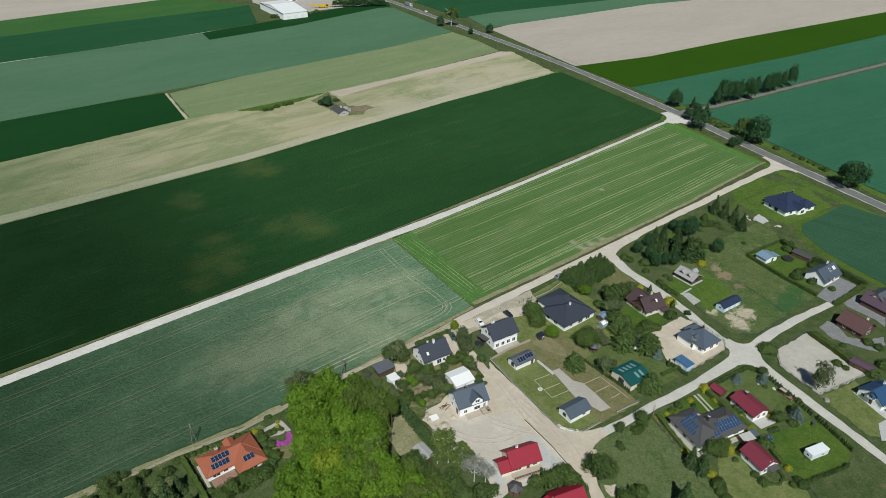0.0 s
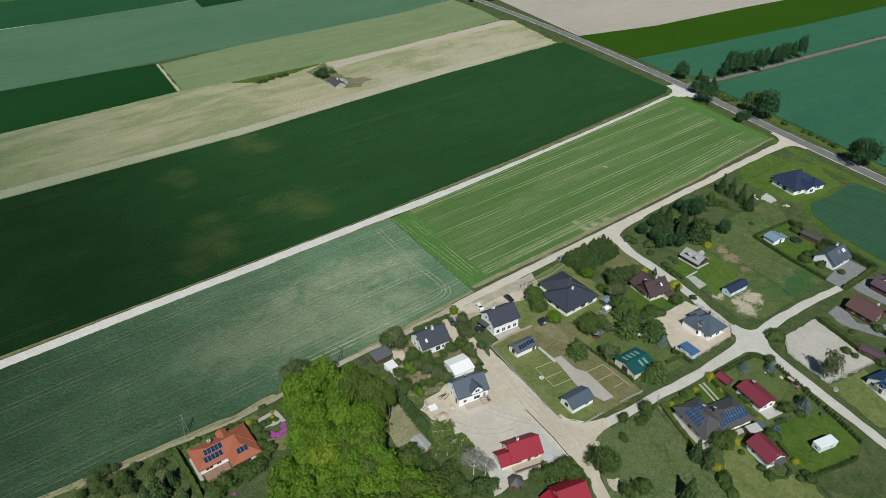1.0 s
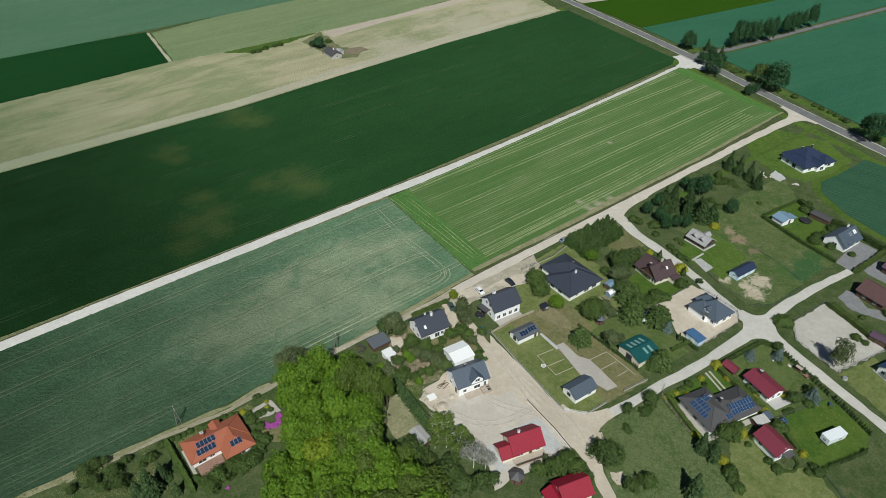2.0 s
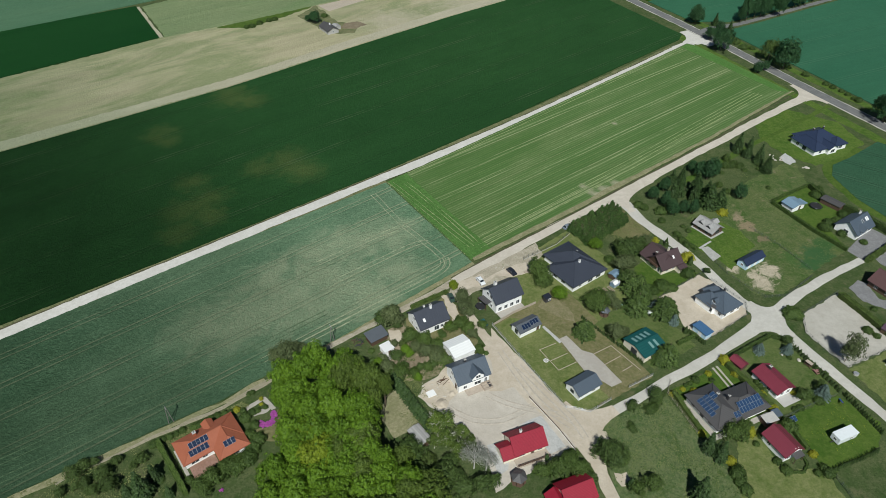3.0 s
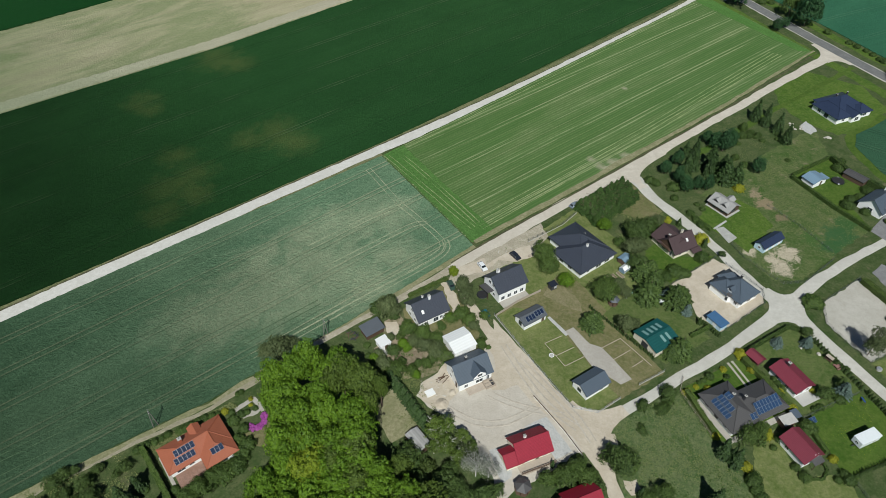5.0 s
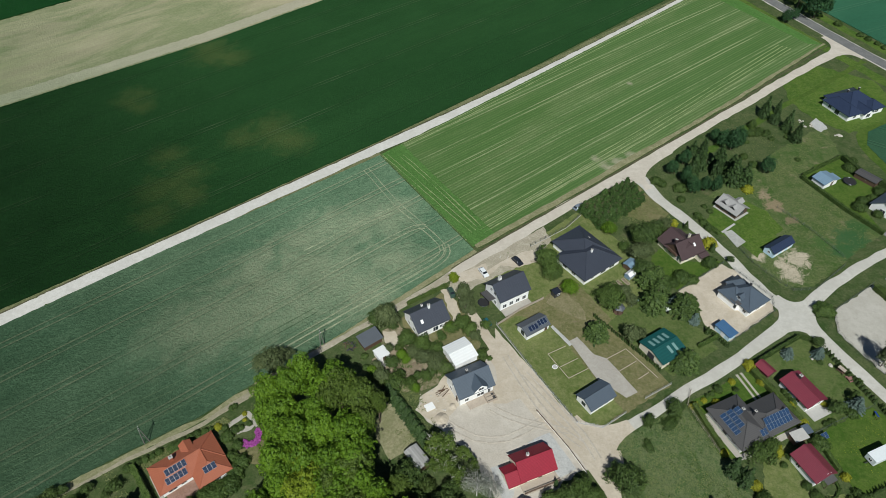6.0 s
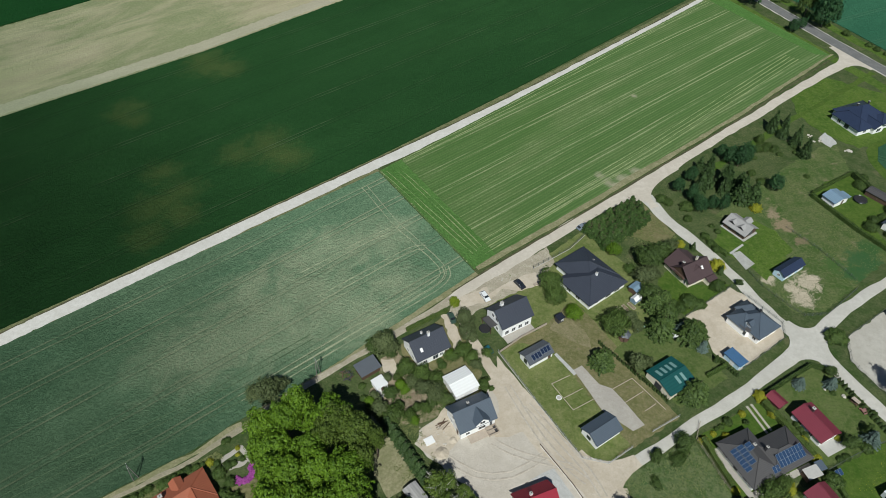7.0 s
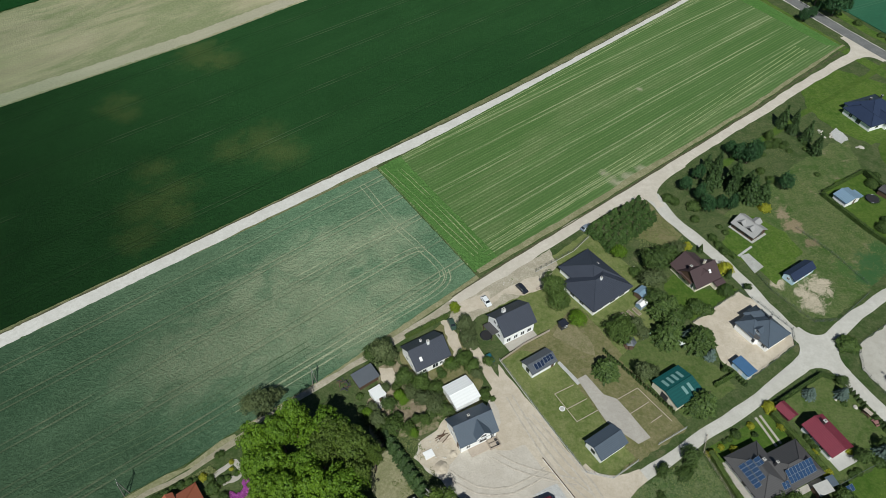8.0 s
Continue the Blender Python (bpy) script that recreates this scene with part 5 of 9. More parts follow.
# two small grey-roofed outbuildings on one long lawn
h = thing("garden_house", 27.9, 176.7, 32, label="small white garden house with grey roof and solar panels", category="shed")
b = Block(h, 8.2, 4.6, 2.5, 27, "roof_grey", over=0.35)
b.solar("f", -1.2, 0.3, 3, 1, gap=0.08, mesh=PANEL_BLACK).solar("f", 2.2, 0.6, 3, 1, gap=0.08, mesh=PANEL_BLACK)
b.win("l", 0.2, 1.4, 1.4, 1.8, True).door("f", 3.0)
h = thing("garage", 42.5, 152.4, 33, label="white garage with grey-blue pitched roof on a lawn", category="garage")
b = Block(h, 8.4, 5.6, 2.6, 28, "roof_greyblue", over=0.4)
b.win("l", -0.2, 1.5, 1.4, 1.3, True).door("r", 0, 3.0, 2.2, "frame_dark").win("f", 1.5, 1.5)

h = thing("shed", 85.0, 175.2, 31, label="small shed with bright blue flat roof on a sandy plot", category="shed")
part("wall", box_bm(-1.5, -2.6, -0.1, 1.5, 2.6, 2.2), M["lightblue_wall"], h)
part("roof", box_bm(-1.8, -3.0, 0, 1.8, 3.0, 0.12, bevel=0.03), M["roof_sky"], h, m=pose(0, 0, 2.25, 0, -4, 0))
part("door", box_bm(-1.56, -1.0, 0, -1.46, 0.4, 1.9), M["frame_white"], h)

# bright red house with wooden veranda
h = thing("house", 23.3, 133.0, 21.5, label="house with bright red metal-tile roof and wooden veranda", category="house")
b = Block(h, 9.0, 6.8, 2.9, 40, "roof_red", "cream_wall", over=0.55)
w2 = Block(h, 4.2, 5.0, 2.2, 32, "roof_red", "cream_wall", over=0.4, m=pose(-5.9, -1.0, 0))
b.chimney(-1.2, 1.0, 1.0, 0.6, "white_wall").win("f", -2.6, 1.5, 1.8, 1.4).win("f", 2.8, 1.5, 1.4, 1.4).door("f", 0.6)
part("veranda_floor", box_bm(-5.0, -6.2, -0.2, 4.8, -3.4, 0.4, bevel=0.03), M["wood_pale"], h)
for k in range(15):
    part("baluster", box_bm(-4.9 + k * 0.68, -6.15, 0.4, -4.82 + k * 0.68, -6.07, 1.3), M["wood"], h)
part("veranda_rail", box_bm(-5.0, -6.2, 1.3, 4.8, -6.02, 1.4, bevel=0.02), M["wood"], h)
part("veranda_rail", box_bm(-5.0, -6.17, 0.85, 4.8, -6.05, 0.93, bevel=0.02), M["wood"], h)
h = thing("house", 33.0, 119.2, 22, label="house with bright red metal roof among garden trees", category="house")
b = Block(h, 8.2, 6.6, 3.0, 36, "roof_red", "cream_wall", over=0.5, m=pose(1, -1.9, 0))
w2 = Block(h, 4.4, 4.4, 2.5, 34, "roof_red", "cream_wall", over=0.4, m=pose(-4.4, -2.2, 0, 0, 0, 90))

# bungalow with orange tiles
h = thing("house", -61.5, 132.5, 38, label="white bungalow with orange tiled hipped roofs and solar panels", category="house")
b = Block(h, 15.8, 7.8, 2.7, 27, "roof_orange", hip=True, over=0.6, m=pose(-1.05, 1.4, 0))
w2 = Block(h, 11.6, 7.6, 2.7, 27, "roof_orange", hip=True, over=0.6, m=pose(3.0, -0.8, 0.02, 0, 0, 90))
b.solar("f", -3.4, 0.5, 5, 1, gap=0.06, mesh=PANEL_BLACK).solar("f", -2.7, 2.25, 5, 1, gap=0.06, mesh=PANEL_BLACK)
w2.solar("l", -0.1, 1.5, 3, 1, gap=0.06, mesh=PANEL_BLACK)
b.chimney(-2.6, 2.2, 1.2, 0.9, "roof_orange").win("f", -5.4, 1.5, 2.2, 1.8).win("f", -2.6, 1.5, 1.4, 1.4).win("l", 0, 1.5)
w2.win("l", 0, 1.5, 2.4, 1.8)
b.dormer("b", -1.6, 2.6, 3.0, 3.4, 30, "roof_orange", win=False, d0=-0.9)
part("terrace", box_bm(-8.4, -6.6, -0.2, -1.4, -2.5, 0.14, bevel=0.04), M["brick_paving"], h)
part("front_path", box_bm(-9.9, -6.0, -0.2, -9.0, 5.0, 0.1, bevel=0.03), M["paving"], h)
gutter(h, 8.6, -7.0, 2.4, pose(3.0, 0, 0))

# sheds by the wood
h = thing("shed", -20.5, 171.9, 36, label="shed with grey corrugated lean-to roof by the path", category="shed")
part("wall", box_bm(-2.9, -1.9, -0.1, 2.9, 1.9, 2.2), M["wood"], h)
part("roof", box_bm(-3.3, -2.4, 0, 3.3, 2.4, 0.1, bevel=0.02), M["roof_grey"], h, m=pose(0, 0, 2.45, 6, 0, 0))
h = thing("shed", -16.8, 166.8, 36, label="white flat-roofed shed beside fruit trees", category="shed")
part("wall", box_bm(-1.6, -1.7, -0.1, 1.6, 1.7, 2.1), M["white_wall"], h)
part("roof", box_bm(-1.8, -1.9, 2.1, 1.8, 1.9, 2.22, bevel=0.03), M["roof_white"], h)
part("door", box_bm(-0.5, -1.76, 0, 0.5, -1.68, 1.9), M["wood"], h)
part("slab", box_bm(-2.4, -3.6, -0.15, 1.8, -1.7, 0.1), M["concrete"], h)
h = thing("garage", 5.8, 166.9, 30.5, label="white garage with white pitched sheet-metal roof among bushes", category="garage")
b = Block(h, 7.2, 7.2, 2.5, 14, "roof_white", over=0.25)
b.door("f", 0, 2.6, 2.2, "frame_white")

# lone farmhouse out in the fields
h = thing("farmhouse", -72.0, 437.5, -56, label="lonely old farmhouse with dark grey roof and grey walls", category="house")
b = Block(h, 12.5, 7.4, 2.4, 26, "roof_darkgrey", "concrete", over=0.4)
Block(h, 5.0, 4.0, 2.2, 18, "roof_concrete", "concrete", over=0.2, m=pose(-1.0, 5.6, 0), ridge=False)
b.chimney(1, 0.4, 1.3, 0.7).win("f", -3, 1.5).win("f", 3, 1.5).win("r", 0, 1.5)

# white hall at the far end
h = thing("hall", -182.0, 772.0, 33, label="large white industrial hall with pale roof", category="hall")
b = Block(h, 28.0, 74.0, 7.0, 5, "roof_white", over=0.3)
for k in (-8, 0, 8):
    b.door("f", k, 4.0, 4.2, "frame_white")
part("eave_trim", box_bm(-14.4, -37.5, 6.6, -14.2, 37.5, 7.0), M["roof_blue"], h)
part("eave_trim", box_bm(14.2, -37.5, 6.6, 14.4, 37.5, 7.0), M["roof_blue"], h)
h = thing("hall", -181.8, 861.4, 33, label="second white industrial hall with pale roof", category="hall")
b = Block(h, 34.0, 24.0, 7.0, 5, "roof_white", over=0.3)
for k in (-11, -4, 4, 11):
    b.door("f", k, 4.0, 4.2, "frame_dark")
h = thing("crane_lorry", -142, 803, 20, label="yellow mobile crane with its boom lowered in the yard", category="crane")
part("boom", box_bm(-16, -0.7, 2.6, 14, 0.7, 3.8, bevel=0.1), M["plastic_yellow"], h)
part("chassis", box_bm(-6, -1.3, 0.6, 6, 1.3, 1.6, bevel=0.1), M["plastic_yellow"], h)
part("cab", box_bm(3.5, -1.2, 1.6, 6, -0.8 + 2.0, 3.4, bevel=0.15), M["frame_dark"], h)
part("turret", box_bm(-3, -1.2, 1.6, 1.5, 1.2, 2.8, bevel=0.15), M["plastic_yellow"], h)
for px in (-4.5, -1.5, 1.5, 4.5):
    for py in (-1.15, 1.15):
        w = bmesh.new()
        bmesh.ops.create_cone(w, cap_ends=True, segments=12, radius1=0.62, radius2=0.62, depth=0.4, matrix=pose(px, py, 0.62, 90, 0, 0))
        part("wheel", w, M["rubber"], h)
sheet("field_dark", [(-36, 838), (-10, 796), (20, 747), (56, 775), (148, 823), (260, 880), (180, 980), (20, 960)], 0.42, M["green_mid"], "dark green cereal strip beyond the road", "field", ragged=0.12)
sheet("plot_sand", [(-6.6, 149.2), (-5.5, 153.2), (-0.6, 156.9), (3.5, 151.2), (12.1, 161.5), (15.7, 171.6), (19.5, 170.4), (26.1, 157.4), (34.9, 142.7), (37.7, 132.1), (30.8, 129.2), (27.5, 126.3), (18.3, 121.3), (14.5, 118.5), (12.4, 127.6), (8.7, 135.5), (3.4, 140.8), (-1.4, 144.4)], 0.03, M["sand_yard"], "wide building plot of compacted grey-beige sand", "yard", ragged=0.6, seed=1)
sheet("plot_rubble", [(-5.9, 149.2), (-4.7, 154), (-0.6, 156.9), (2.2, 161.5), (5.4, 150.8), (3.5, 148.3), (-1.4, 145)], 0.045, M["sand"], "churned pale sand beside the new house", "yard", ragged=0.6, seed=1)
sheet("plot_rubble", [(15.6, 170.4), (19.5, 170), (25.4, 158.4), (28.7, 150.3), (24.1, 153.3), (18.2, 151.2), (14.6, 151.2), (16, 161.5)], 0.05, M["sand"], "churned pale sand on the building plot", "yard", ragged=0.7, seed=1)
sheet("lane_edge", [(16.6, 177.2), (27, 160.2), (36.3, 145.0), (40.5, 143.2), (38, 140.5), (31, 146), (22, 158), (16, 169)], 0.04, M["sand"], "loose pale sand along the lawn fence", "yard", ragged=0.2, seed=31)
sheet("bare_patch", [(33, 187), (36.5, 192), (40, 191.2), (43.5, 186.5), (44.5, 180), (40, 182), (36, 185)], 0.055, M["lawn_worn"], "worn tan patch of thin grass by the kiosk", "soil", ragged=0.8, seed=33)
sheet("concrete_pad", [(22.3, 139.3), (27.1, 141.8), (29, 142.5), (34.6, 132.4), (30.1, 130), (28.4, 132.7), (27.1, 139.9)], 0.08, M["paving_pale"], "pale concrete slab paving beside the red house", "paving", ragged=0.05, seed=1)
sheet("concrete_pad", [(12.9, 132.7), (15.2, 133.3), (18.7, 128.1), (18.2, 125.3), (15.8, 123.4), (14.1, 128.1)], 0.08, M["paving_pale"], "pale concrete slab paving by the red house", "paving", ragged=0.05, seed=1)
sheet("lawn_long", [(17, 178.7), (23.1, 182.9), (32.4, 188.6), (40.8, 197.8), (43.9, 195.6), (64.7, 157.1), (43.3, 143.8), (36.6, 145.3)], 0.035, M["lawn_dry"], "thin dry lawn of a long garden plot", "lawn", ragged=0.3, seed=1)
sheet("lawn_green", [(17.5, 178.5), (23.6, 181.9), (33.1, 178.5), (36.5, 172.8), (49.7, 148.8), (43.4, 144.4), (36.8, 145.7), (27.2, 159.5)], 0.05, M["lawn_olive"], "mown olive green lawn strip", "lawn", ragged=0.3, seed=1)
sheet("driveway", [(38.2, 172.3), (40.8, 173.8), (44.8, 167.5), (48.1, 166.1), (50.3, 162.7), (52.5, 158.8), (54.8, 154.8), (51.3, 153), (44.1, 159.3), (41.2, 165.8)], 0.075, M["paving"], "grey-beige paved garden driveway", "driveway", ragged=0.04, seed=1)
sheet("garden_path", [(33.3, 177.6), (34.1, 178.2), (39, 171.2), (38.1, 170.4)], 0.07, M["paving_pale"], "narrow paved garden path", "path", ragged=0.04, seed=1)
sheet("yard_villa", [(75.5, 191.8), (92.9, 203.9), (97.5, 199.4), (104.1, 188.9), (102.9, 183.8), (85.6, 172.1), (80.1, 178.4), (79.2, 188.8)], 0.04, M["sand"], "bare sandy yard round the villa", "yard", ragged=0.3, seed=1)
sheet("lawn_brown", [(70.2, 207.9), (74.9, 211), (79.5, 204.9), (93.8, 205), (75.3, 192.4), (71, 196.6)], 0.04, M["lawn"], "lush mown lawn of a cottage garden", "lawn", ragged=0.4, seed=1)
sheet("lawn_teal", [(56.4, 183.8), (66.2, 190.3), (68.4, 183.9), (78.4, 176.5), (81.7, 169.5), (66.1, 160), (50.9, 178.8)], 0.04, M["lawn_mid"], "shady garden lawn round the workshop", "lawn", ragged=0.4, seed=1)
sheet("lawn_hedged", [(144.9, 256.5), (158.6, 262.9), (161.6, 254.1), (162.6, 243.7), (152.3, 232.3), (153.7, 220.4), (149.6, 226.6), (138.8, 249.9)], 0.04, M["lawn"], "mown lawn inside a clipped hedge", "lawn", ragged=0.2, seed=1)
sheet("lawn_cottage", [(93.1, 223.4), (97, 229), (100.6, 234.5), (106.1, 238.4), (110, 237), (117, 230), (119.5, 221), (105.8, 206.7), (102.3, 213), (98.2, 216.9)], 0.04, M["lawn_rank"], "bright green lawn round the unfinished house", "lawn", ragged=0.4, seed=1)
sheet("lawn_plot", [(70.5, 245.4), (74, 244.6), (75.6, 239.5), (81.6, 228.6), (77, 222.4), (66, 227.4), (70.8, 237)], 0.03, M["lawn_dry"], "dry tan grass of an empty corner plot", "lawn", ragged=0.7, seed=61)
sheet("lawn_far", [(154.5, 315.3), (176.6, 332.9), (197.4, 319.3), (199.8, 297.8), (178.7, 281.3), (167.9, 278.1), (157.1, 289.2), (152.8, 300.9)], 0.04, M["lawn_rank"], "bright green grass round the far bungalow", "lawn", ragged=0.8, seed=1)
sheet("lawn_crimson", [(92, 165.6), (107.4, 174.7), (111.5, 172.7), (119.4, 151.3), (107.8, 146), (98.5, 143.4), (97.3, 145.9)], 0.04, M["lawn_mid"], "garden lawn round the crimson-roofed house", "lawn", ragged=0.3, seed=1)
sheet("lawn_solar", [(67.9, 151.2), (82.1, 158.9), (88.6, 162.6), (96.5, 146.6), (94.1, 143.3), (76.8, 135.3), (72.1, 135.3)], 0.04, M["lawn"], "garden lawn round the solar bungalow", "lawn", ragged=0.3, seed=1)
sheet("lawn_caravan", [(100.1, 142.3), (117.5, 150.2), (125.6, 140.8), (120.9, 132.6), (103.2, 123.8), (101.6, 131.4)], 0.04, M["lawn"], "green dandelion-dotted lawn", "lawn", ragged=0.3, seed=1)
sheet("lawn_south", [(83.3, 136.5), (89.9, 138.9), (90.1, 131.4), (92, 124.9), (99.3, 125.9), (103, 123.3), (107.5, 104), (80, 98), (77.5, 117.7), (80.4, 128.1)], 0.035, M["lawn_olive"], "rough mown garden grass", "lawn", ragged=0.4, seed=1)
sheet("foundation", [(98.1, 219.2), (101.3, 220.1), (104.3, 214.3), (100.5, 211.5)], 0.12, M["concrete_g"], "pale concrete foundation slab", "slab", ragged=0.03, seed=1)
sheet("garden_path", [(97.4, 219.3), (103.2, 223.6), (103.6, 223), (97.8, 218.6)], 0.1, M["paving_pale"], "narrow concrete garden path", "path", ragged=0.03, seed=1)
sheet("plot_grey", [(121.6, 183.9), (138.7, 194.7), (147.1, 170.7), (126, 160.9), (119.1, 175.5)], 0.04, M["sand_grey"], "bare grey sandy plot inside a fence", "yard", ragged=0.4, seed=1)
sheet("yard_paved", [(153, 218.1), (169, 232.7), (173.3, 226.4), (172.3, 223.2), (156.5, 212.2)], 0.06, M["paving_dark"], "dark grey paved yard", "paving", ragged=0.05, seed=1)
sheet("yard_paved", [(160.9, 217.1), (170.7, 219.6), (171.5, 212), (172.9, 203.9), (169.1, 197.4), (168.2, 202.1), (161.7, 210.7)], 0.06, M["paving_dark"], "grey paved yard behind the brown house", "paving", ragged=0.05, seed=1)
sheet("yard_gravel", [(143.7, 197.3), (148.8, 201.4), (151.5, 199.6), (151.6, 191.6), (157.5, 189.4), (165.1, 191.7), (163.4, 187.3), (158, 183), (152.2, 186.1), (145.4, 190.5)], 0.06, M["paving_dark"], "grey paved garden round the brown house", "yard", ragged=0.3, seed=1)
sheet("garden_path", [(137.9, 162.1), (141.5, 163), (143.7, 153.1), (141.8, 149.8)], 0.07, M["paving_pale"], "pale paved path to the blue-roofed house", "path", ragged=0.04, seed=1)
sheet("garden_path", [(138.3, 148.1), (141.9, 149.9), (136.9, 141.1), (135.3, 141.1)], 0.07, M["paving_pale"], "pale paved drive", "path", ragged=0.04, seed=1)
sheet("lawn_blue", [(125.9, 160.3), (141.5, 167.6), (144.8, 155.6), (137.3, 142.7), (132.7, 142.7)], 0.035, M["lawn_olive"], "garden lawn of the blue-roofed house", "lawn", ragged=0.4, seed=1)
sheet("yard_sand", [(0.1, 192.9), (3.4, 192.5), (6.4, 182.7), (4.5, 178.8), (3.3, 182.7)], 0.04, M["sand"], "sandy forecourt of the slate-roofed house", "yard", ragged=0.4, seed=1)
sheet("yard_sand", [(14.4, 200.2), (20, 204.6), (26.5, 208.7), (31.1, 210.3), (32.7, 205.2), (25.9, 202.2), (19.9, 203.1), (15.6, 198.3)], 0.05, M["sand"], "pale sandy parking area", "paving", ragged=0.2, seed=1)
sheet("yard_sand", [(4.1, 198.1), (15, 204), (15.5, 201.1), (14, 197.2), (10, 196.2), (8, 195.3)], 0.05, M["sand"], "sandy forecourt by the village road", "yard", ragged=0.5, seed=1)
sheet("yard_sand", [(-17.1, 175.9), (-13.4, 175.9), (-12, 171.8), (-14.2, 168.7), (-16.2, 171.8)], 0.04, M["sand"], "sandy yard by the sheds", "yard", ragged=0.5, seed=1)
sheet("bed_soil", [(-13.7, 163.7), (-9.2, 163.4), (-6.4, 165.6), (-4.8, 164.1), (-5.3, 160.4), (-12.6, 159.7)], 0.04, M["soil"], "bare vegetable bed between the trees", "bed", ragged=0.5, seed=1)
sheet("meadow_dry", [(-18.7, 158.8), (-16.4, 158.5), (-11.7, 150.5), (-4.4, 140.1), (-8.6, 137.1), (-12.7, 134.6), (-16.5, 140.7), (-17.1, 144.5), (-15.3, 150.5)], 0.035, M["verge_dry"], "dry straw-coloured meadow strip by the wood", "grass", ragged=0.6, seed=1)
sheet("garden_path", [(-56.9, 144.4), (-52.3, 148.7), (-51.3, 148.8), (-47.4, 144.8), (-48.6, 144.1), (-51.8, 147.4), (-55.6, 143.8)], 0.06, M["paving"], "grey gravel garden path", "path", ragged=0.1, seed=1)
sheet("rockery", [(-55.3, 143.4), (-54.1, 144.1), (-48.8, 144.8), (-49.6, 143.4), (-53, 141.9)], 0.08, M["paving"], "pale stone rockery bed", "bed", ragged=0.2, seed=1)
sheet("lawn_orange", [(-52.2, 138.2), (-49, 137.9), (-47, 139.7), (-47.1, 144.8), (-44.8, 141), (-45.5, 133.7), (-49.1, 133.7)], 0.04, M["lawn_dry"], "small garden lawn by the flower bed", "lawn", ragged=0.2, seed=1)
sheet("rubble_yard", [(155.4, 286.2), (158.8, 289.2), (160.3, 284.3), (160.3, 281.2), (156.7, 278.8), (155.1, 281.2)], 0.06, M["paving_pale"], "scattered building stones on the grass", "rubble", ragged=0.5, seed=1)
sheet("farmyard", [(-97.3, 463.7), (-87.6, 484.6), (-68.2, 452.7), (-53.5, 450.1), (-55.4, 434.2), (-70.8, 431.6)], 0.08, M["verge"], "worn grassy farmyard", "grass", ragged=1.0, seed=1)
sheet("farm_ditch", [(-144.8, 441.4), (-129.2, 457.8), (-110.7, 475.3), (-91.9, 487.6), (-90, 481.5), (-106, 460.8), (-125.4, 441.5)], 0.1, M["lawn"], "rough green ditch strip with shrubs", "grass", ragged=0.8, seed=1)
sheet("hall_yard", [(-233.1, 834.2), (-170.9, 761.8), (-150.4, 782.8), (-118.5, 804.9), (-125.6, 835.6), (-171.2, 903.3), (-250.3, 902.2)], 0.05, M["paving"], "pale paved yard of the industrial hall", "paving", ragged=0.3, seed=1)
sheet("meadow", [(98.5, 238), (112, 249.5), (131, 264), (152, 279), (160, 281), (158, 264), (136.2, 251), (152, 217.5), (136, 206.5), (119.5, 194), (110, 193.5), (103.5, 204.5), (110, 232)], 0.018, M["meadow"], "rough meadow plot with dry streaks and bare sand patches", "grass", ragged=0.5, seed=4)
sheet("meadow", [(45, 139.5), (56, 145), (67, 151), (72, 136), (80, 118), (84, 100), (54, 96), (47, 114), (45, 126)], 0.018, M["meadow_south"], "rough grey-green meadow on an empty plot", "grass", ragged=0.5, seed=5)
sheet("bare_patch", [(43.6, 137.2), (46.6, 137.4), (46.8, 133.6), (45.2, 130.8), (44.2, 133)], 0.07, M["sand"], "bare sand at the meadow's edge", "soil", ragged=0.5, seed=21)
sheet("bare_patch", [(46.2, 124.4), (49.6, 124.6), (50.6, 121.6), (47.4, 120.4)], 0.07, M["sand"], "bare sand patch beside the lane", "soil", ragged=0.5, seed=22)
sheet("earth_patch", [(-65.0, 442.1), (-55.0, 441.1), (-49.0, 449.1), (-56.0, 454.1), (-64.0, 450.1)], 0.12, M["soil"], "dug-over patch of reddish earth beside the farmhouse", "soil", ragged=0.8, seed=6)
sheet("garden_ground", [(-17.3, 176.1), (-12.7, 179.6), (-9.8, 176.1), (-3.1, 173.4), (0.2, 166.3), (1.3, 158.3), (-4.9, 155.3), (-14.1, 155.3), (-19.9, 163.7), (-16.6, 169.5)], 0.022, M["garden_earth"], "sandy brown garden earth under fruit trees", "soil", ragged=0.7, seed=8)
sheet("lawn_lot", [(13, 198), (30, 213.3), (50, 230.3), (66, 208), (66, 192), (50, 178.8), (44, 195.8), (33, 189), (24, 183.6), (17.5, 187)], 0.012, M["lawn_olive"], "thin olive grass round the houses", "lawn", ragged=0.3, seed=11)
sheet("lawn_lot", [(-12, 181), (1, 191.5), (8, 186), (12, 175), (11.5, 164), (4, 160), (-1, 168), (-8, 170)], 0.012, M["lawn_dry"], "thin dry grass round the slate-roofed house", "lawn", ragged=0.4, seed=12)
sheet("yard_sand", [(2, 192.5), (7, 191), (14, 195.5), (21, 200), (28, 203.5), (33, 206.5), (38, 215), (36, 222), (28, 216), (15, 206.4), (4, 197.6)], 0.026, M["sand_churned"], "churned sandy forecourt along the village road", "yard", ragged=0.5, seed=14)

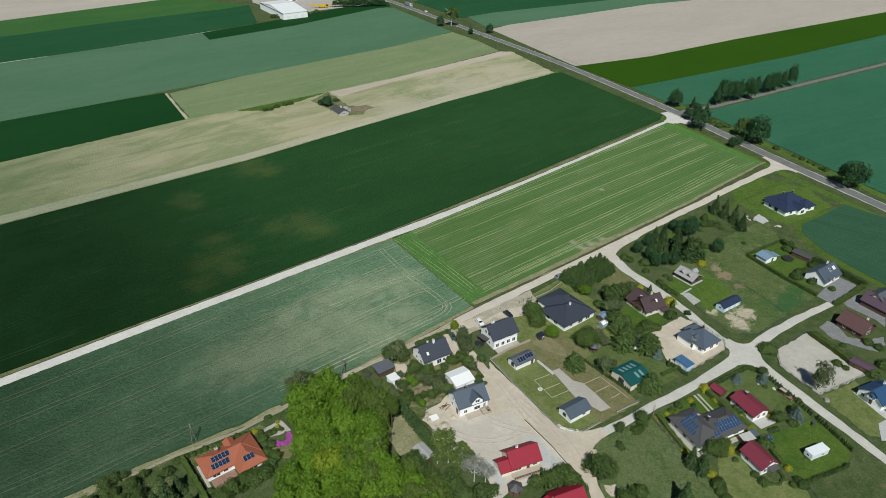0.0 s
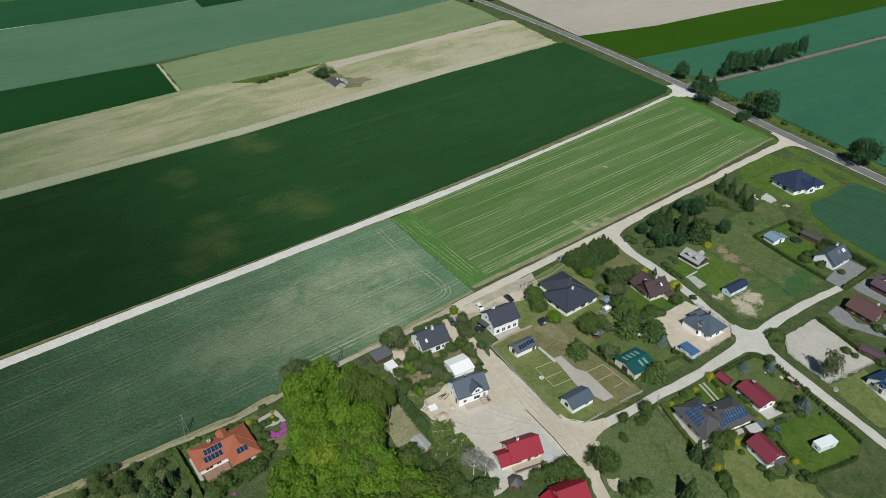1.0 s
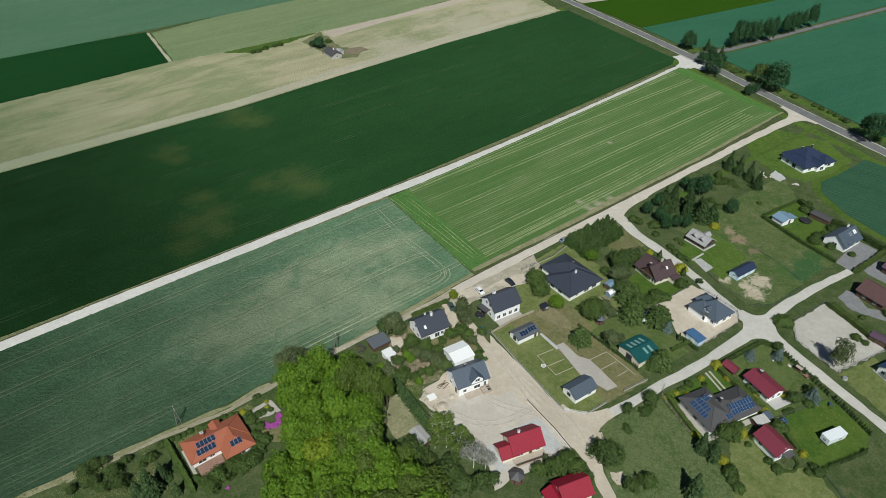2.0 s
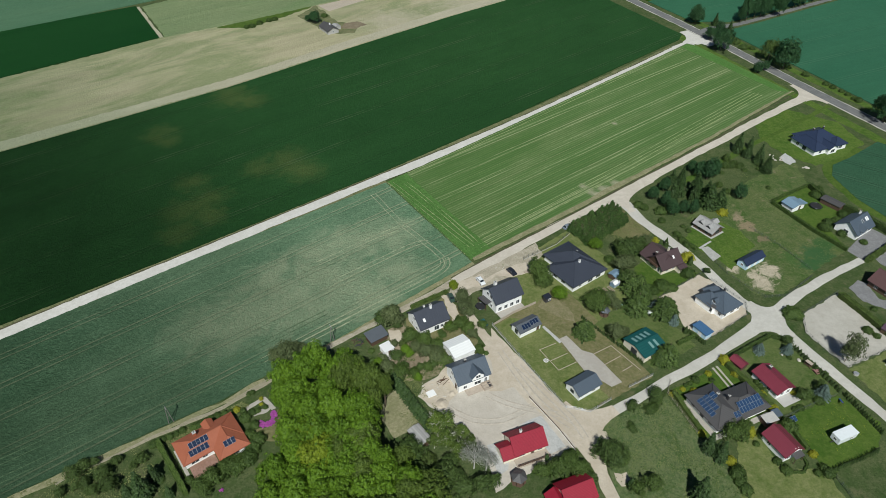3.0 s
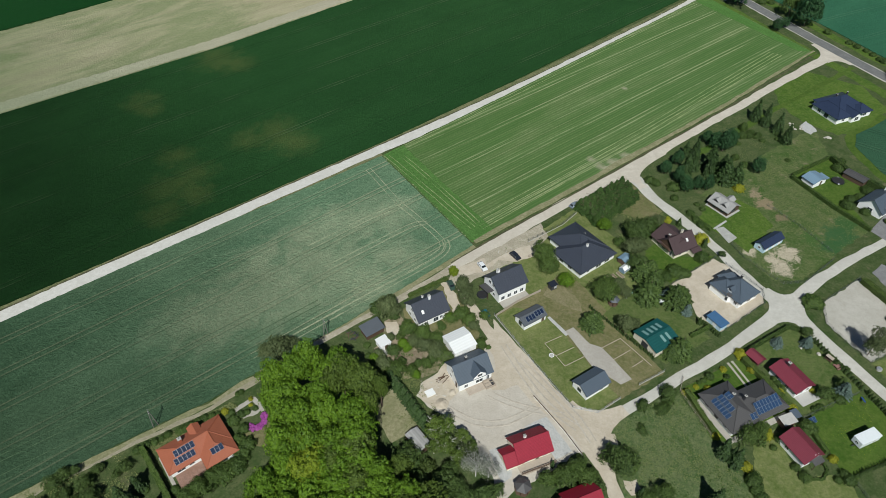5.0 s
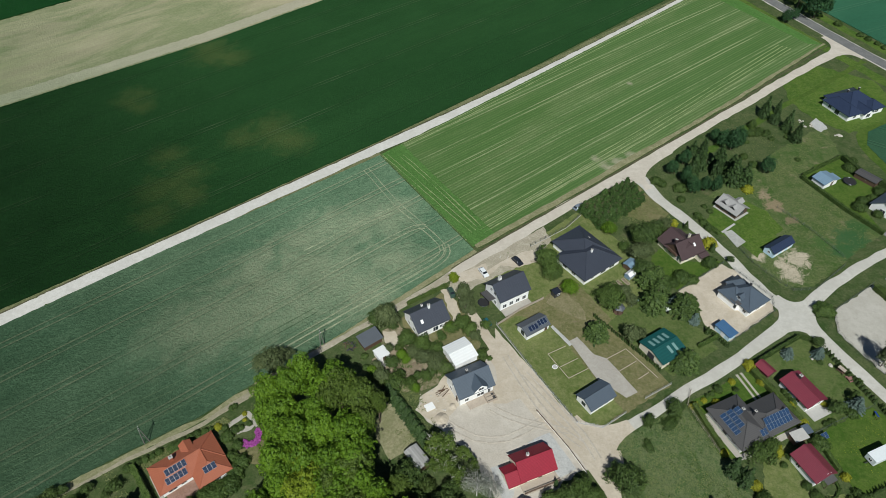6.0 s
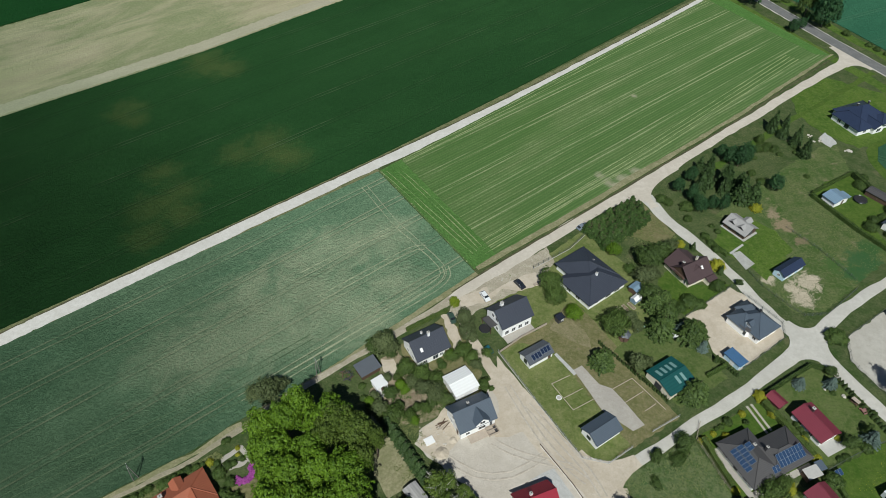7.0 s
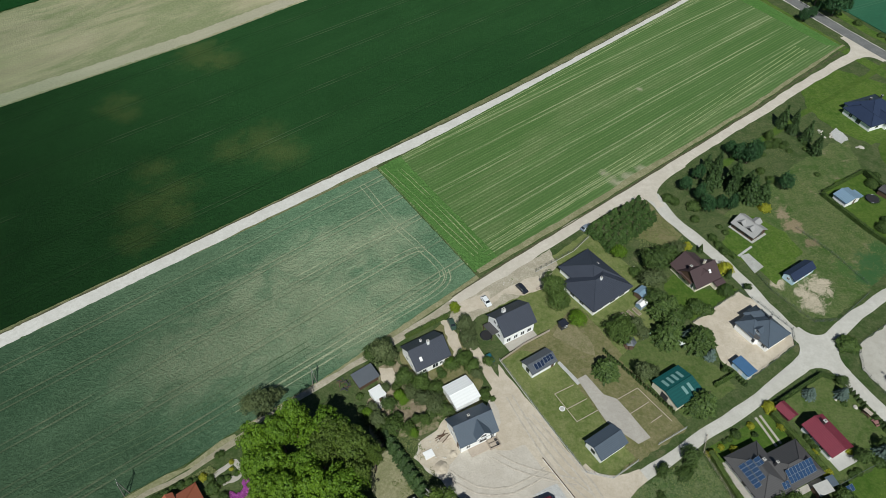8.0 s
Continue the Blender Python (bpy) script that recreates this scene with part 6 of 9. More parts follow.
# ---- verges along roads and fields ----
ribbon("verge", [(-21, 261.5), (34, 310.5), (95, 365.5), (140, 406)], 2.4, 0.04, M["verge"], "dry grassy verge along the farm track", 0.5, 21, "verge")
ribbon("verge", [(-330, 14.5), (-150, 161.5), (-95, 206), (-24, 264)], 3.0, 0.04, M["verge"], "dry grassy verge along the farm track", 0.5, 22, "verge")
ribbon("verge", [(-330, 26.5), (-150, 171.5), (-95, 216), (-24, 273.5), (32, 319), (95, 374), (140, 414)], 2.6, 0.04, M["verge"], "dry grassy verge along the farm track", 0.5, 23, "verge")
ribbon("verge", [(189, 354), (158, 328), (129, 303.4), (99, 279.6), (86, 269.4), (72, 258.7), (62, 250.5), (44.6, 236.7), (23.4, 220.7), (12, 211.8)], [1.2, 1.5, 1.6, 1.6, 2.2, 2.4, 2.2, 2.0, 2.0, 1.6], 0.245, M["verge_dry"], "straw-coloured verge between field and village road", 0.25, 24, "verge")
ribbon("verge", [(12, 209.8), (3.6, 202.8), (-3, 197.2), (-11, 190.2), (-18, 184), (-34, 171.4), (-52, 157.8)], [2.0, 2.2, 2.2, 2.2, 1.8, 1.6, 1.4], 0.048, M["verge_dry"], "straw-coloured verge between field and sandy path", 0.25, 57, "verge")
ribbon("verge", [(-53, 155.4), (-63.6, 146.2), (-71.6, 141.2), (-88, 130.2), (-107, 117.4), (-140, 95), (-330, -46)], 1.8, 0.05, M["verge_dry"], "straw-coloured verge between field and path", 0.6, 25, "verge")
ribbon("verge", [(201, 337), (135, 288), (104, 264)], 2.6, 0.04, M["lawn"], "green verge along the village road", 0.5, 26, "verge")
ribbon("verge", [(106, 583), (166, 462), (203, 376), (233, 310), (268, 225)], 5.5, 0.04, M["lawn_rank"], "grassy roadside verge", 0.5, 27, "verge")
ribbon("verge", [(92, 543), (150, 430), (188, 349), (217, 284), (252, 200)], 6.0, 0.04, M["lawn_rank"], "green roadside verge", 0.5, 28, "verge")
ribbon("verge", [(196, 293), (186, 284.5), (175.5, 279), (170.8, 270), (173, 252), (179, 237.5), (187, 222)], 5.0, 0.045, M["lawn"], "rank green grass along the field's edge", 0.7, 29, "verge")

ribbon("ditch", [(3.6, 201.6), (14.6, 210.6), (23.4, 217.6), (44.6, 234), (62, 247.6), (72, 255.6), (79, 261.4)], 0.6, 0.07, M["ditch"], "narrow dark ditch between field verge and road", 0.18, 51, "ditch")
ribbon("ditch", [(79, 261.4), (86, 266.8), (99, 276.8), (129, 300.7), (158, 325.5), (190, 352)], 0.5, 0.07, M["ditch"], "narrow dark ditch between field verge and road", 0.18, 52, "ditch")
# dark ribbon in the ditch colour, standing in for shadow along the wheat's edge
ribbon("track_edge", [(-330, 20), (-150, 166.5), (-119, 192), (-95, 211), (-61, 238.5), (-24, 268), (32, 313.5), (95, 369), (136, 406)], 0.5, 0.075, M["ditch"], "dark strip laid as the wheat edge's shadow along the farm track", 0.22, 53, "verge", 2.75)
for shift in (-0.95, 0.95):
    ribbon("wheel_mark", [(14.6, 219.4), (48, 246.6), (83, 274.8), (125, 311), (170, 349.5)], 0.34, 0.232, M["wheel_row"], "pale wheel mark along the field's lower edge", 0.12, 54, "wheel mark", shift)
    ribbon("wheel_mark", [(12.5, 222.4), (46, 249.4), (81, 277.8), (123, 314), (167, 352)], 0.26, 0.234, M["wheel_row"], "fainter wheel mark beside the first", 0.12, 55, "wheel mark", shift)
    ribbon("wheel_mark", [(-14, 269.4), (34, 311.4), (90, 361.6), (145, 410.6)], 0.26, 0.234, M["wheel_row"], "pale wheel mark along the field's upper edge", 0.12, 56, "wheel mark", shift)

# ---- fences ----
def fence(line, height=1.4, gap=2.5, base=None, panel="mesh", label="wire mesh fence with thin posts", mat_name="fence_metal"):
    """Posts along a line with, between them, wires or boards, and a low wall under them where base is a material."""
    ob = thing("fence", *line[0], label=label, category="fence")
    ox, oy = line[0]
    post = box_bm(-0.05, -0.05, -0.1, 0.05, 0.05, height + 0.05)
    pm = bpy.data.meshes.new("post")
    post.to_mesh(pm)
    post.free()
    pm.materials.append(M[mat_name])
    for p, q in zip(line, line[1:]):
        d = math.dist(p, q)
        a = math.degrees(math.atan2(q[1] - p[1], q[0] - p[0]))
        n = max(1, round(d / gap))
        s = d / n
        bm = bmesh.new()
        if panel == "mesh":
            bmesh.ops.create_grid(bm, x_segments=max(2, int(s / 0.4)), y_segments=4, size=0.5, matrix=Matrix.Translation((s / 2, 0, 0.1 + height / 2)) @ pose(0, 0, 0, 90, 0, 0) @ Matrix.Diagonal((s - 0.1, height - 0.1, 1, 1)))
            bmesh.ops.wireframe(bm, faces=bm.faces[:], thickness=0.025, use_replace=True, use_even_offset=True)
        else:
            k = max(2, int(s / 0.16))
            pts = [(0.04 + (s - 0.08) * i / k, 0.02 * (-1) ** i) for i in range(k + 1)]
            prism(bm, pts + [(x, y + 0.03) for x, y in pts[::-1]], 0.1, height)
        me = bpy.data.meshes.new("fence_panel")
        bm.to_mesh(me)
        bm.free()
        me.materials.append(M[mat_name])
        for i in range(n):
            m = pose(p[0] - ox, p[1] - oy, 0, 0, 0, a) @ pose(i * s, 0, 0)
            share("post", pm, ob, m)
            share("fence_panel", me, ob, m)
        if base:
            part("plinth", box_bm(0, -0.07, -0.2, d, 0.07, 0.18), M[base], ob, m=pose(p[0] - ox, p[1] - oy, 0, 0, 0, a))
    return ob


fence([(17, 178.5), (27.3, 160.5), (36.6, 145.3), (43.2, 143.8), (50.3, 148.4)], 1.2, base="concrete", label="mesh fence on a pale concrete plinth round the lawn", mat_name="panel_frame")
fence([(56.4, 152.8), (64.8, 157.5)], 1.2, base="concrete", label="mesh fence on a pale concrete plinth by the street", mat_name="panel_frame")
fence([(17.4, 178.1), (24.4, 183.7), (32.5, 188.6)], 1.2, panel="board", mat_name="wood_pale", label="pale weathered board fence between gardens")
fence([(26.2, 148.9), (29.7, 143.6), (33.3, 138.1), (37, 131.2)], 0.7, 2.2, "white_wall", "board", "low dark board fence on a white wall beside the lane", "wood")
fence([(75.5, 191.8), (93.4, 204.1), (97.5, 199.4), (104.3, 189.3), (103, 183.6), (85.3, 171.5)], 1.2, 2.4, mat_name="fence_metal", label="thin dark mesh fence round the sandy yard")
fence([(30.6, 211.9), (37.7, 216.7), (44, 221.1), (50, 227.7)], 1.6, 2.4, "concrete", label="dark mesh panel fence along the village road")
fence([(121.6, 183.9), (119.1, 175.5), (121.6, 168), (125.9, 160.7), (147.1, 170.7)], 1.3, 2.6, label="dark post fence round the grey sandy plot")
fence([(121.6, 183.9), (138.8, 194.9)], 1.3, 2.6, label="dark post fence by the grey sandy plot")
fence([(104.4, 123.3), (105.6, 118.7), (108, 105)], 1.3, label="wire fence between gardens")
fence([(98.4, 142), (107.6, 146.3), (117.5, 150.2)], 1.2, label="wire fence between two lawns")
fence([(101.1, 210.6), (103.2, 204.5), (108.9, 195.8), (112.1, 192.1), (119.5, 192.6), (133.3, 203.2)], 1.3, label="wire fence round the meadow plot")
fence([(121.3, 231.8), (128.7, 220.4), (134.8, 206.7)], 1.2, label="wire fence across the meadow")
fence([(69.5, 155.2), (67.4, 150.8), (72, 136.5)], 1.2, 2.6, mat_name="wood_pale", label="pale wire fence beside the hedge")


# ---- vehicles ----
def car(x, y, rot, paint, label, l=4.3, w=1.75, h=1.45):
    ob = thing("car", x, y, rot, label=label, category="car")
    prof = [(-l / 2, 0.35), (-l / 2 + 0.02, 0.85), (-l / 2 + 0.25, 0.95), (-l * 0.3, h), (l * 0.12, h), (l * 0.28, 0.98), (l / 2 - 0.15, 0.82), (l / 2, 0.6), (l / 2 - 0.02, 0.3)]
    bm = bmesh.new()
    ys = [(-w / 2, 0.0), (-w / 2 + 0.08, 0.1), (w / 2 - 0.08, 0.1), (w / 2, 0.0)]
    rings = [[bm.verts.new((px, yy * (1 - 0.16 * max(0, pz - 0.9) / 0.5), pz - (0.04 if k in (0, 3) else 0))) for px, pz in prof] for k, (yy, _) in enumerate(ys)]
    for a, b in zip(rings, rings[1:]):
        for i in range(len(prof)):
            j = (i + 1) % len(prof)
            bm.faces.new((a[i], a[j], b[j], b[i]))
    bm.faces.new(rings[0][::-1])
    bm.faces.new(rings[-1])
    bmesh.ops.recalc_face_normals(bm, faces=bm.faces)
    part("body", bm, M[paint], ob)
    a, b = Vector((l * 0.135, 0, h - 0.06)), Vector((l * 0.275, 0, 1.02))
    for pane, p, q in (("windscreen", a, b), ("rear_window", Vector((-l * 0.315, 0, h - 0.06)), Vector((-l / 2 + 0.28, 0, 1.0)))):
        g = bmesh.new()
        n = Vector((-(q.z - p.z), 0, q.x - p.x)).normalized() * 0.02
        n = n if n.z > 0 else -n
        vs = [g.verts.new(v + n) for v in (p + Vector((0, -w * 0.38, 0)), q + Vector((0, -w * 0.42, 0)), q + Vector((0, w * 0.42, 0)), p + Vector((0, w * 0.38, 0)))]
        g.faces.new(vs)
        bmesh.ops.solidify(g, geom=g.faces[:], thickness=0.02)
        part(pane, g, M["glass"], ob)
    for s in (-1, 1):
        part("side_window", box_bm(-l * 0.27, s * (w / 2 - 0.1) - 0.04, 0.98, l * 0.12, s * (w / 2 - 0.1) + 0.04, h - 0.12), M["glass"], ob)
        for px in (-l * 0.3, l * 0.31):
            t = bmesh.new()
            bmesh.ops.create_cone(t, cap_ends=True, segments=14, radius1=0.32, radius2=0.32, depth=0.2, matrix=pose(px, s * (w / 2 - 0.08), 0.32, 90, 0, 0))
            wheel = part("wheel", t, M["rubber"], ob)
            r = bmesh.new()
            bmesh.ops.create_cone(r, cap_ends=True, segments=10, radius1=0.19, radius2=0.19, depth=0.21, matrix=pose(px, s * (w / 2 - 0.07), 0.32, 90, 0, 0))
            part("rim", r, M["panel_frame"], wheel)
    return ob


car(14.1, 199.5, -62, "car_white", "white car parked before the slate-roofed house")
car(25.5, 204.6, -55, "car_dark", "dark car parked before the slate-roofed house")
car(3.6, 190.8, -70, "car_green", "dark green car parked on sand")
car(49.6, 231.6, 38, "car_blue", "silver-grey car parked at the road's edge")
t = thing("covered_trailer", 14.3, 178.6, -58, label="small trailer under a teal tarpaulin beside the fence", category="trailer")
part("tarpaulin", box_bm(-1.4, -0.8, 0.45, 1.4, 0.8, 1.5, bevel=0.18), M["tarp_teal"], t)
part("chassis", box_bm(-1.3, -0.7, 0.3, 1.3, 0.7, 0.45), M["frame_dark"], t)
part("drawbar", box_bm(1.3, -0.05, 0.32, 2.4, 0.05, 0.42), M["frame_dark"], t)
for s_ in (-0.78, 0.78):
    w = bmesh.new()
    bmesh.ops.create_cone(w, cap_ends=True, segments=12, radius1=0.3, radius2=0.3, depth=0.16, matrix=pose(0, s_, 0.3, 90, 0, 0))
    part("wheel", w, M["rubber"], t)
car(27.3, 674.0, -60, "car_dark", "dark car on the country road")
car(-20.2, 780.1, -58, "car_white", "white car on the country road")
t = thing("truck", -38.8, 808.9, -58, label="lorry with white cab and dark box trailer on the road", category="truck")
part("trailer", box_bm(-12.5, -1.25, 1.0, -1.0, 1.25, 4.0, bevel=0.06), M["car_blue"], t)
part("cab", box_bm(-0.7, -1.2, 0.7, 1.9, 1.2, 3.6, bevel=0.15), M["car_white"], t)
part("windscreen", box_bm(1.88, -1.0, 2.0, 1.93, 1.0, 3.1), M["glass"], t)
for px in (-11, -9.7, -8.4, -2.0, 1.0):
    for s in (-1, 1):
        w = bmesh.new()
        bmesh.ops.create_cone(w, cap_ends=True, segments=12, radius1=0.5, radius2=0.5, depth=0.3, matrix=pose(px, s * 1.05, 0.5, 90, 0, 0))
        part("wheel", w, M["rubber"], t)
part("chassis", box_bm(-12.3, -0.5, 0.6, 1.5, 0.5, 1.02), M["frame_dark"], t)

# ---- small things in the gardens ----
def cyl(r0, r1, z0, z1, seg=20, cap=True):
    bm = bmesh.new()
    bmesh.ops.create_cone(bm, cap_ends=cap, segments=seg, radius1=r0, radius2=r1, depth=z1 - z0, matrix=Matrix.Translation((0, 0, (z0 + z1) / 2)))
    return bm


def ring_bm(r, t, z, seg=28):
    bm = bmesh.new()
    pts = []
    for i in range(seg):
        a = 2 * math.pi * i / seg
        pts.append([bm.verts.new(((r + t * math.cos(b)) * math.cos(a), (r + t * math.cos(b)) * math.sin(a), z + t * math.sin(b))) for b in (0, 1.57, 3.14, 4.71)])
    for a, b in zip(pts, pts[1:] + pts[:1]):
        for k in range(4):
            bm.faces.new((a[k], b[k], b[(k + 1) % 4], a[(k + 1) % 4]))
    return bm


def trampoline(x, y, r, label):
    ob = thing("trampoline", x, y, label=label, category="trampoline")
    part("mat", cyl(r * 0.92, r * 0.92, 0.76, 0.79), M["rubber"], ob)
    part("rim", ring_bm(r, 0.09, 0.8), M["car_dark"], ob)
    for k in range(6):
        a = k * math.pi / 3
        part("leg", cyl(0.04, 0.04, -0.05, 0.8, 6), M["fence_metal"], ob, m=pose(r * math.cos(a), r * math.sin(a), 0))


trampoline(13.5, 186.6, 1.7, "round black trampoline on garden grass")
trampoline(153.7, 246.2, 2.4, "large round dark trampoline on a hedged lawn")

h = thing("kiosk", 36.4, 190.2, 30, label="small dark metal kiosk with glazed roof on sand", category="shed")
part("body", box_bm(-1.1, -0.9, -0.05, 1.1, 0.9, 1.9, bevel=0.04), M["frame_dark"], h)
part("roof", box_bm(-1.3, -1.1, 0, 1.3, 1.1, 0.08, bevel=0.02), M["car_dark"], h, m=pose(0, 0, 2.05, 8, 0, 0))
window(h, pose(0.4, -0.92, 1.1), 0.9, 0.8)
h = thing("shed", 62.2, 202.4, 40, label="small shed with pale blue sheet-metal roof", category="shed")
Block(h, 3.6, 3.0, 2.0, 18, "roof_lightblue", "wood", over=0.2, ridge=False).door("f", 0, 0.9, 1.8)
h = thing("greenhouse", 61.3, 198.2, 40, label="small glass greenhouse with white frame", category="greenhouse")
part("frame", roof_bm(3.0, 2.2, 1.5, 35, 0.05, False, 0.05), M["frame_white"], h)
part("glazing", wall_bm(2.9, 2.1, 1.45, 35, False), M["roof_lightblue"], h)
for k in range(5):
    part("glazing_bar", box_bm(-1.4 + k * 0.7, -1.14, 0, -1.35 + k * 0.7, -1.08, 1.5), M["frame_white"], h)
h = thing("gazebo", 54.8, 183.6, 20, label="six-sided garden gazebo with grey felt roof", category="gazebo")
part("roof", cyl(1.9, 0.06, 2.1, 3.0, 6), M["roof_grey"], h)
for k in range(6):
    part("post", box_bm(-0.06, -0.06, -0.05, 0.06, 0.06, 2.15), M["wood"], h, m=pose(1.5 * math.cos(k * 1.047), 1.5 * math.sin(k * 1.047), 0))
part("floor", cyl(1.7, 1.7, -0.05, 0.1, 6), M["wood"], h)
h = thing("gazebo", 20.6, 122.0, 10, label="six-sided garden gazebo with dark shingle roof", category="gazebo")
part("roof", cyl(2.3, 0.06, 2.1, 3.3, 6), M["roof_darkgrey"], h)
for k in range(6):
    part("post", box_bm(-0.07, -0.07, -0.05, 0.07, 0.07, 2.15), M["wood"], h, m=pose(1.9 * math.cos(k * 1.047), 1.9 * math.sin(k * 1.047), 0))
part("floor", cyl(2.1, 2.1, -0.05, 0.12, 6), M["wood"], h)
h = thing("shed", -5.6, 134.6, -52, label="old shed with grey felt roof under the trees", category="shed")
Block(h, 6.0, 3.6, 2.2, 12, "roof_concrete", "wood", over=0.2, ridge=False).door("f", 0)
h = thing("sheet_stack", -2.7, 150.1, 28, label="stack of white insulation boards lying on sand", category="boards")
for k in range(4):
    part("board", box_bm(-1.3 + 0.03 * k, -1.1, 0.12 * k, 1.3 - 0.02 * k, 1.1 - 0.04 * k, 0.12 * k + 0.115), M["frame_white"], h)
h = thing("skip", 13.9, 153.0, 25, label="open builder's box of pale boards beside the new house", category="container")
for b in ((-1.5, -1.3, 0, 1.5, -1.2, 1.0), (-1.5, 1.2, 0, 1.5, 1.3, 1.0), (-1.5, -1.2, 0, -1.4, 1.2, 1.0), (1.4, -1.2, 0, 1.5, 1.2, 1.0)):
    part("side", box_bm(*b), M["wood_pale"], h)
part("bottom", box_bm(-1.4, -1.2, 0.02, 1.4, 1.2, 0.12), M["frame_dark"], h)
part("rail", box_bm(-1.4, -0.08, 0.8, 1.4, 0.08, 0.95), M["wood_pale"], h)
h = thing("slide", 117.2, 147.6, 70, label="blue plastic garden slide on a lawn", category="slide")
part("chute", box_bm(-1.6, -0.28, -0.06, 1.6, 0.28, 0.06, bevel=0.04), M["plastic_blue"], h, m=pose(0, 0, 0.85, 0, 28, 0))
for s in (-0.25, 0.25):
    part("ladder_post", box_bm(-1.5, s - 0.04, -0.05, -1.42, s + 0.04, 1.7), M["wood"], h)
h = thing("trailer", 70.5, 184.4, 20, label="small white garden trailer under trees", category="trailer")
part("body", box_bm(-1.3, -0.8, 0.35, 1.3, 0.8, 0.95, bevel=0.05), M["car_white"], h)
part("drawbar", box_bm(1.3, -0.05, 0.4, 2.3, 0.05, 0.5), M["frame_dark"], h)
for s in (-0.85, 0.85):
    part("wheel", cyl(0.3, 0.3, -0.09, 0.09, 12), M["rubber"], h, m=pose(0, s, 0.3, 90, 0, 0))
h = thing("scrap_heap", -26.2, 170.4, 40, label="heap of grey scrap boards beside the shed", category="heap")
rr = random.Random(5)
for k in range(14):
    part("plank", box_bm(-0.9, -0.12, 0, 0.9, 0.12, 0.05), M["frame_dark" if k % 3 else "wood"], h, m=pose(rr.uniform(-1.2, 1.2), rr.uniform(-1.8, 1.8), 0.05 * k, 0, rr.uniform(-4, 4), rr.uniform(0, 180)))


def raised_bed(x, y, rot, l, w):
    ob = thing("raised_bed", x, y, rot, label="timber raised bed with dark earth", category="garden bed", group="raised garden beds")
    for b in ((-l / 2, -w / 2, -0.05, l / 2, -w / 2 + 0.08, 0.35), (-l / 2, w / 2 - 0.08, -0.05, l / 2, w / 2, 0.35), (-l / 2, -w / 2 + 0.08, -0.05, -l / 2 + 0.08, w / 2 - 0.08, 0.35), (l / 2 - 0.08, -w / 2 + 0.08, -0.05, l / 2, w / 2 - 0.08, 0.35)):
        part("board", box_bm(*b), M["wood_pale"], ob)
    part("earth", box_bm(-l / 2 + 0.08, -w / 2 + 0.08, -0.05, l / 2 - 0.08, w / 2 - 0.08, 0.27), M["soil"], ob)


for x, y in ((55.8, 194.2), (57.7, 195.0), (59.6, 195.9)):
    raised_bed(x, y, 34, 1.1, 3.0)
h = thing("netting_frame", 60.0, 187.2, 35, label="low frame with pale green garden netting", category="frame")
for px in (-1.4, 0, 1.4):
    for py in (-1.0, 1.0):
        part("post", box_bm(px - 0.03, py - 0.03, -0.05, px + 0.03, py + 0.03, 1.2), M["panel_frame"], h)
part("netting", box_bm(-1.45, -1.05, 1.18, 1.45, 1.05, 1.21), M["netting"], h)
h = thing("garden_bench", 113.6, 161.4, -58, label="brown wooden swing bench beside the hedge", category="bench")
part("seat", box_bm(-0.9, -0.3, 0.42, 0.9, 0.3, 0.48), M["wood"], h)
part("backrest", box_bm(-0.9, 0.26, 0.48, 0.9, 0.34, 1.0), M["wood"], h)
part("canopy", box_bm(-1.1, -0.6, 1.75, 1.1, 0.6, 1.82), M["wood_pale"], h)
for px in (-1.0, 1.0):
    for py in (-0.5, 0.5):
        part("post", box_bm(px - 0.05, py - 0.05, -0.05, px + 0.05, py + 0.05, 1.78), M["wood"], h)
h = thing("garden_table", 115.3, 159.0, 20, label="low rose-brown garden table with benches", category="table")
part("tabletop", box_bm(-0.9, -0.5, 0.66, 0.9, 0.5, 0.74, bevel=0.02), M["brick_wood"], h)
for py in (-0.85, 0.85):
    part("bench_board", box_bm(-0.9, py - 0.16, 0.38, 0.9, py + 0.16, 0.44), M["brick_wood"], h)
for px in (-0.7, 0.7):
    part("trestle", box_bm(px - 0.05, -0.95, -0.05, px + 0.05, 0.95, 0.38), M["wood"], h)
    part("leg", box_bm(px - 0.05, -0.3, 0.38, px + 0.05, 0.3, 0.66), M["wood"], h)
h = thing("well_cover", 127.0, 158.2, 30, label="low grey concrete well with a lid on grass", category="well")
part("ring", cyl(0.8, 0.8, -0.05, 0.6, 16), M["concrete"], h)
part("lid", box_bm(-0.6, -0.6, 0.6, 0.6, 0.6, 0.7, bevel=0.03), M["panel_frame"], h)
h = thing("plank_pile", 1.0, 154.6, 40, label="loose pile of brown building planks on sand", category="planks")
for k in range(9):
    part("plank", box_bm(-1.5, -0.11, 0, 1.5, 0.11, 0.05), M["wood" if k % 3 else "wood_pale"], h, m=pose(rr.uniform(-0.6, 0.6), rr.uniform(-0.9, 0.9), 0.052 * k, 0, 0, rr.uniform(-25, 25)))
h = thing("pallet_stack", 30.6, 204.9, 32, label="stack of grey pallets and boxes on a paved yard", category="pallets")
for k in range(4):
    part("pallet", box_bm(-0.6, -0.4, 0.15 * k, 0.6, 0.4, 0.15 * k + 0.13), M["wood_pale"], h)
part("crate", box_bm(0.8, -0.4, -0.02, 1.7, 0.4, 0.7, bevel=0.03), M["frame_dark"], h)


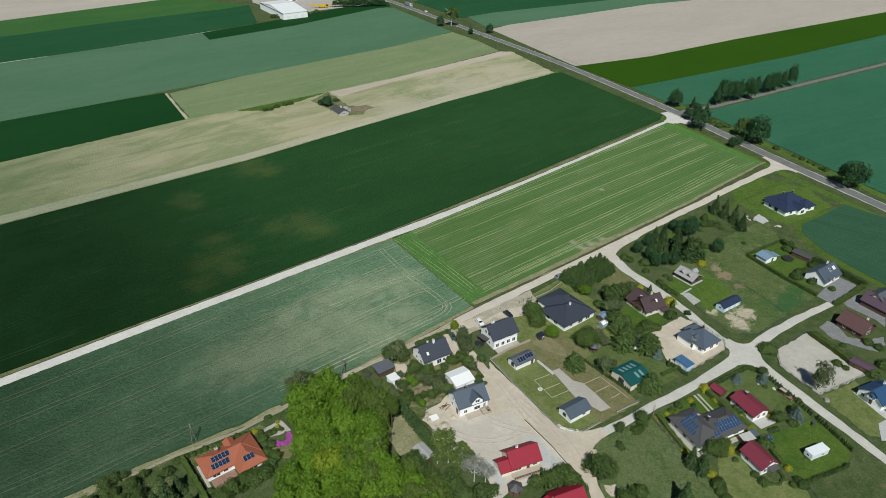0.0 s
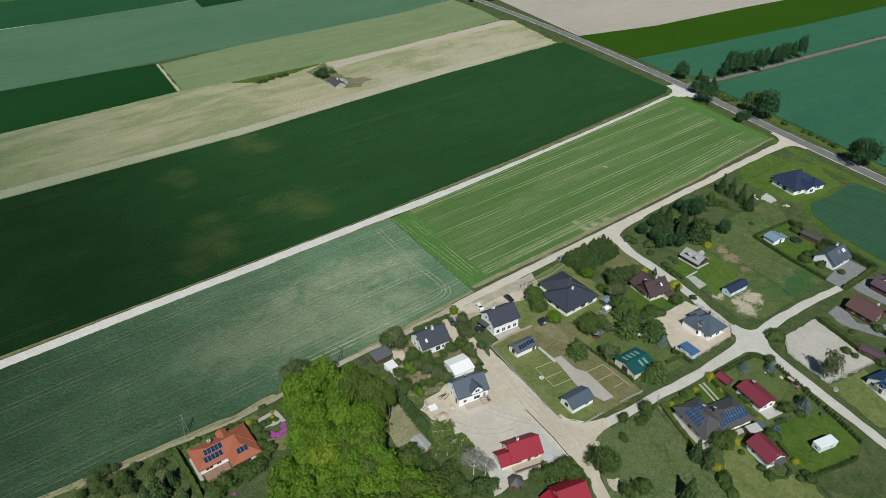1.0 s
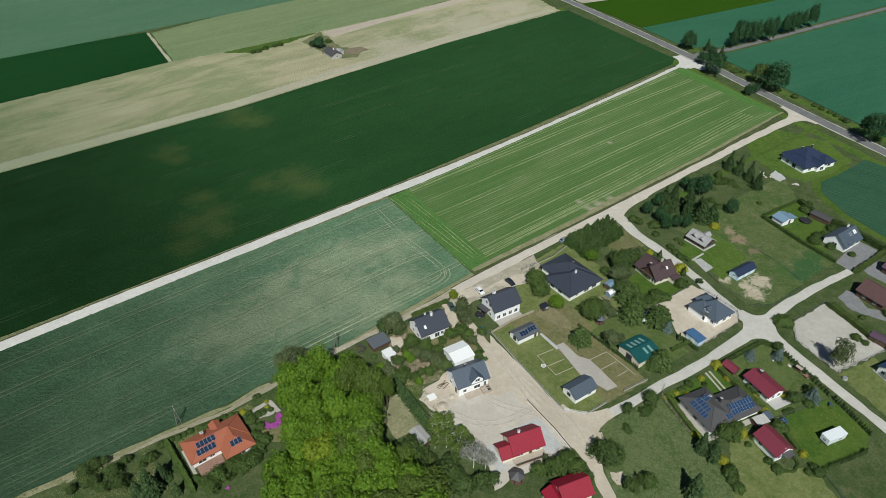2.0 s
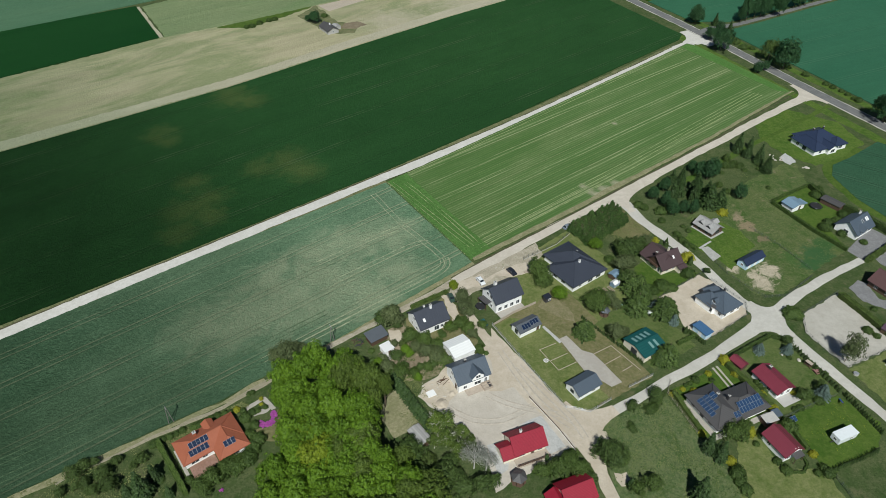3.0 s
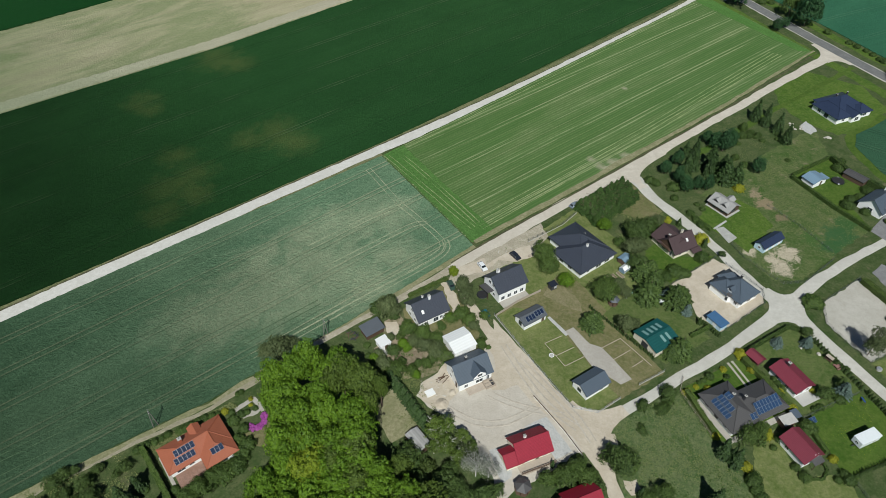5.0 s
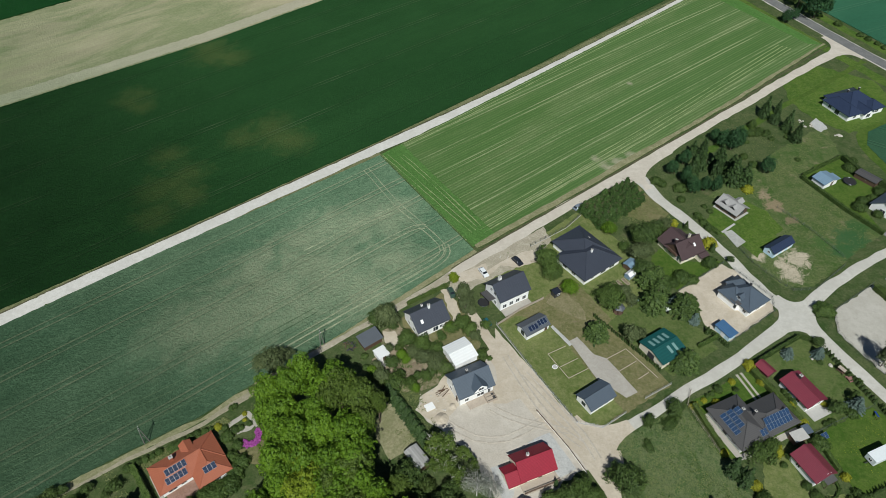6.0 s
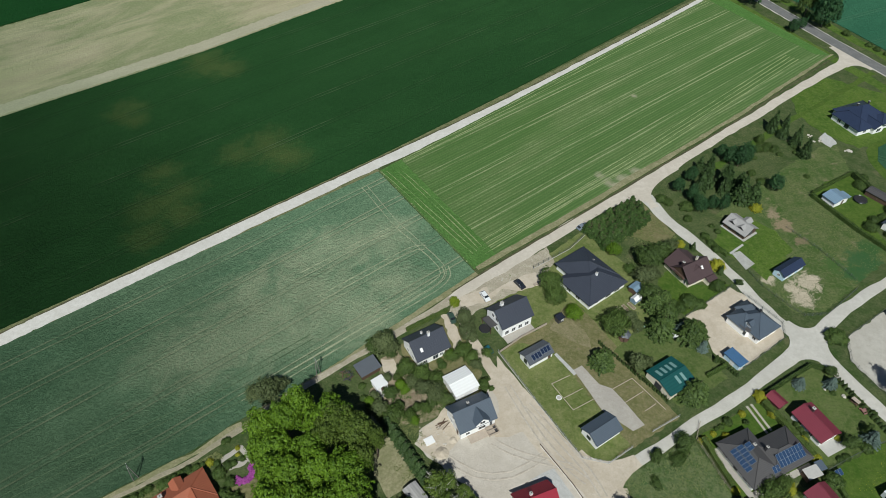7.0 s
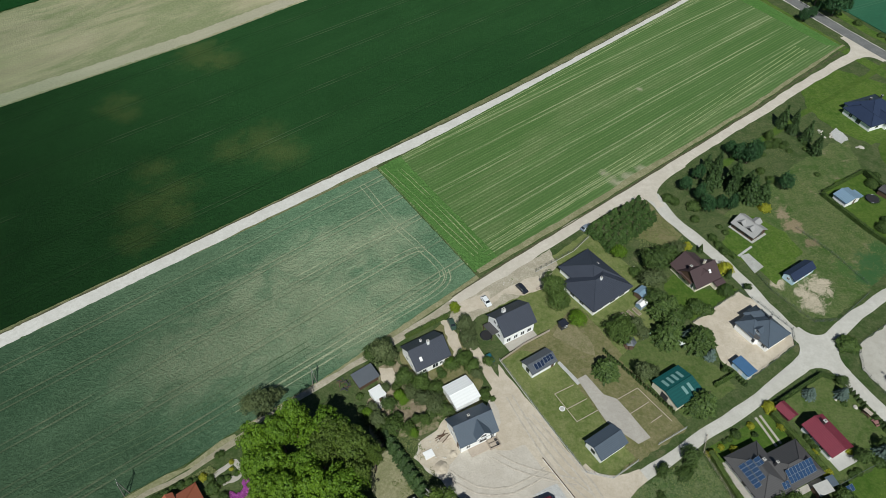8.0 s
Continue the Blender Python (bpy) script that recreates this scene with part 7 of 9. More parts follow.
def stone_bm(r, seed):
    rng = random.Random(seed)
    bm = bmesh.new()
    bmesh.ops.create_icosphere(bm, subdivisions=2, radius=r)
    for v in bm.verts:
        v.co *= 0.8 + 0.4 * noise.noise(v.co * 1.3 / r + Vector((seed, 0, 0)))
        v.co.z *= 0.55
    return bm


def stones(rows, group, label):
    for i, (x, y, r) in enumerate(rows):
        ob = part("stone", stone_bm(r, i), M["stone"], None)
        ob.matrix_basis = pose(x, y, r * 0.25, 0, 0, i * 47)
        tagged(ob, label, "stone", group)


stones([(111.9, 163.6, 0.8), (114.4, 151.0, 0.7), (107.5, 165.9, 0.5), (126.9, 158.2, 0.9)], "garden stones", "pale rounded garden boulder on the grass")
rs = random.Random(9)
stones([(162.5 + rs.uniform(-1.5, 1.5), 276.8 + rs.uniform(-0.8, 0.8), rs.uniform(0.5, 1.0)) for _ in range(6)], "field stones", "pale field boulder on the meadow")
stones([(62.4 + rs.uniform(-1.2, 1.2), 213 + rs.uniform(-1.2, 1.2), rs.uniform(0.25, 0.5)) for _ in range(9)], "pale rubble by the young trees", "pale lump of rubble in the grass")
stones([(22 + rs.uniform(-2.5, 2.5), 207 + rs.uniform(-1.5, 1.5), rs.uniform(0.12, 0.3)) for _ in range(14)], "rubble on the forecourt", "small lump of rubble on sand")
stones([(153 + rs.uniform(-3, 3), 285 + rs.uniform(-2.5, 2.5), rs.uniform(0.3, 0.7)) for _ in range(14)], "rubble on the grass", "piece of pale building rubble")
stones([(-3 + rs.uniform(-3, 5), 152.5 + rs.uniform(-3.5, 3), rs.uniform(0.15, 0.4)) for _ in range(22)], "rubble by the new house", "lump of sand-coloured rubble")
for x, y, r, hh in ((0.6, 146.6, 2.0, 0.9), (3.5, 150.3, 1.2, 0.5)):
    bm = cyl(r, 0.25, -0.02, hh, 22)
    bmesh.ops.subdivide_edges(bm, edges=bm.edges[:], cuts=2, use_grid_fill=True)
    for v in bm.verts:
        v.co += Vector((noise.noise(v.co * 1.1) * 0.3, noise.noise(v.co * 1.1 + Vector((5, 0, 0))) * 0.3, noise.noise(v.co * 0.9) * 0.12 if v.co.z > 0.05 else 0))
    tagged(part("sand_heap", bm, M["sand"], None, m=pose(x, y, 0.03)), "heap of pale building sand on the plot", "heap")


def power_pole(x, y, rot, hh):
    ob = thing("power_pole", x, y, rot, label="A-shaped weathered grey power pole at the field's edge", category="power pole", group="power line poles")
    for s in (-1, 1):
        bm = bmesh.new()
        a, b = Vector((s * 0.7, 0, -0.4)), Vector((s * 0.1, 0, hh))
        bmesh.ops.create_cone(bm, cap_ends=True, segments=8, radius1=0.13, radius2=0.09, depth=(b - a).length, matrix=Matrix.Translation((a + b) / 2) @ (b - a).to_track_quat("Z", "Y").to_matrix().to_4x4())
        part("leg", bm, M["pole_grey"], ob)
    part("brace", box_bm(-0.42, -0.05, hh * 0.45, 0.42, 0.05, hh * 0.45 + 0.1), M["pole_grey"], ob)
    part("crossarm", box_bm(-0.06, -0.9, hh - 0.1, 0.06, 0.9, hh + 0.05), M["fence_metal"], ob)
    for yy in (-0.8, 0, 0.8):
        part("insulator", cyl(0.06, 0.05, hh + 0.05, hh + 0.3, 8), M["frame_white"], ob, m=pose(0, yy, 0))


power_pole(-75.9, 139.6, 35, 7.0)
power_pole(-34.4, 170.6, 35, 7.0)

# timber edging on the long lawn
def edging(a, b):
    d = math.dist(a, b)
    ob = part("garden_edging", box_bm(0, -0.09, -0.05, d, 0.09, 0.16, bevel=0.02), M["wood_pale"], None, m=pose(*a, 0, 0, 0, math.degrees(math.atan2(b[1] - a[1], b[0] - a[0]))))
    tagged(ob, "weathered timber edging laid on the lawn", "edging", "lawn edging")


for a, b in (((31.4, 167.6), (36.3, 159.3)), ((36.3, 159.3), (42.4, 162.7)), ((31.4, 167.6), (37, 170.5)), ((34.2, 163.0), (40, 166.2)), ((48.3, 166), (54.4, 169.5)), ((50.8, 161.6), (56.6, 165.2)), ((55.9, 159.1), (59.3, 161.3)), ((54.4, 169.5), (61.5, 159.5))):
    edging(a, b)
h = thing("fire_bowl", 32.8, 162.9, label="round white stone fire bowl on the lawn", category="fire bowl")
part("bowl", cyl(0.5, 0.8, -0.02, 0.45, 14), M["frame_white"], h)
part("ash", cyl(0.6, 0.6, 0.4, 0.47, 14), M["concrete"], h)

# paved wheel strips and the upper end of the sandy lane
for a, b in (((84.0, 160.6), (86.7, 152.4)), ((85.4, 161.2), (88.1, 153.2))):
    ribbon("wheel_strip", [a, b], 0.7, 0.07, M["paving"], "pale paved wheel strip of a garden drive", 0.05, 41, "driveway")
ribbon("lane", [(17, 168), (14, 174), (10.5, 181), (8, 187), (6.5, 193)], [4, 3, 2.6, 2.6, 4], 0.05, M["sand"], "sandy lane between the garden plots", 0.3, 42)

# ---- plants ----
def cards(P, N, size, rng, flat=0.33, aspect=0.75):
    """Leaf cards as arrays: one folded-free rhombus at each point P, facing about N."""
    k = len(P)
    n = N + rng.normal(0, flat, (k, 3))
    n /= np.linalg.norm(n, axis=1, keepdims=True) + 1e-9
    a = np.cross(n, rng.normal(0, 1, (k, 3)))
    a /= np.linalg.norm(a, axis=1, keepdims=True) + 1e-9
    b = np.cross(n, a)
    s = size * rng.uniform(0.6, 1.3, (k, 1))
    a, b = a * s, b * s * aspect
    return np.stack([P - a, P - b, P + a, P + b], 1).reshape(-1, 3)


def card_mesh(name, verts, material):
    k = len(verts) // 4
    me = bpy.data.meshes.new(name)
    me.vertices.add(4 * k)
    me.vertices.foreach_set("co", verts.astype(np.float32).ravel())
    me.loops.add(4 * k)
    me.loops.foreach_set("vertex_index", np.arange(4 * k, dtype=np.int32))
    me.polygons.add(k)
    me.polygons.foreach_set("loop_start", np.arange(0, 4 * k, 4, dtype=np.int32))
    me.polygons.foreach_set("loop_total", np.full(k, 4, dtype=np.int32))
    me.update(calc_edges=True)
    me.materials.append(material)
    return me


def sphere_points(k, rng):
    v = rng.normal(0, 1, (k, 3))
    return v / np.linalg.norm(v, axis=1, keepdims=True)


def crown_mesh(name, r, h, base, lumps, tufts, leaves, size, material, seed, loose=0.16):
    """A broad-leaved crown: lumps on an egg-shaped shell, tufts on each lump, leaf cards in each tuft."""
    rng = np.random.default_rng(seed)
    c = np.array([0, 0, (h + base) / 2])
    half = np.array([r, r, (h - base) / 2])
    d = sphere_points(lumps, rng)
    d[:, 2] = np.where(d[:, 2] < -0.45, -d[:, 2], d[:, 2])
    L = c + d * half * rng.uniform(0.4, 0.78, (lumps, 1))
    lr = rng.uniform(0.24, 0.42, lumps)
    out = []
    for i in range(lumps):
        e = sphere_points(tufts, rng)
        e[:, 2] = np.where(e[:, 2] < -0.5, -e[:, 2], e[:, 2])
        T = L[i] + e * half * lr[i]
        for j in range(tufts):
            p = sphere_points(leaves, rng) * rng.uniform(0.2, 1, (leaves, 1)) ** 0.5
            p[:, 2] *= 0.6
            q = T[j] + p * r * loose
            nn = 0.55 * e[j] + 0.55 * p + np.array([0, 0, 0.3])
            out.append(cards(q, nn, size, rng))
    return card_mesh(name, np.concatenate(out), material)


def spray_crown(name, r, h, base, sprays, per, length, size, material, seed, lumpy=0.2, rag=0.05, boughs=26):
    """A broad crown of leafy lobes, longer than wide and drooping outwards, over an uneven egg-shaped shell, with deep gaps between boughs."""
    rng = np.random.default_rng(seed)
    c = np.array([0, 0, (h + base) / 2])
    half = np.array([r, r, (h - base) / 2])
    k = np.arange(sprays) + 0.5
    z = 1 - 1.35 * k / sprays
    a = k * 2.39996 + rng.normal(0, 0.25, sprays)
    d = np.stack([np.cos(a) * np.sqrt(1 - z * z), np.sin(a) * np.sqrt(1 - z * z), z], 1) + rng.normal(0, 0.03, (sprays, 3))
    d /= np.linalg.norm(d, axis=1, keepdims=True)
    bough = sphere_points(boughs, rng)
    lift = rng.uniform(-1, 1, boughs)
    near = np.argmax(d @ bough.T, 1)
    gap = np.sort(d @ bough.T, 1)
    edge = np.clip((gap[:, -1] - gap[:, -2]) / 0.12, 0, 1)
    rad = 0.86 + lumpy * 0.5 * lift[near] + lumpy * 0.7 * (edge - 1) + rng.normal(0, rag, sprays)
    rad = np.where(rng.uniform(0, 1, sprays) < 0.2, rad * 0.76, rad)
    P0 = c + d * half * rad[:, None]
    side = np.cross(d, rng.normal(0, 1, (sprays, 3)))
    side /= np.linalg.norm(side, axis=1, keepdims=True) + 1e-9
    way = 0.5 * d + np.array([0, 0, -0.4]) + 0.7 * side
    way /= np.linalg.norm(way, axis=1, keepdims=True)
    ln = length * rng.uniform(0.6, 1.3, (sprays, 1))
    out = []
    for j in range(per):
        e = sphere_points(sprays, rng)
        e = np.where(np.sum(e * d, 1, keepdims=True) < -0.2, -e, e)
        along = np.sum(e * way, 1, keepdims=True)
        q = P0 + (e * 0.42 + way * along * 0.6) * ln
        out.append(cards(q, e * 0.9 + d * 0.25 + np.array([0, 0, 0.2]), size, rng, 0.25, 0.7))
    return card_mesh(name, np.concatenate(out), material)


def trunk_bm(h, r0, crown_r, limbs, seed):
    rng = random.Random(seed)
    bm = bmesh.new()

    def stick(a, b, ra, rb, seg=7):
        a, b = Vector(a), Vector(b)
        bmesh.ops.create_cone(bm, cap_ends=True, segments=seg, radius1=ra, radius2=rb, depth=(b - a).length, matrix=Matrix.Translation((a + b) / 2) @ (b - a).to_track_quat("Z", "Y").to_matrix().to_4x4())

    stick((0, 0, -0.3), (0, 0, h * 0.45), r0, r0 * 0.7)
    stick((0, 0, h * 0.44), (0.1, 0.05, h * 0.85), r0 * 0.7, r0 * 0.2)
    for k in range(limbs):
        a = k * 2.4 + rng.uniform(-0.4, 0.4)
        z = h * rng.uniform(0.3, 0.65)
        e = (math.cos(a) * crown_r * 0.7, math.sin(a) * crown_r * 0.7, min(h * 0.95, z + h * rng.uniform(0.12, 0.3)))
        stick((0, 0, z), e, r0 * 0.4, r0 * 0.1, 5)
        for s in range(2):
            t = rng.uniform(0.4, 0.8)
            b = (e[0] * t, e[1] * t, z + (e[2] - z) * t)
            stick(b, (b[0] + rng.uniform(-1, 1) * crown_r * 0.35, b[1] + rng.uniform(-1, 1) * crown_r * 0.35, b[2] + crown_r * 0.3), r0 * 0.16, r0 * 0.05, 4)
    return bm


def conifer_mesh(name, r, h, material, seed, levels=16, size=0.42, droop=0.28, full=1.0):
    """Whorls of drooping boughs from the ground to the tip, each bough a row of needle sprays."""
    rng = np.random.default_rng(seed)
    P, N = [], []
    for i in range(levels):
        z = h * (0.05 + 0.93 * i / levels)
        reach = r * (1 - (i / levels) ** (1.15 * full)) * rng.uniform(0.85, 1.1) + 0.12
        nb = max(4, int(11 * reach / r) + 3)
        for k in range(nb):
            a = 2 * math.pi * (k + rng.uniform(-0.35, 0.35)) / nb + i * 1.3
            ln = reach * rng.uniform(0.72, 1.12)
            steps = max(2, int(ln / (size * 0.55)))
            for s in range(steps):
                t = (s + rng.uniform(0.4, 1.0)) / steps
                for w in (-1, 0, 1):
                    off = w * size * 0.45 * (1.1 - t)
                    x, y = math.cos(a) * ln * t - math.sin(a) * off, math.sin(a) * ln * t + math.cos(a) * off
                    P.append((x, y, z - droop * ln * t * t + rng.uniform(-0.08, 0.12)))
                    N.append((math.cos(a) * 0.35, math.sin(a) * 0.35, 1))
    return card_mesh(name, cards(np.array(P), np.array(N), size, rng, 0.3, 0.55), material)


def thuja_mesh(name, r, h, material, seed, n=520, size=0.2, tip=0.75):
    """A slim evergreen: upright sprays over a tapering body."""
    rng = np.random.default_rng(seed)
    z = rng.uniform(0, 1, n) ** 1.15
    a = rng.uniform(0, 2 * math.pi, n)
    rr = r * (1 - z ** (1 / tip)) * rng.uniform(0.7, 1.05, n) + 0.03
    P = np.stack([np.cos(a) * rr, np.sin(a) * rr, z * h], 1)
    N = np.stack([np.cos(a), np.sin(a), np.full(n, 0.45)], 1)
    return card_mesh(name, cards(P, N, size, rng, 0.35, 0.6), material)


KINDS = {}


def kind(key, label, category, r, h, crowns, trunk=None, bark="bark", name="tree", group=""):
    KINDS[key] = dict(label=label, category=category, r=r, h=h, crowns=crowns, trunk=trunk, bark=bark, name=name, group=group)


def trunk_mesh(bm, material):
    me = bpy.data.meshes.new("trunk")
    bm.to_mesh(me)
    bm.free()
    me.materials.append(material)
    return me


def broad(leaf, r, h, base, lumps, tufts, leaves, size, seed, n=2, loose=0.16):
    return [crown_mesh("crown", r, h, base, lumps, tufts, leaves, size, M[leaf], seed + i, loose) for i in range(n)]


kind("oak", "big broad-leaved tree with fresh bright green crown", "tree", 6.0, 16.5, [spray_crown("crown", 6.0, 16.5, 4.5, 430, 26, 1.25, 0.26, M["leaf_oak"], 10 + i, 0.4, 0.07, 40) for i in range(3)], trunk_mesh(trunk_bm(14, 0.45, 5.5, 6, 1), M["bark"]), group="wood of tall broad-leaved trees")
kind("oakd", "big broad-leaved tree with dull olive green crown", "tree", 6.0, 16.5, [spray_crown("crown", 6.0, 16.5, 4.5, 430, 26, 1.2, 0.25, M["leaf_dull"], 20 + i, 0.4, 0.07, 40) for i in range(2)], KINDS["oak"]["trunk"], group="wood of tall broad-leaved trees")
kind("maple", "big broad-leaved tree with yellow-green spring crown", "tree", 6.0, 16.5, [spray_crown("crown", 6.0, 16.5, 4.5, 430, 26, 1.25, 0.26, M["leaf_maple"], 30, 0.4, 0.07, 40)], KINDS["oak"]["trunk"], group="wood of tall broad-leaved trees")
small_trunk = trunk_mesh(trunk_bm(6, 0.16, 2.6, 5, 2), M["bark"])
kind("grey", "loose grey-green garden tree with thin leaves", "tree", 3.0, 6.5, [spray_crown("crown", 3, 6.5, 0.8, 270, 24, 0.95, 0.17, M["leaf_grey"], 40 + i, 0.62, 0.12, 14) for i in range(3)], small_trunk)
kind("green", "bushy green garden tree", "tree", 3.0, 6.0, [spray_crown("crown", 3, 6, 0.5, 270, 24, 0.95, 0.17, M["leaf_green"], 50 + i, 0.62, 0.12, 14) for i in range(2)], small_trunk)
kind("greend", "dense dark green tree with rounded crown", "tree", 3.0, 6.0, [spray_crown("crown", 3, 6, 0.2, 270, 24, 0.95, 0.17, M["leaf_dark"], 60 + i, 0.62, 0.12, 14) for i in range(3)], small_trunk)
kind("col", "tall narrow dark green roadside tree", "tree", 3.0, 9.0, [spray_crown("crown", 3, 9, -0.6, 270, 24, 0.95, 0.17, M["leaf_far"], 65 + i, 0.34, 0.08, 18) for i in range(2)], small_trunk, group="row of roadside trees")
kind("far", "big dark green roadside tree with dense rounded crown", "tree", 5.0, 10.0, [spray_crown("crown", 5, 10, -0.4, 350, 24, 1.23, 0.209, M["leaf_far"], 160 + i, 0.4, 0.08, 30) for i in range(2)], small_trunk)
kind("bright", "bright fresh green garden tree", "tree", 3.0, 6.0, [spray_crown("crown", 3, 6, 0.5, 460, 10, 1, 0.16, M["leaf_oak"], 70 + i, 0.34, 0.08, 18) for i in range(2)], small_trunk)
kind("maple_small", "upright yellow-green shrub at the path's edge", "bush", 3.0, 6.0, [spray_crown("crown", 3, 6, -0.2, 240, 20, 0.95, 0.2, M["leaf_maple"], 76, 0.34, 0.08, 18)], None, name="shrub")
kind("poplar", "tall loose tree with grey-green crown on a sandy plot", "tree", 3.4, 9.0, [spray_crown("crown", 3.4, 9, -0.8, 286, 24, 1.01, 0.179, M["leaf_grey"], 75 + i, 0.62, 0.12, 14) for i in range(1)], small_trunk)
kind("sapling", "slim upright young green tree in a dense belt", "tree", 1.6, 6.0, [conifer_mesh("crown", 1.6, 6.0, M["leaf_sapling"], 140 + i, 15, 0.3, 0.08, 1.3) for i in range(3)], small_trunk, group="belt of young trees")
birch_trunk = trunk_mesh(trunk_bm(8.2, 0.14, 3.6, 20, 5), M["bark_white"])
kind("birch", "half-bare birch with white limbs and thin leaves", "tree", 3.2, 8.0, broad("leaf_dull", 3.2, 8.0, 0.8, 20, 12, 11, 0.19, 80, 2, 0.16), birch_trunk, "bark_white", group="birches beside the building plot")
kind("bare", "pale silvery birch with fine white twigs", "tree", 3.2, 8.0, broad("leaf_silver", 3.2, 8.2, 1.2, 20, 10, 7, 0.13, 85, 1, 0.2), birch_trunk, "bark_white", group="birches beside the building plot")
con_trunk = trunk_mesh(trunk_bm(8, 0.14, 0.2, 0, 3), M["bark"])
kind("spruce", "dark green spruce with drooping boughs", "tree", 2.6, 7.6, [conifer_mesh("crown", 2.6, 7.6, M["leaf_spruce"], 90 + i) for i in range(3)], con_trunk, group="spruces of the young plantation")
kind("pine", "dark conifer in a dense row", "tree", 2.6, 6.0, [conifer_mesh("crown", 2.6, 6.0, M["leaf_spruce"], 95 + i, 13, 0.4, 0.2, 1.6) for i in range(2)], con_trunk, group="dense conifer row")
kind("bigpine", "large dark bushy conifer in a garden", "tree", 3.0, 6.0, [conifer_mesh("crown", 3.0, 6.0, M["leaf_dark"], 97 + i, 16, 0.4, 0.12, 2.6) for i in range(2)], con_trunk)
kind("blue", "blue-grey ornamental spruce on a lawn", "tree", 2.4, 5.2, [conifer_mesh("crown", 2.4, 5.2, M["leaf_blue"], 100 + i, 13, 0.34, 0.2, 1.4) for i in range(2)], con_trunk)
kind("thuja", "slim pointed dark evergreen", "evergreen", 0.8, 3.4, [thuja_mesh("crown", 0.8, 3.4, M["leaf_thuja"], 105 + i) for i in range(2)], None, name="thuja")
kind("bush", "small green garden bush", "bush", 1.4, 1.9, [spray_crown("crown", 1.4, 1.9, -0.1, 150, 24, 0.65, 0.125, M["leaf_hedge"], 110 + i, 0.3, 0.1, 10) for i in range(2)], None, name="bush")
kind("bushd", "dense dark green spreading shrub", "bush", 3.0, 4.0, [spray_crown("crown", 3, 4, -0.1, 270, 24, 0.95, 0.17, M["leaf_dark"], 115 + i, 0.62, 0.12, 14) for i in range(2)], None, name="shrub")
kind("olive", "olive green spreading shrub", "bush", 2.5, 3.6, [spray_crown("crown", 2.5, 3.6, -0.1, 250, 24, 0.87, 0.158, M["leaf_olive"], 118 + i, 0.62, 0.12, 14) for i in range(1)], None, name="shrub")
kind("ball", "clipped round dark evergreen bush", "bush", 1.2, 2.2, broad("leaf_thuja", 1.2, 2.2, -0.1, 18, 8, 14, 0.13, 120, 1, 0.16), None, name="clipped_bush")
kind("yellow", "golden yellow ornamental shrub", "bush", 1.4, 1.9, [spray_crown("crown", 1.4, 1.9, -0.1, 150, 24, 0.65, 0.125, M["leaf_yellow"], 125 + i, 0.3, 0.1, 10) for i in range(1)], None, name="shrub")
kind("pink", "low magenta flowering cushion", "flowers", 0.9, 0.7, broad("leaf_pink", 0.9, 0.7, -0.1, 9, 8, 14, 0.11, 130, 1, 0.2), None, name="flower_cushion", group="magenta flower bed")
plant_rng = random.Random(77)


def plant(key, rows, group="", label=""):
    """Sets plants of one kind: x, y, crown radius, height."""
    k = KINDS[key]
    for x, y, r, h in rows:
        ob = thing(k["name"], x, y, 0, label=label or k["label"], category=k["category"], group=group or k["group"])
        s, sh = r / k["r"], h / k["h"]
        if key == "blue":
            s *= 0.72
            sh *= 0.75
        if key == "spruce":
            s *= 0.66
            sh *= 0.85
        spin = plant_rng.uniform(0, 360)
        spread = (0.72, 1.12) if key in ("grey", "green", "greend", "olive", "bright", "bushd") else (0.92, 1.08)
        if key in ("oak", "oakd", "maple"):
            s *= 1.1
            sh *= plant_rng.uniform(0.86, 1.06)
        ob.matrix_basis = pose(x, y, 0 if k["trunk"] else -0.2 * h - 0.04, 0, 0, spin) @ Matrix.Diagonal((s * plant_rng.uniform(*spread), s * plant_rng.uniform(*spread), sh, 1))
        share("crown", plant_rng.choice(k["crowns"]), ob, Matrix())
        if k["trunk"]:
            share("trunk", k["trunk"], ob, Matrix())


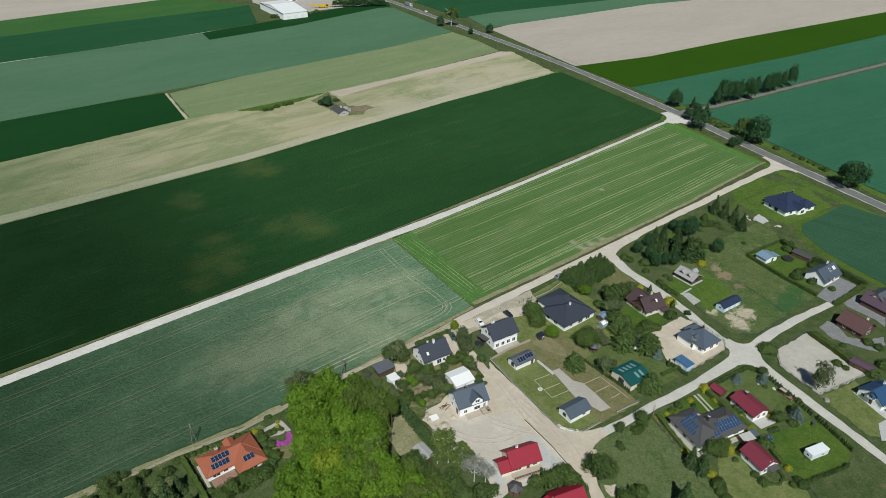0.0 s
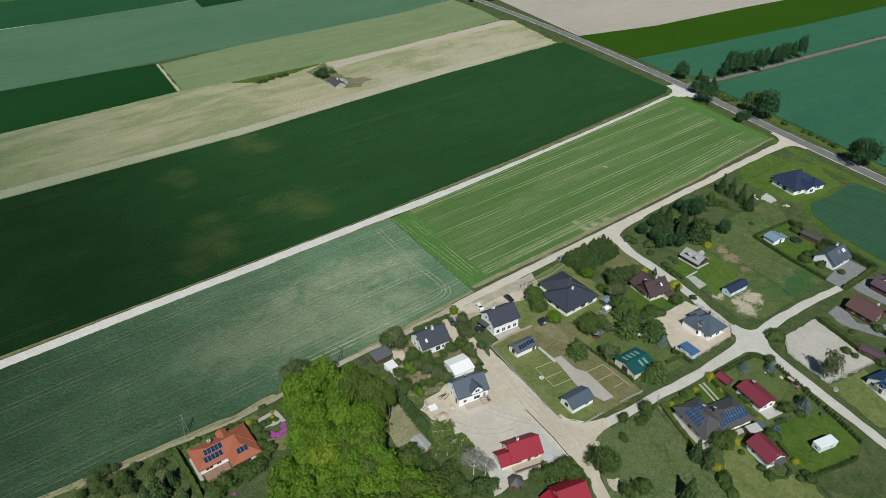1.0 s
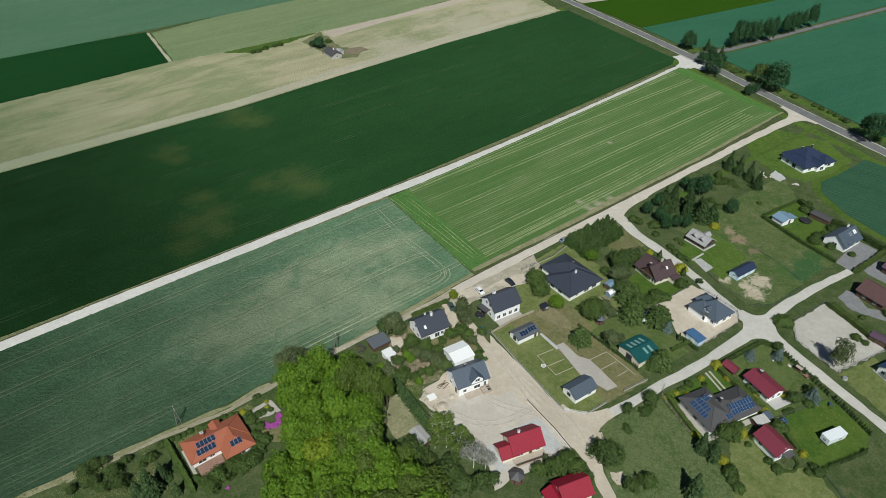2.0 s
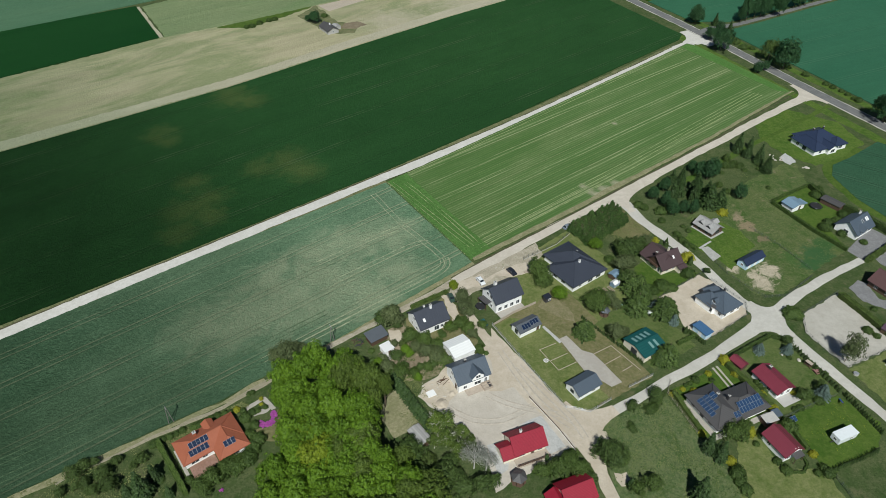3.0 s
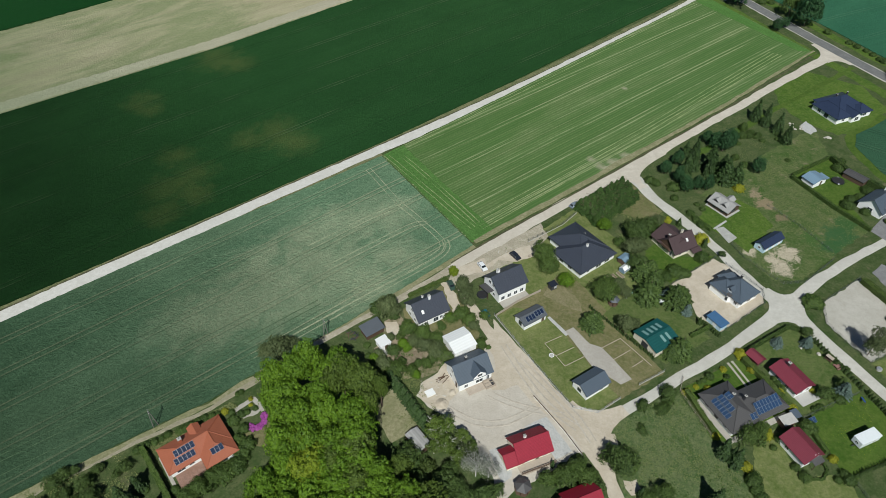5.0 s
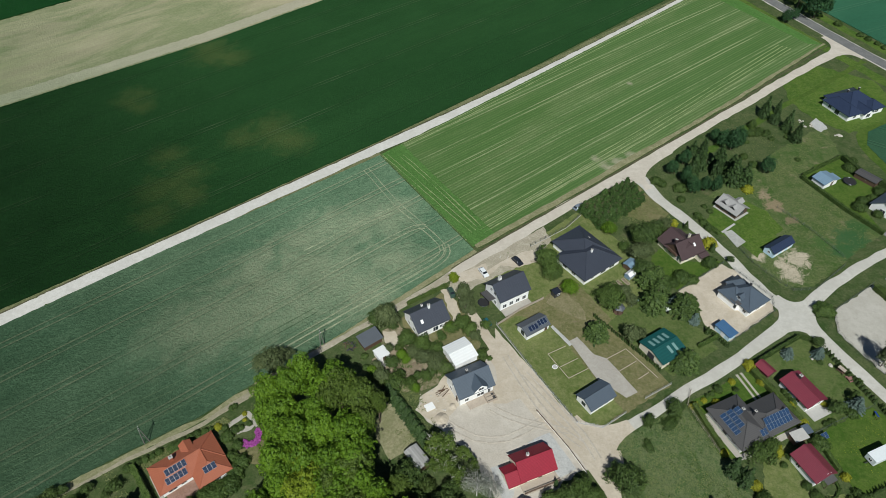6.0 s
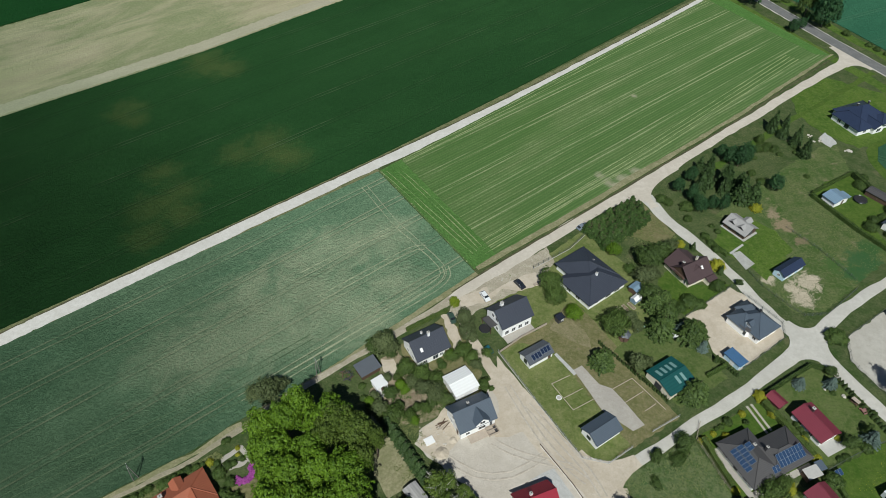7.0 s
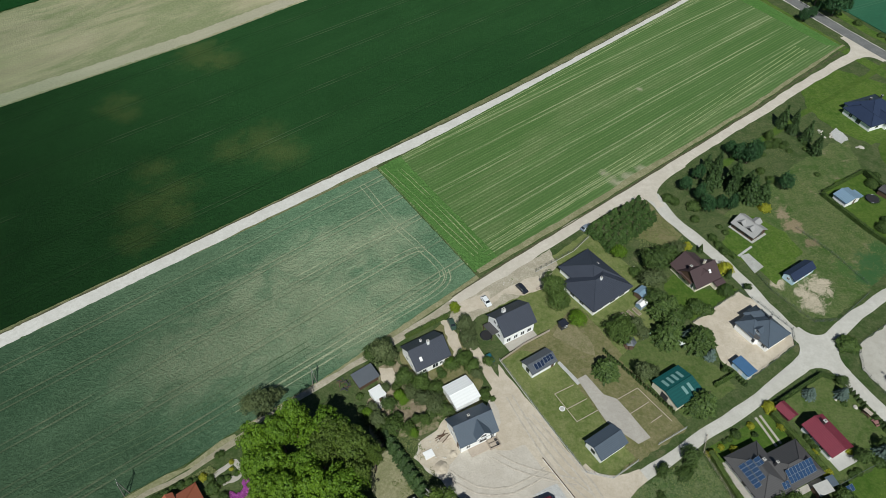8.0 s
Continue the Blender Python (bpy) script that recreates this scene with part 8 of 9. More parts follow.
def hedge(line, width, height, leaf="leaf_hedge", label="clipped green hedge along the garden", seed=1):
    """A clipped hedge along a line: a dark inner body with leaf cards over its top and sides."""
    rng = np.random.default_rng(seed)
    ob = thing("hedge", *line[0], label=label, category="hedge")
    o = np.array([*line[0], 0.0])
    P, N = [], []
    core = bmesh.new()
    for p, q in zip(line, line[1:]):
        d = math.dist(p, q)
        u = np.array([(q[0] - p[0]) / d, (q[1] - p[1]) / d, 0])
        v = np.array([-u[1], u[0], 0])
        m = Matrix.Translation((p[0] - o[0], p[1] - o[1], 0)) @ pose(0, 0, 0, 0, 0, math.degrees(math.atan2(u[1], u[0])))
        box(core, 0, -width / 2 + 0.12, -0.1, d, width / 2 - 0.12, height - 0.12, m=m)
        k = int(d * (width + 2 * height) * 26)
        s = rng.uniform(0, d, k)
        w = rng.uniform(0, width + 2 * height, k)
        top = (w > height) & (w < height + width)
        off = np.where(w <= height, -width / 2, np.where(top, w - height - width / 2, width / 2))
        z = np.where(w <= height, w, np.where(top, height, w - height - width))
        bulge = 0.1 * np.sin(s * 1.7 + seed) + rng.normal(0, 0.06, k)
        a = np.array([p[0], p[1], 0]) - o + u * s[:, None] + v * (off * (1 + bulge))[:, None]
        a[:, 2] += z + np.where(top, bulge, 0)
        P.append(a)
        N.append(np.where(top[:, None], np.array([0, 0, 1.0]), v * np.sign(off)[:, None] + np.array([0, 0, 0.3])))
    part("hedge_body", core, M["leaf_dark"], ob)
    share("foliage", card_mesh("foliage", cards(np.concatenate(P), np.concatenate(N), 0.19, rng, 0.3), M[leaf]), ob, Matrix())
    return ob


def row(key, a, b, n, r, h, group, label="", jitter=0.15):
    plant(key, [(a[0] + (b[0] - a[0]) * i / (n - 1) + plant_rng.uniform(-jitter, jitter), a[1] + (b[1] - a[1]) * i / (n - 1) + plant_rng.uniform(-jitter, jitter), r * plant_rng.uniform(0.88, 1.12), h * plant_rng.uniform(0.85, 1.15)) for i in range(n)], group, label)




def scatter(name, pts, count, size, leaf, label, seed, clump=0.5, tall=0.35):
    """Weeds and grass tufts strewn over a plan outline, thicker in some places, as one mesh."""
    rng = np.random.default_rng(seed)
    xs, ys = [p[0] for p in pts], [p[1] for p in pts]
    out = []
    while len(out) < count:
        x, y = rng.uniform(min(xs), max(xs)), rng.uniform(min(ys), max(ys))
        inside = False
        for (x1, y1), (x2, y2) in zip(pts, pts[1:] + pts[:1]):
            if (y1 > y) != (y2 > y) and x < (x2 - x1) * (y - y1) / (y2 - y1) + x1:
                inside = not inside
        if inside and noise.noise(Vector((x * 0.12, y * 0.12, seed))) + 0.5 * noise.noise(Vector((x * 0.5, y * 0.5, seed))) > rng.uniform(-0.6, 0.6) * clump:
            out.append((x, y, rng.uniform(0.05, tall)))
    P = np.array(out)
    N = np.tile([0.0, -0.1, 1.0], (count, 1))
    ob = share(name, card_mesh(name, cards(P, N, size, rng, 0.25, 0.7), M[leaf]), None, Matrix())
    return tagged(ob, label, "grass", "", "stuff")

plant("grey", [(-47, 163.2, 3.8, 7.1), (-50.4, 163, 2.1, 4), (-44.4, 165.8, 2.4, 4.6), (65.6, 205.9, 3.4, 6.4), (56.7, 189.2, 2.8, 5.3), (56.4, 172.7, 3.1, 6), (59.2, 173.3, 2, 3.8), (76.8, 219.7, 2.8, 5.4), (58.9, 186.9, 2, 3.7), (-16.1, 178.5, 4.1, 7.8), (-18.2, 180.8, 2.5, 4.7), (-14.1, 178.7, 2.5, 4.7), (7.5, 188.8, 2.9, 5.6), (8, 184.7, 2.5, 4.8), (9.5, 182.2, 2, 3.8), (-4.5, 164.7, 2.7, 5.1), (-1.6, 162.8, 2.6, 5), (10.4, 172.8, 1.8, 3.5), (-7.8, 166.9, 1.9, 3.7), (-0.8, 164.3, 2.1, 4.1), (-16.3, 159, 2.2, 4.2), (1.3, 161.3, 1.9, 3.6), (-18.1, 162.7, 1.6, 3)])
plant("grey", [(-14.8, 168.5, 1.4, 2.7)])
plant("oak", [(-44.6, 149, 4.2, 15.6), (-36.4, 154.6, 4.2, 15.6), (-27.6, 153, 4.3, 15.6), (-39.1, 150.8, 4.4, 15.7), (-40.4, 143.2, 4.9, 15.9), (-44.4, 142.9, 3.2, 15.1), (-31.5, 142.8, 4.1, 15.5), (-22.5, 137, 5.3, 16.1), (-28.7, 137.1, 4.5, 15.7), (-36.2, 136.4, 5, 16), (-40, 136.6, 3.7, 15.4), (-19.8, 132.8, 3.4, 15.2), (-20.9, 130.1, 4.9, 15.9), (-26.7, 129.6, 4.3, 15.7), (-39, 129.6, 4.2, 15.6), (-31, 150.4, 3.5, 15.2), (-36.5, 123.2, 3.8, 15.4), (-29.6, 122, 4.3, 15.6), (-22.9, 122.1, 4.2, 15.6), (-16.8, 122.2, 3.7, 15.3), (-37.2, 127.8, 4.3, 15.6), (-32.2, 128.5, 4.8, 15.9), (-26.1, 128.4, 4, 15.5)])
plant("oak", [(-36.8, 123.2, 4.7, 15.8), (-18.5, 124, 3.9, 15.5), (-14.4, 121.5, 3.4, 15.2), (-40.6, 117.9, 4.1, 15.6), (-35.3, 116.7, 3.6, 15.3), (-29.5, 116.2, 4.1, 15.6), (-23.7, 118.2, 4.3, 15.7), (-14.1, 117.6, 4.2, 15.6), (-7.7, 116.6, 3.6, 15.3), (-40.1, 111.3, 3.9, 15.4), (-35, 111.7, 4.6, 15.8), (-28.1, 111.4, 3.5, 15.2), (-24, 113, 4.2, 15.6), (-17.9, 113.2, 4.2, 15.6), (-13.5, 112.9, 4.1, 15.6), (-34.3, 108.3, 4.3, 15.7), (-22.8, 107.9, 3.4, 15.2), (-18.1, 106.4, 4.1, 15.6), (-1.5, 107.6, 3.4, 15.2)])
plant("oakd", [(-20.8, 148.1, 4.9, 15.9), (-15.8, 145.7, 2.4, 14.7), (-26.3, 149.7, 3.6, 15.3), (-9.6, 125.4, 2.8, 9.5), (-18.4, 141.2, 2.8, 14.9), (-28.6, 146.5, 3.3, 15.2), (-20, 127.5, 4.2, 15.6), (-25.5, 123.4, 3.9, 15.5), (-19, 118.1, 4.3, 15.6), (-1.9, 117, 3.6, 11), (-8.1, 113.5, 3.5, 15.2), (-2.7, 111.6, 4.6, 15.8), (-39.1, 106.4, 4, 15.5), (-27.8, 108.2, 3.5, 15.2), (-12.7, 108, 3.9, 15.4), (-8.1, 107.6, 4.1, 15.6)])
plant("maple", [(-34.4, 128, 4.3, 15.6), (-31.1, 125.3, 3.8, 15.4), (-31.3, 122.4, 4.4, 15.7)])
plant("pine", [(-13.8, 154.7, 1.9, 4.3), (-12.5, 152.8, 1.9, 4.3), (-11.3, 151, 1.9, 4.2), (-10, 149.2, 1.9, 4.2), (-8.8, 147.4, 1.9, 4.2), (-7.6, 145.6, 1.9, 4.2), (-6.5, 143.9, 1.9, 4.1), (-5.3, 142.2, 1.9, 4.1), (-4.2, 140.5, 1.9, 4.1), (-3.1, 138.8, 1.8, 4.1)])
plant("birch", [(-0.3, 135.9, 3.9, 9.5), (1.7, 132.1, 3.2, 7.7), (5.8, 135.1, 2.4, 5.6), (8.7, 132.1, 1.8, 4.4), (4.7, 128.6, 2.8, 6.8), (-1.5, 131.7, 2.3, 5.6), (8, 708.7, 8.2, 19.7)])
plant("bare", [(9.1, 125.5, 4.1, 9.8), (12.3, 125.1, 3.2, 7.6)])
plant("greend", [(-8.5, 128.4, 3.9, 7.3), (0.3, 123, 3.1, 5.9), (-4.5, 122.8, 2.5, 4.8), (3.6, 121.5, 3, 5.7), (11.1, 119.5, 3, 5.7), (5.9, 118.5, 3, 5.7), (14.1, 121, 2, 3.8), (-0.2, 118.2, 3.5, 6.6), (-5.3, 117.7, 3.5, 6.6), (3.2, 126.6, 2.3, 4.4), (45.6, 128.3, 3.8, 7.3), (39.2, 121.6, 2.1, 4), (68, 213, 4.5, 8.5), (72.4, 216.6, 3.7, 7), (65.6, 199.4, 2.9, 5.5), (111.1, 171, 1.6, 3.1), (106.4, 148.6, 2.4, 4.6), (112.8, 152.1, 1.8, 3.5), (-13.3, 163.5, 1.8, 3.4)])
plant("greend", [(-10.8, 160.1, 1.4, 2.7), (-6.2, 159.4, 1.4, 2.6), (-13.4, 156, 2.1, 3.9), (-2.1, 160.4, 1.5, 2.9), (-16, 180.3, 2.8, 5.3), (-19.2, 178.6, 2.4, 4.5), (-14.5, 176.9, 1.8, 3.4), (-95, 122.6, 2.4, 4.6), (-93.9, 125, 1.9, 3.6), (-91.9, 126.3, 1.4, 2.7), (-86.4, 126.3, 1.4, 2.6), (-85.7, 127.5, 1.2, 2.2), (-79.8, 127.3, 1.7, 3.1), (-81.2, 125.4, 1.2, 2.3), (-87.5, 122.7, 2.3, 4.4), (-84.5, 119, 2.6, 4.8)])
plant("greend", [(-91.4, 120, 1.6, 3.1), (-93.8, 119.2, 1.2, 2.2), (-97, 117.6, 1.4, 2.7), (-88.5, 117.9, 1.8, 3.5)])
plant("olive", [(-2.6, 126.7, 2.5, 3.8), (-17.7, 159.9, 2, 3), (-15.6, 158, 2.2, 3.3), (-11.8, 169.3, 1.5, 2.2)])
plant("green", [(34.6, 126.3, 2.8, 5.3), (31.6, 124.2, 2.8, 5.2), (27.2, 124, 2, 3.8), (30, 125, 2.2, 4.2), (36.9, 124.6, 2.4, 4.6), (37.3, 122.1, 2.1, 4), (50.7, 118.8, 2.1, 3.9), (55, 120.4, 2.4, 4.5), (81.5, 135.1, 2.7, 5.2), (85.1, 137.6, 2.1, 4), (35, 204.3, 3.3, 6.2), (36, 198.9, 2.8, 5.3), (37.3, 197.6, 1.7, 3.3), (52.9, 186.9, 3.8, 7.2), (50.7, 186.4, 2.9, 5.6), (-9.5, 171.3, 2.5, 4.8), (-5.2, 169.8, 2.5, 4.8), (3.2, 176.2, 1.6, 3), (6.6, 177, 2.1, 4), (1.3, 161.7, 2.2, 4.2), (12.3, 166.8, 1.5, 2.9), (-0.7, 166.3, 1.5, 2.9), (13.7, 177.1, 1.6, 3), (-9.5, 171.9, 2.3, 4.4)])
plant("green", [(-5.4, 168.9, 2.3, 4.3), (-12, 157, 2.2, 4.2), (-3.9, 158.9, 1.9, 3.6), (9, 175.4, 2.1, 4), (6.9, 178.5, 2, 3.8), (-1.1, 168.3, 1.8, 3.5), (-7.9, 156.6, 1.8, 3.4), (-58.9, 121.2, 2.4, 4.6), (-61.7, 119.2, 2.2, 4.2), (-56.6, 124.5, 1.9, 3.6), (-54.5, 124.8, 1.9, 3.6), (-53.2, 126.9, 1.5, 2.8), (-60.2, 118.4, 1.9, 3.6)])
plant("spruce", [(28.8, 128.3, 1.2, 3.4), (26, 125.6, 1.2, 3.4), (49.5, 120.2, 1.9, 5.4), (66.3, 117.1, 4.3, 12.4), (73, 131.3, 3.5, 10.1), (75.6, 128.7, 3.4, 9.7), (75.1, 130.2, 2.5, 7.3), (136.7, 290.2, 4.3, 12.5), (139.5, 285.6, 3.8, 11)])
plant("spruce", [(142.7, 280.5, 4.2, 12.3), (143.3, 272.8, 3.9, 11.2), (143.7, 293.4, 2.7, 7.8), (-75.5, 117.2, 4.7, 13.5), (-74.3, 121.9, 2.9, 8.3), (-79, 116.7, 2.7, 7.9), (-68.8, 117.2, 2.1, 6.2), (178.2, 450.3, 3.6, 10.4), (184.1, 439.9, 3.2, 9.2), (167.9, 459.5, 4.4, 12.7)])
plant("bushd", [(55.6, 145.8, 1.9, 2.8), (63.5, 149, 2.3, 4.2), (61.2, 145.2, 2.2, 1.5), (54, 138.6, 1.7, 1.2), (46, 129.3, 4.0, 5.4), (-187.1, 746.8, 3.6, 4.9), (-182.7, 749.4, 3.6, 4.9), (-164.7, 756.3, 3.7, 4.9), (-157.6, 760.4, 3.7, 5)])
plant("yellow", [(78.2, 127.7, 1.2, 1.7), (73.3, 136.5, 0.9, 1.3), (69.2, 150.3, 1.1, 1.5), (72.2, 152.1, 0.7, 1.0), (75.3, 151.2, 1.1, 1.5), (82, 223, 1.3, 1.9), (79.3, 221.1, 1.3, 1.9), (91.2, 213.1, 2.1, 2.9), (88.2, 163.4, 1.5, 2.2), (96.2, 145.3, 1.2, 1.7), (90.2, 157.9, 1.3, 1.8), (95.5, 150.4, 1, 1.4), (104.6, 150.9, 0.8, 1.1), (81.7, 158.1, 0.9, 1.2), (87, 138.1, 1.1, 1.5), (101.4, 129.9, 1.1, 1.5), (86.5, 137, 1.5, 2.1), (78, 127.8, 1.3, 1.9), (96.8, 145.2, 1, 1.4), (-58.4, 144, 0.9, 1.3), (-52.3, 148, 0.6, 0.8), (-52, 146.2, 0.5, 0.6)])
plant("bush", [(78.6, 124.1, 2, 2.7), (78.7, 122, 1.4, 1.9), (79.1, 119.9, 1.4, 1.8), (77.1, 155.5, 1.2, 1.6), (73.5, 153.6, 0.6, 0.9), (75, 154.3, 0.7, 0.9), (134.1, 278, 1.3, 1.7), (134.3, 273.8, 1.1, 1.4), (91.3, 227.2, 1.3, 1.8), (92.4, 223.7, 1.3, 1.8), (93.4, 220.8, 1.3, 1.8), (142.4, 278.3, 1.1, 1.5)])
plant("bush", [(140.9, 275.2, 0.9, 1.2), (139.5, 259.9, 0.9, 1.2), (88.8, 203.7, 2.4, 3.3), (77.9, 196.9, 2.4, 3.2), (80.8, 196.3, 1.8, 2.4), (74.5, 195, 1.6, 2.2), (62, 211.4, 1.6, 2.1), (73, 196.6, 1.4, 1.9), (117.8, 183.7, 2.6, 3.5), (119.4, 183.1, 1.6, 2.1), (116.1, 183.3, 1.1, 1.5), (139.6, 176.5, 1.3, 1.8), (110.8, 147.9, 1.4, 1.9), (102.7, 144.9, 0.9, 1.2), (104.6, 145.5, 0.9, 1.2), (95.5, 154.9, 1, 1.4), (96.1, 153.5, 1, 1.4), (96.6, 151.8, 1, 1.4), (109.2, 164.6, 0.7, 0.9), (98.6, 139.2, 2, 2.7), (97, 138.2, 1.5, 2.1), (90, 135.9, 1.4, 1.9), (87.1, 133.3, 0.8, 1.1), (92.2, 125.1, 1.4, 1.9)])
plant("bush", [(103.1, 145, 0.7, 1), (104.5, 145.7, 0.7, 1), (102.4, 126, 1.2, 1.6), (103.1, 124.1, 1.5, 2.1), (100.2, 124.3, 0.9, 1.3), (90.9, 127.9, 1.1, 1.5), (78.6, 121.7, 1.4, 1.9), (78.5, 123.4, 1.1, 1.5), (79.4, 119.2, 1.4, 1.8), (110.9, 148.4, 1.1, 1.5), (0.8, 173.6, 1.1, 1.5), (0.1, 175, 0.9, 1.1), (-20.9, 162.8, 0.9, 1.3), (14.4, 166, 0.8, 1.1), (-21.8, 166.6, 1, 1.3), (-72.6, 121.6, 0.8, 1.1), (-76.4, 133.9, 1, 1.4), (-74.7, 134.8, 1, 1.4), (-73, 135.7, 0.9, 1.2), (-71.8, 136.8, 1, 1.4), (-69, 138, 1.1, 1.5), (-67.7, 138.6, 1.1, 1.5), (-66.4, 139.5, 1.1, 1.5), (-64.8, 141, 1, 1.4)])
plant("bush", [(-63.4, 141.9, 1, 1.4), (-61.5, 142.6, 1, 1.4), (-60.1, 143.3, 0.8, 1.1), (-78.3, 132.2, 1.1, 1.5), (-65.4, 121.5, 1.1, 1.4), (-55.3, 140.9, 1.5, 2), (-53.7, 143, 1, 1.4), (-52.5, 143.7, 0.9, 1.2), (-52.2, 138.8, 1.4, 1.8), (-52.9, 135, 1.7, 2.3), (-50, 134, 2, 2.7), (-50.9, 131.4, 2.1, 2.8), (-51.7, 128.2, 2.1, 2.8), (-54.1, 125.8, 2.5, 3.4), (-56.5, 127.1, 2, 2.7), (-58.1, 125.1, 1.5, 2.1), (-59.3, 122.7, 2.2, 3), (-56.6, 143.7, 0.9, 1.2), (-50.4, 145.1, 0.7, 0.9), (-55.4, 150.3, 0.8, 1.1), (-56.4, 149.7, 0.7, 0.9), (-56.6, 123.5, 1.6, 2.2), (204.7, 374, 1.9, 2.5), (210.5, 362.2, 1.5, 2.1)])
plant("bush", [(212.5, 357.8, 1.5, 2.1), (215.1, 353.4, 1.4, 1.8), (216.4, 349.2, 1.4, 1.8), (218.7, 342.1, 1.8, 2.4), (181.4, 420.6, 2.5, 3.4), (183, 412.4, 2.3, 3.1), (217.3, 344.4, 1.3, 1.8), (188.1, 411.5, 1.6, 2.2), (-110.3, 455.7, 1.7, 2.3), (-113.5, 453.4, 1.7, 2.3), (-118.8, 448.6, 1.9, 2.5), (-122, 443.2, 1.9, 2.5), (-125.2, 441.3, 1.5, 2), (-78.6, 462.9, 1.9, 2.6), (-180, 746, 2.7, 3.7), (-173.9, 750, 2.7, 3.7), (-155.7, 765.2, 3.1, 4.1), (-144.1, 772.2, 3.1, 4.2), (-159.9, 764.5, 2.4, 3.3), (150.7, 231.6, 2.2, 2.9), (153.6, 235.1, 1.6, 2.2), (157.1, 254.4, 1.9, 2.6), (157.6, 252.6, 1.3, 1.8), (161.1, 259.3, 1.4, 1.8)])
plant("bush", [(161.7, 240.1, 1.9, 2.5), (157.7, 236.8, 1.5, 2), (161.6, 222.6, 1.3, 1.7), (155.4, 227.8, 1.6, 2.2), (118.3, 183.7, 2.1, 2.9), (139.8, 176.2, 1.4, 1.9), (141.4, 174, 1.1, 1.5), (146.9, 186.4, 1, 1.3), (149, 170.4, 2, 2.7), (155.1, 175.2, 2.1, 2.8), (117.5, 158.2, 1, 1.3), (157, 188, 1.7, 2.2), (159.5, 185, 1.5, 2)])
plant("bigpine", [(66.2, 195, 3.6, 6.8), (69.5, 197.5, 2.9, 5.5), (65.8, 185.3, 4.1, 7.8), (69, 191.4, 3.4, 6.4), (74.7, 183.5, 4.3, 8.1), (46.3, 174, 3.5, 6.7), (70.4, 163.7, 3.8, 7.1), (68.1, 162.8, 2.5, 4.7)])
plant("bright", [(58.2, 218.5, 2.5, 4.6), (41, 191.4, 2.5, 4.5), (40.8, 194, 1.6, 3), (-10.8, 166, 1.5, 2.8), (-9.8, 164.7, 1.2, 2.1), (-6.9, 155.5, 1.4, 2.5), (-11, 166.5, 1.7, 3.1), (-9.3, 165.4, 1.4, 2.5), (-19, 161, 1.6, 2.9), (-6.9, 155.4, 1.5, 2.6), (3, 176.6, 1.4, 2.6)])
plant("blue", [(72.3, 186.5, 2.5, 5.6), (77, 179.5, 2.6, 5.8), (100.5, 167.1, 2.5, 5.6), (109.4, 167.1, 2.6, 5.7), (112.7, 150.1, 3.2, 6.9)])
belt = random.Random(21)
plant("sapling", [(51.6 + 1.7 * i + 1.5 * j + belt.uniform(-0.6, 0.6), 229.4 + 1.32 * i - 2.3 * j + belt.uniform(-0.6, 0.6), belt.uniform(1.5, 2.3), belt.uniform(4.6, 6.4)) for i in range(11) for j in range(4)])
plant("spruce", [(102.3, 262, 4.2, 11.5), (99, 263.2, 3.4, 9), (95.7, 251, 4.4, 11.5), (106.9, 256, 5.4, 12.5), (109.4, 246.4, 6.0, 14), (113, 245, 5.4, 12.5), (104.6, 250.6, 4.6, 11.5), (99.5, 254.6, 4.2, 10.5), (110, 251.4, 4.6, 11.5)])
plant("col", [(87.6, 251.6, 2.4, 6.4), (93.9, 257.2, 2.2, 7), (92.8, 240.6, 2.3, 7.4), (97, 241, 1.9, 7), (101.3, 241, 2.0, 7.4), (91.4, 246, 2.0, 7.6), (115.2, 266.4, 3.2, 10.4), (118.4, 268.4, 2.8, 9.6), (112.6, 268.6, 2.4, 8), (110.3, 273, 2.2, 5.8), (124.4, 252.4, 2.6, 7.2)], group="trees of the young plantation", label="upright dark green young tree in the plantation")
plant("bush", [(80.8, 246.4, 1.8, 2.6), (83, 244.6, 1.6, 2.2), (88.6, 242, 2.0, 3.0), (87.6, 235.8, 1.3, 1.8), (119, 261.4, 1.3, 2.6), (121, 256.6, 1.5, 1.8), (129, 282.4, 1.6, 4.2), (126.4, 276.6, 1.6, 3.0), (129.6, 277.4, 1.5, 2.4), (131.8, 280, 1.2, 1.8), (132.2, 276.4, 1.0, 1.4), (123.4, 271.6, 1.0, 1.4), (96.6, 229.6, 1.0, 1.3), (95.2, 232.4, 0.9, 1.2)])
plant("yellow", [(113.8, 241.6, 1.9, 2.4)])
plant("green", [(191.2, 394.2, 5.6, 13.0)])
plant("maple_small", [(4.4, 196.4, 1.5, 4.6)])
plant("thuja", [(85.4, 220.9, 1.1, 4.4), (91.4, 209.9, 1.2, 4.9), (79.7, 175.4, 0.9, 3.8)])
plant("ball", [(95.9, 205.1, 1.5, 2.6), (89.5, 152.7, 1.1, 2), (81.9, 155.3, 0.9, 1.7), (76.8, 155.5, 1.1, 2)])
plant("poplar", [(126, 163.3, 2.9, 12.1)])
plant("pink", [(-49.4 + q * math.cos(radians(18 * k - 130)), 141.3 + q * math.sin(radians(18 * k - 130)), 0.75, 0.7) for k in range(11) for q in (1.9, 2.7)] + [(-56.2, 119, 0.6, 0.6), (-56.7, 118.8, 0.4, 0.4)])
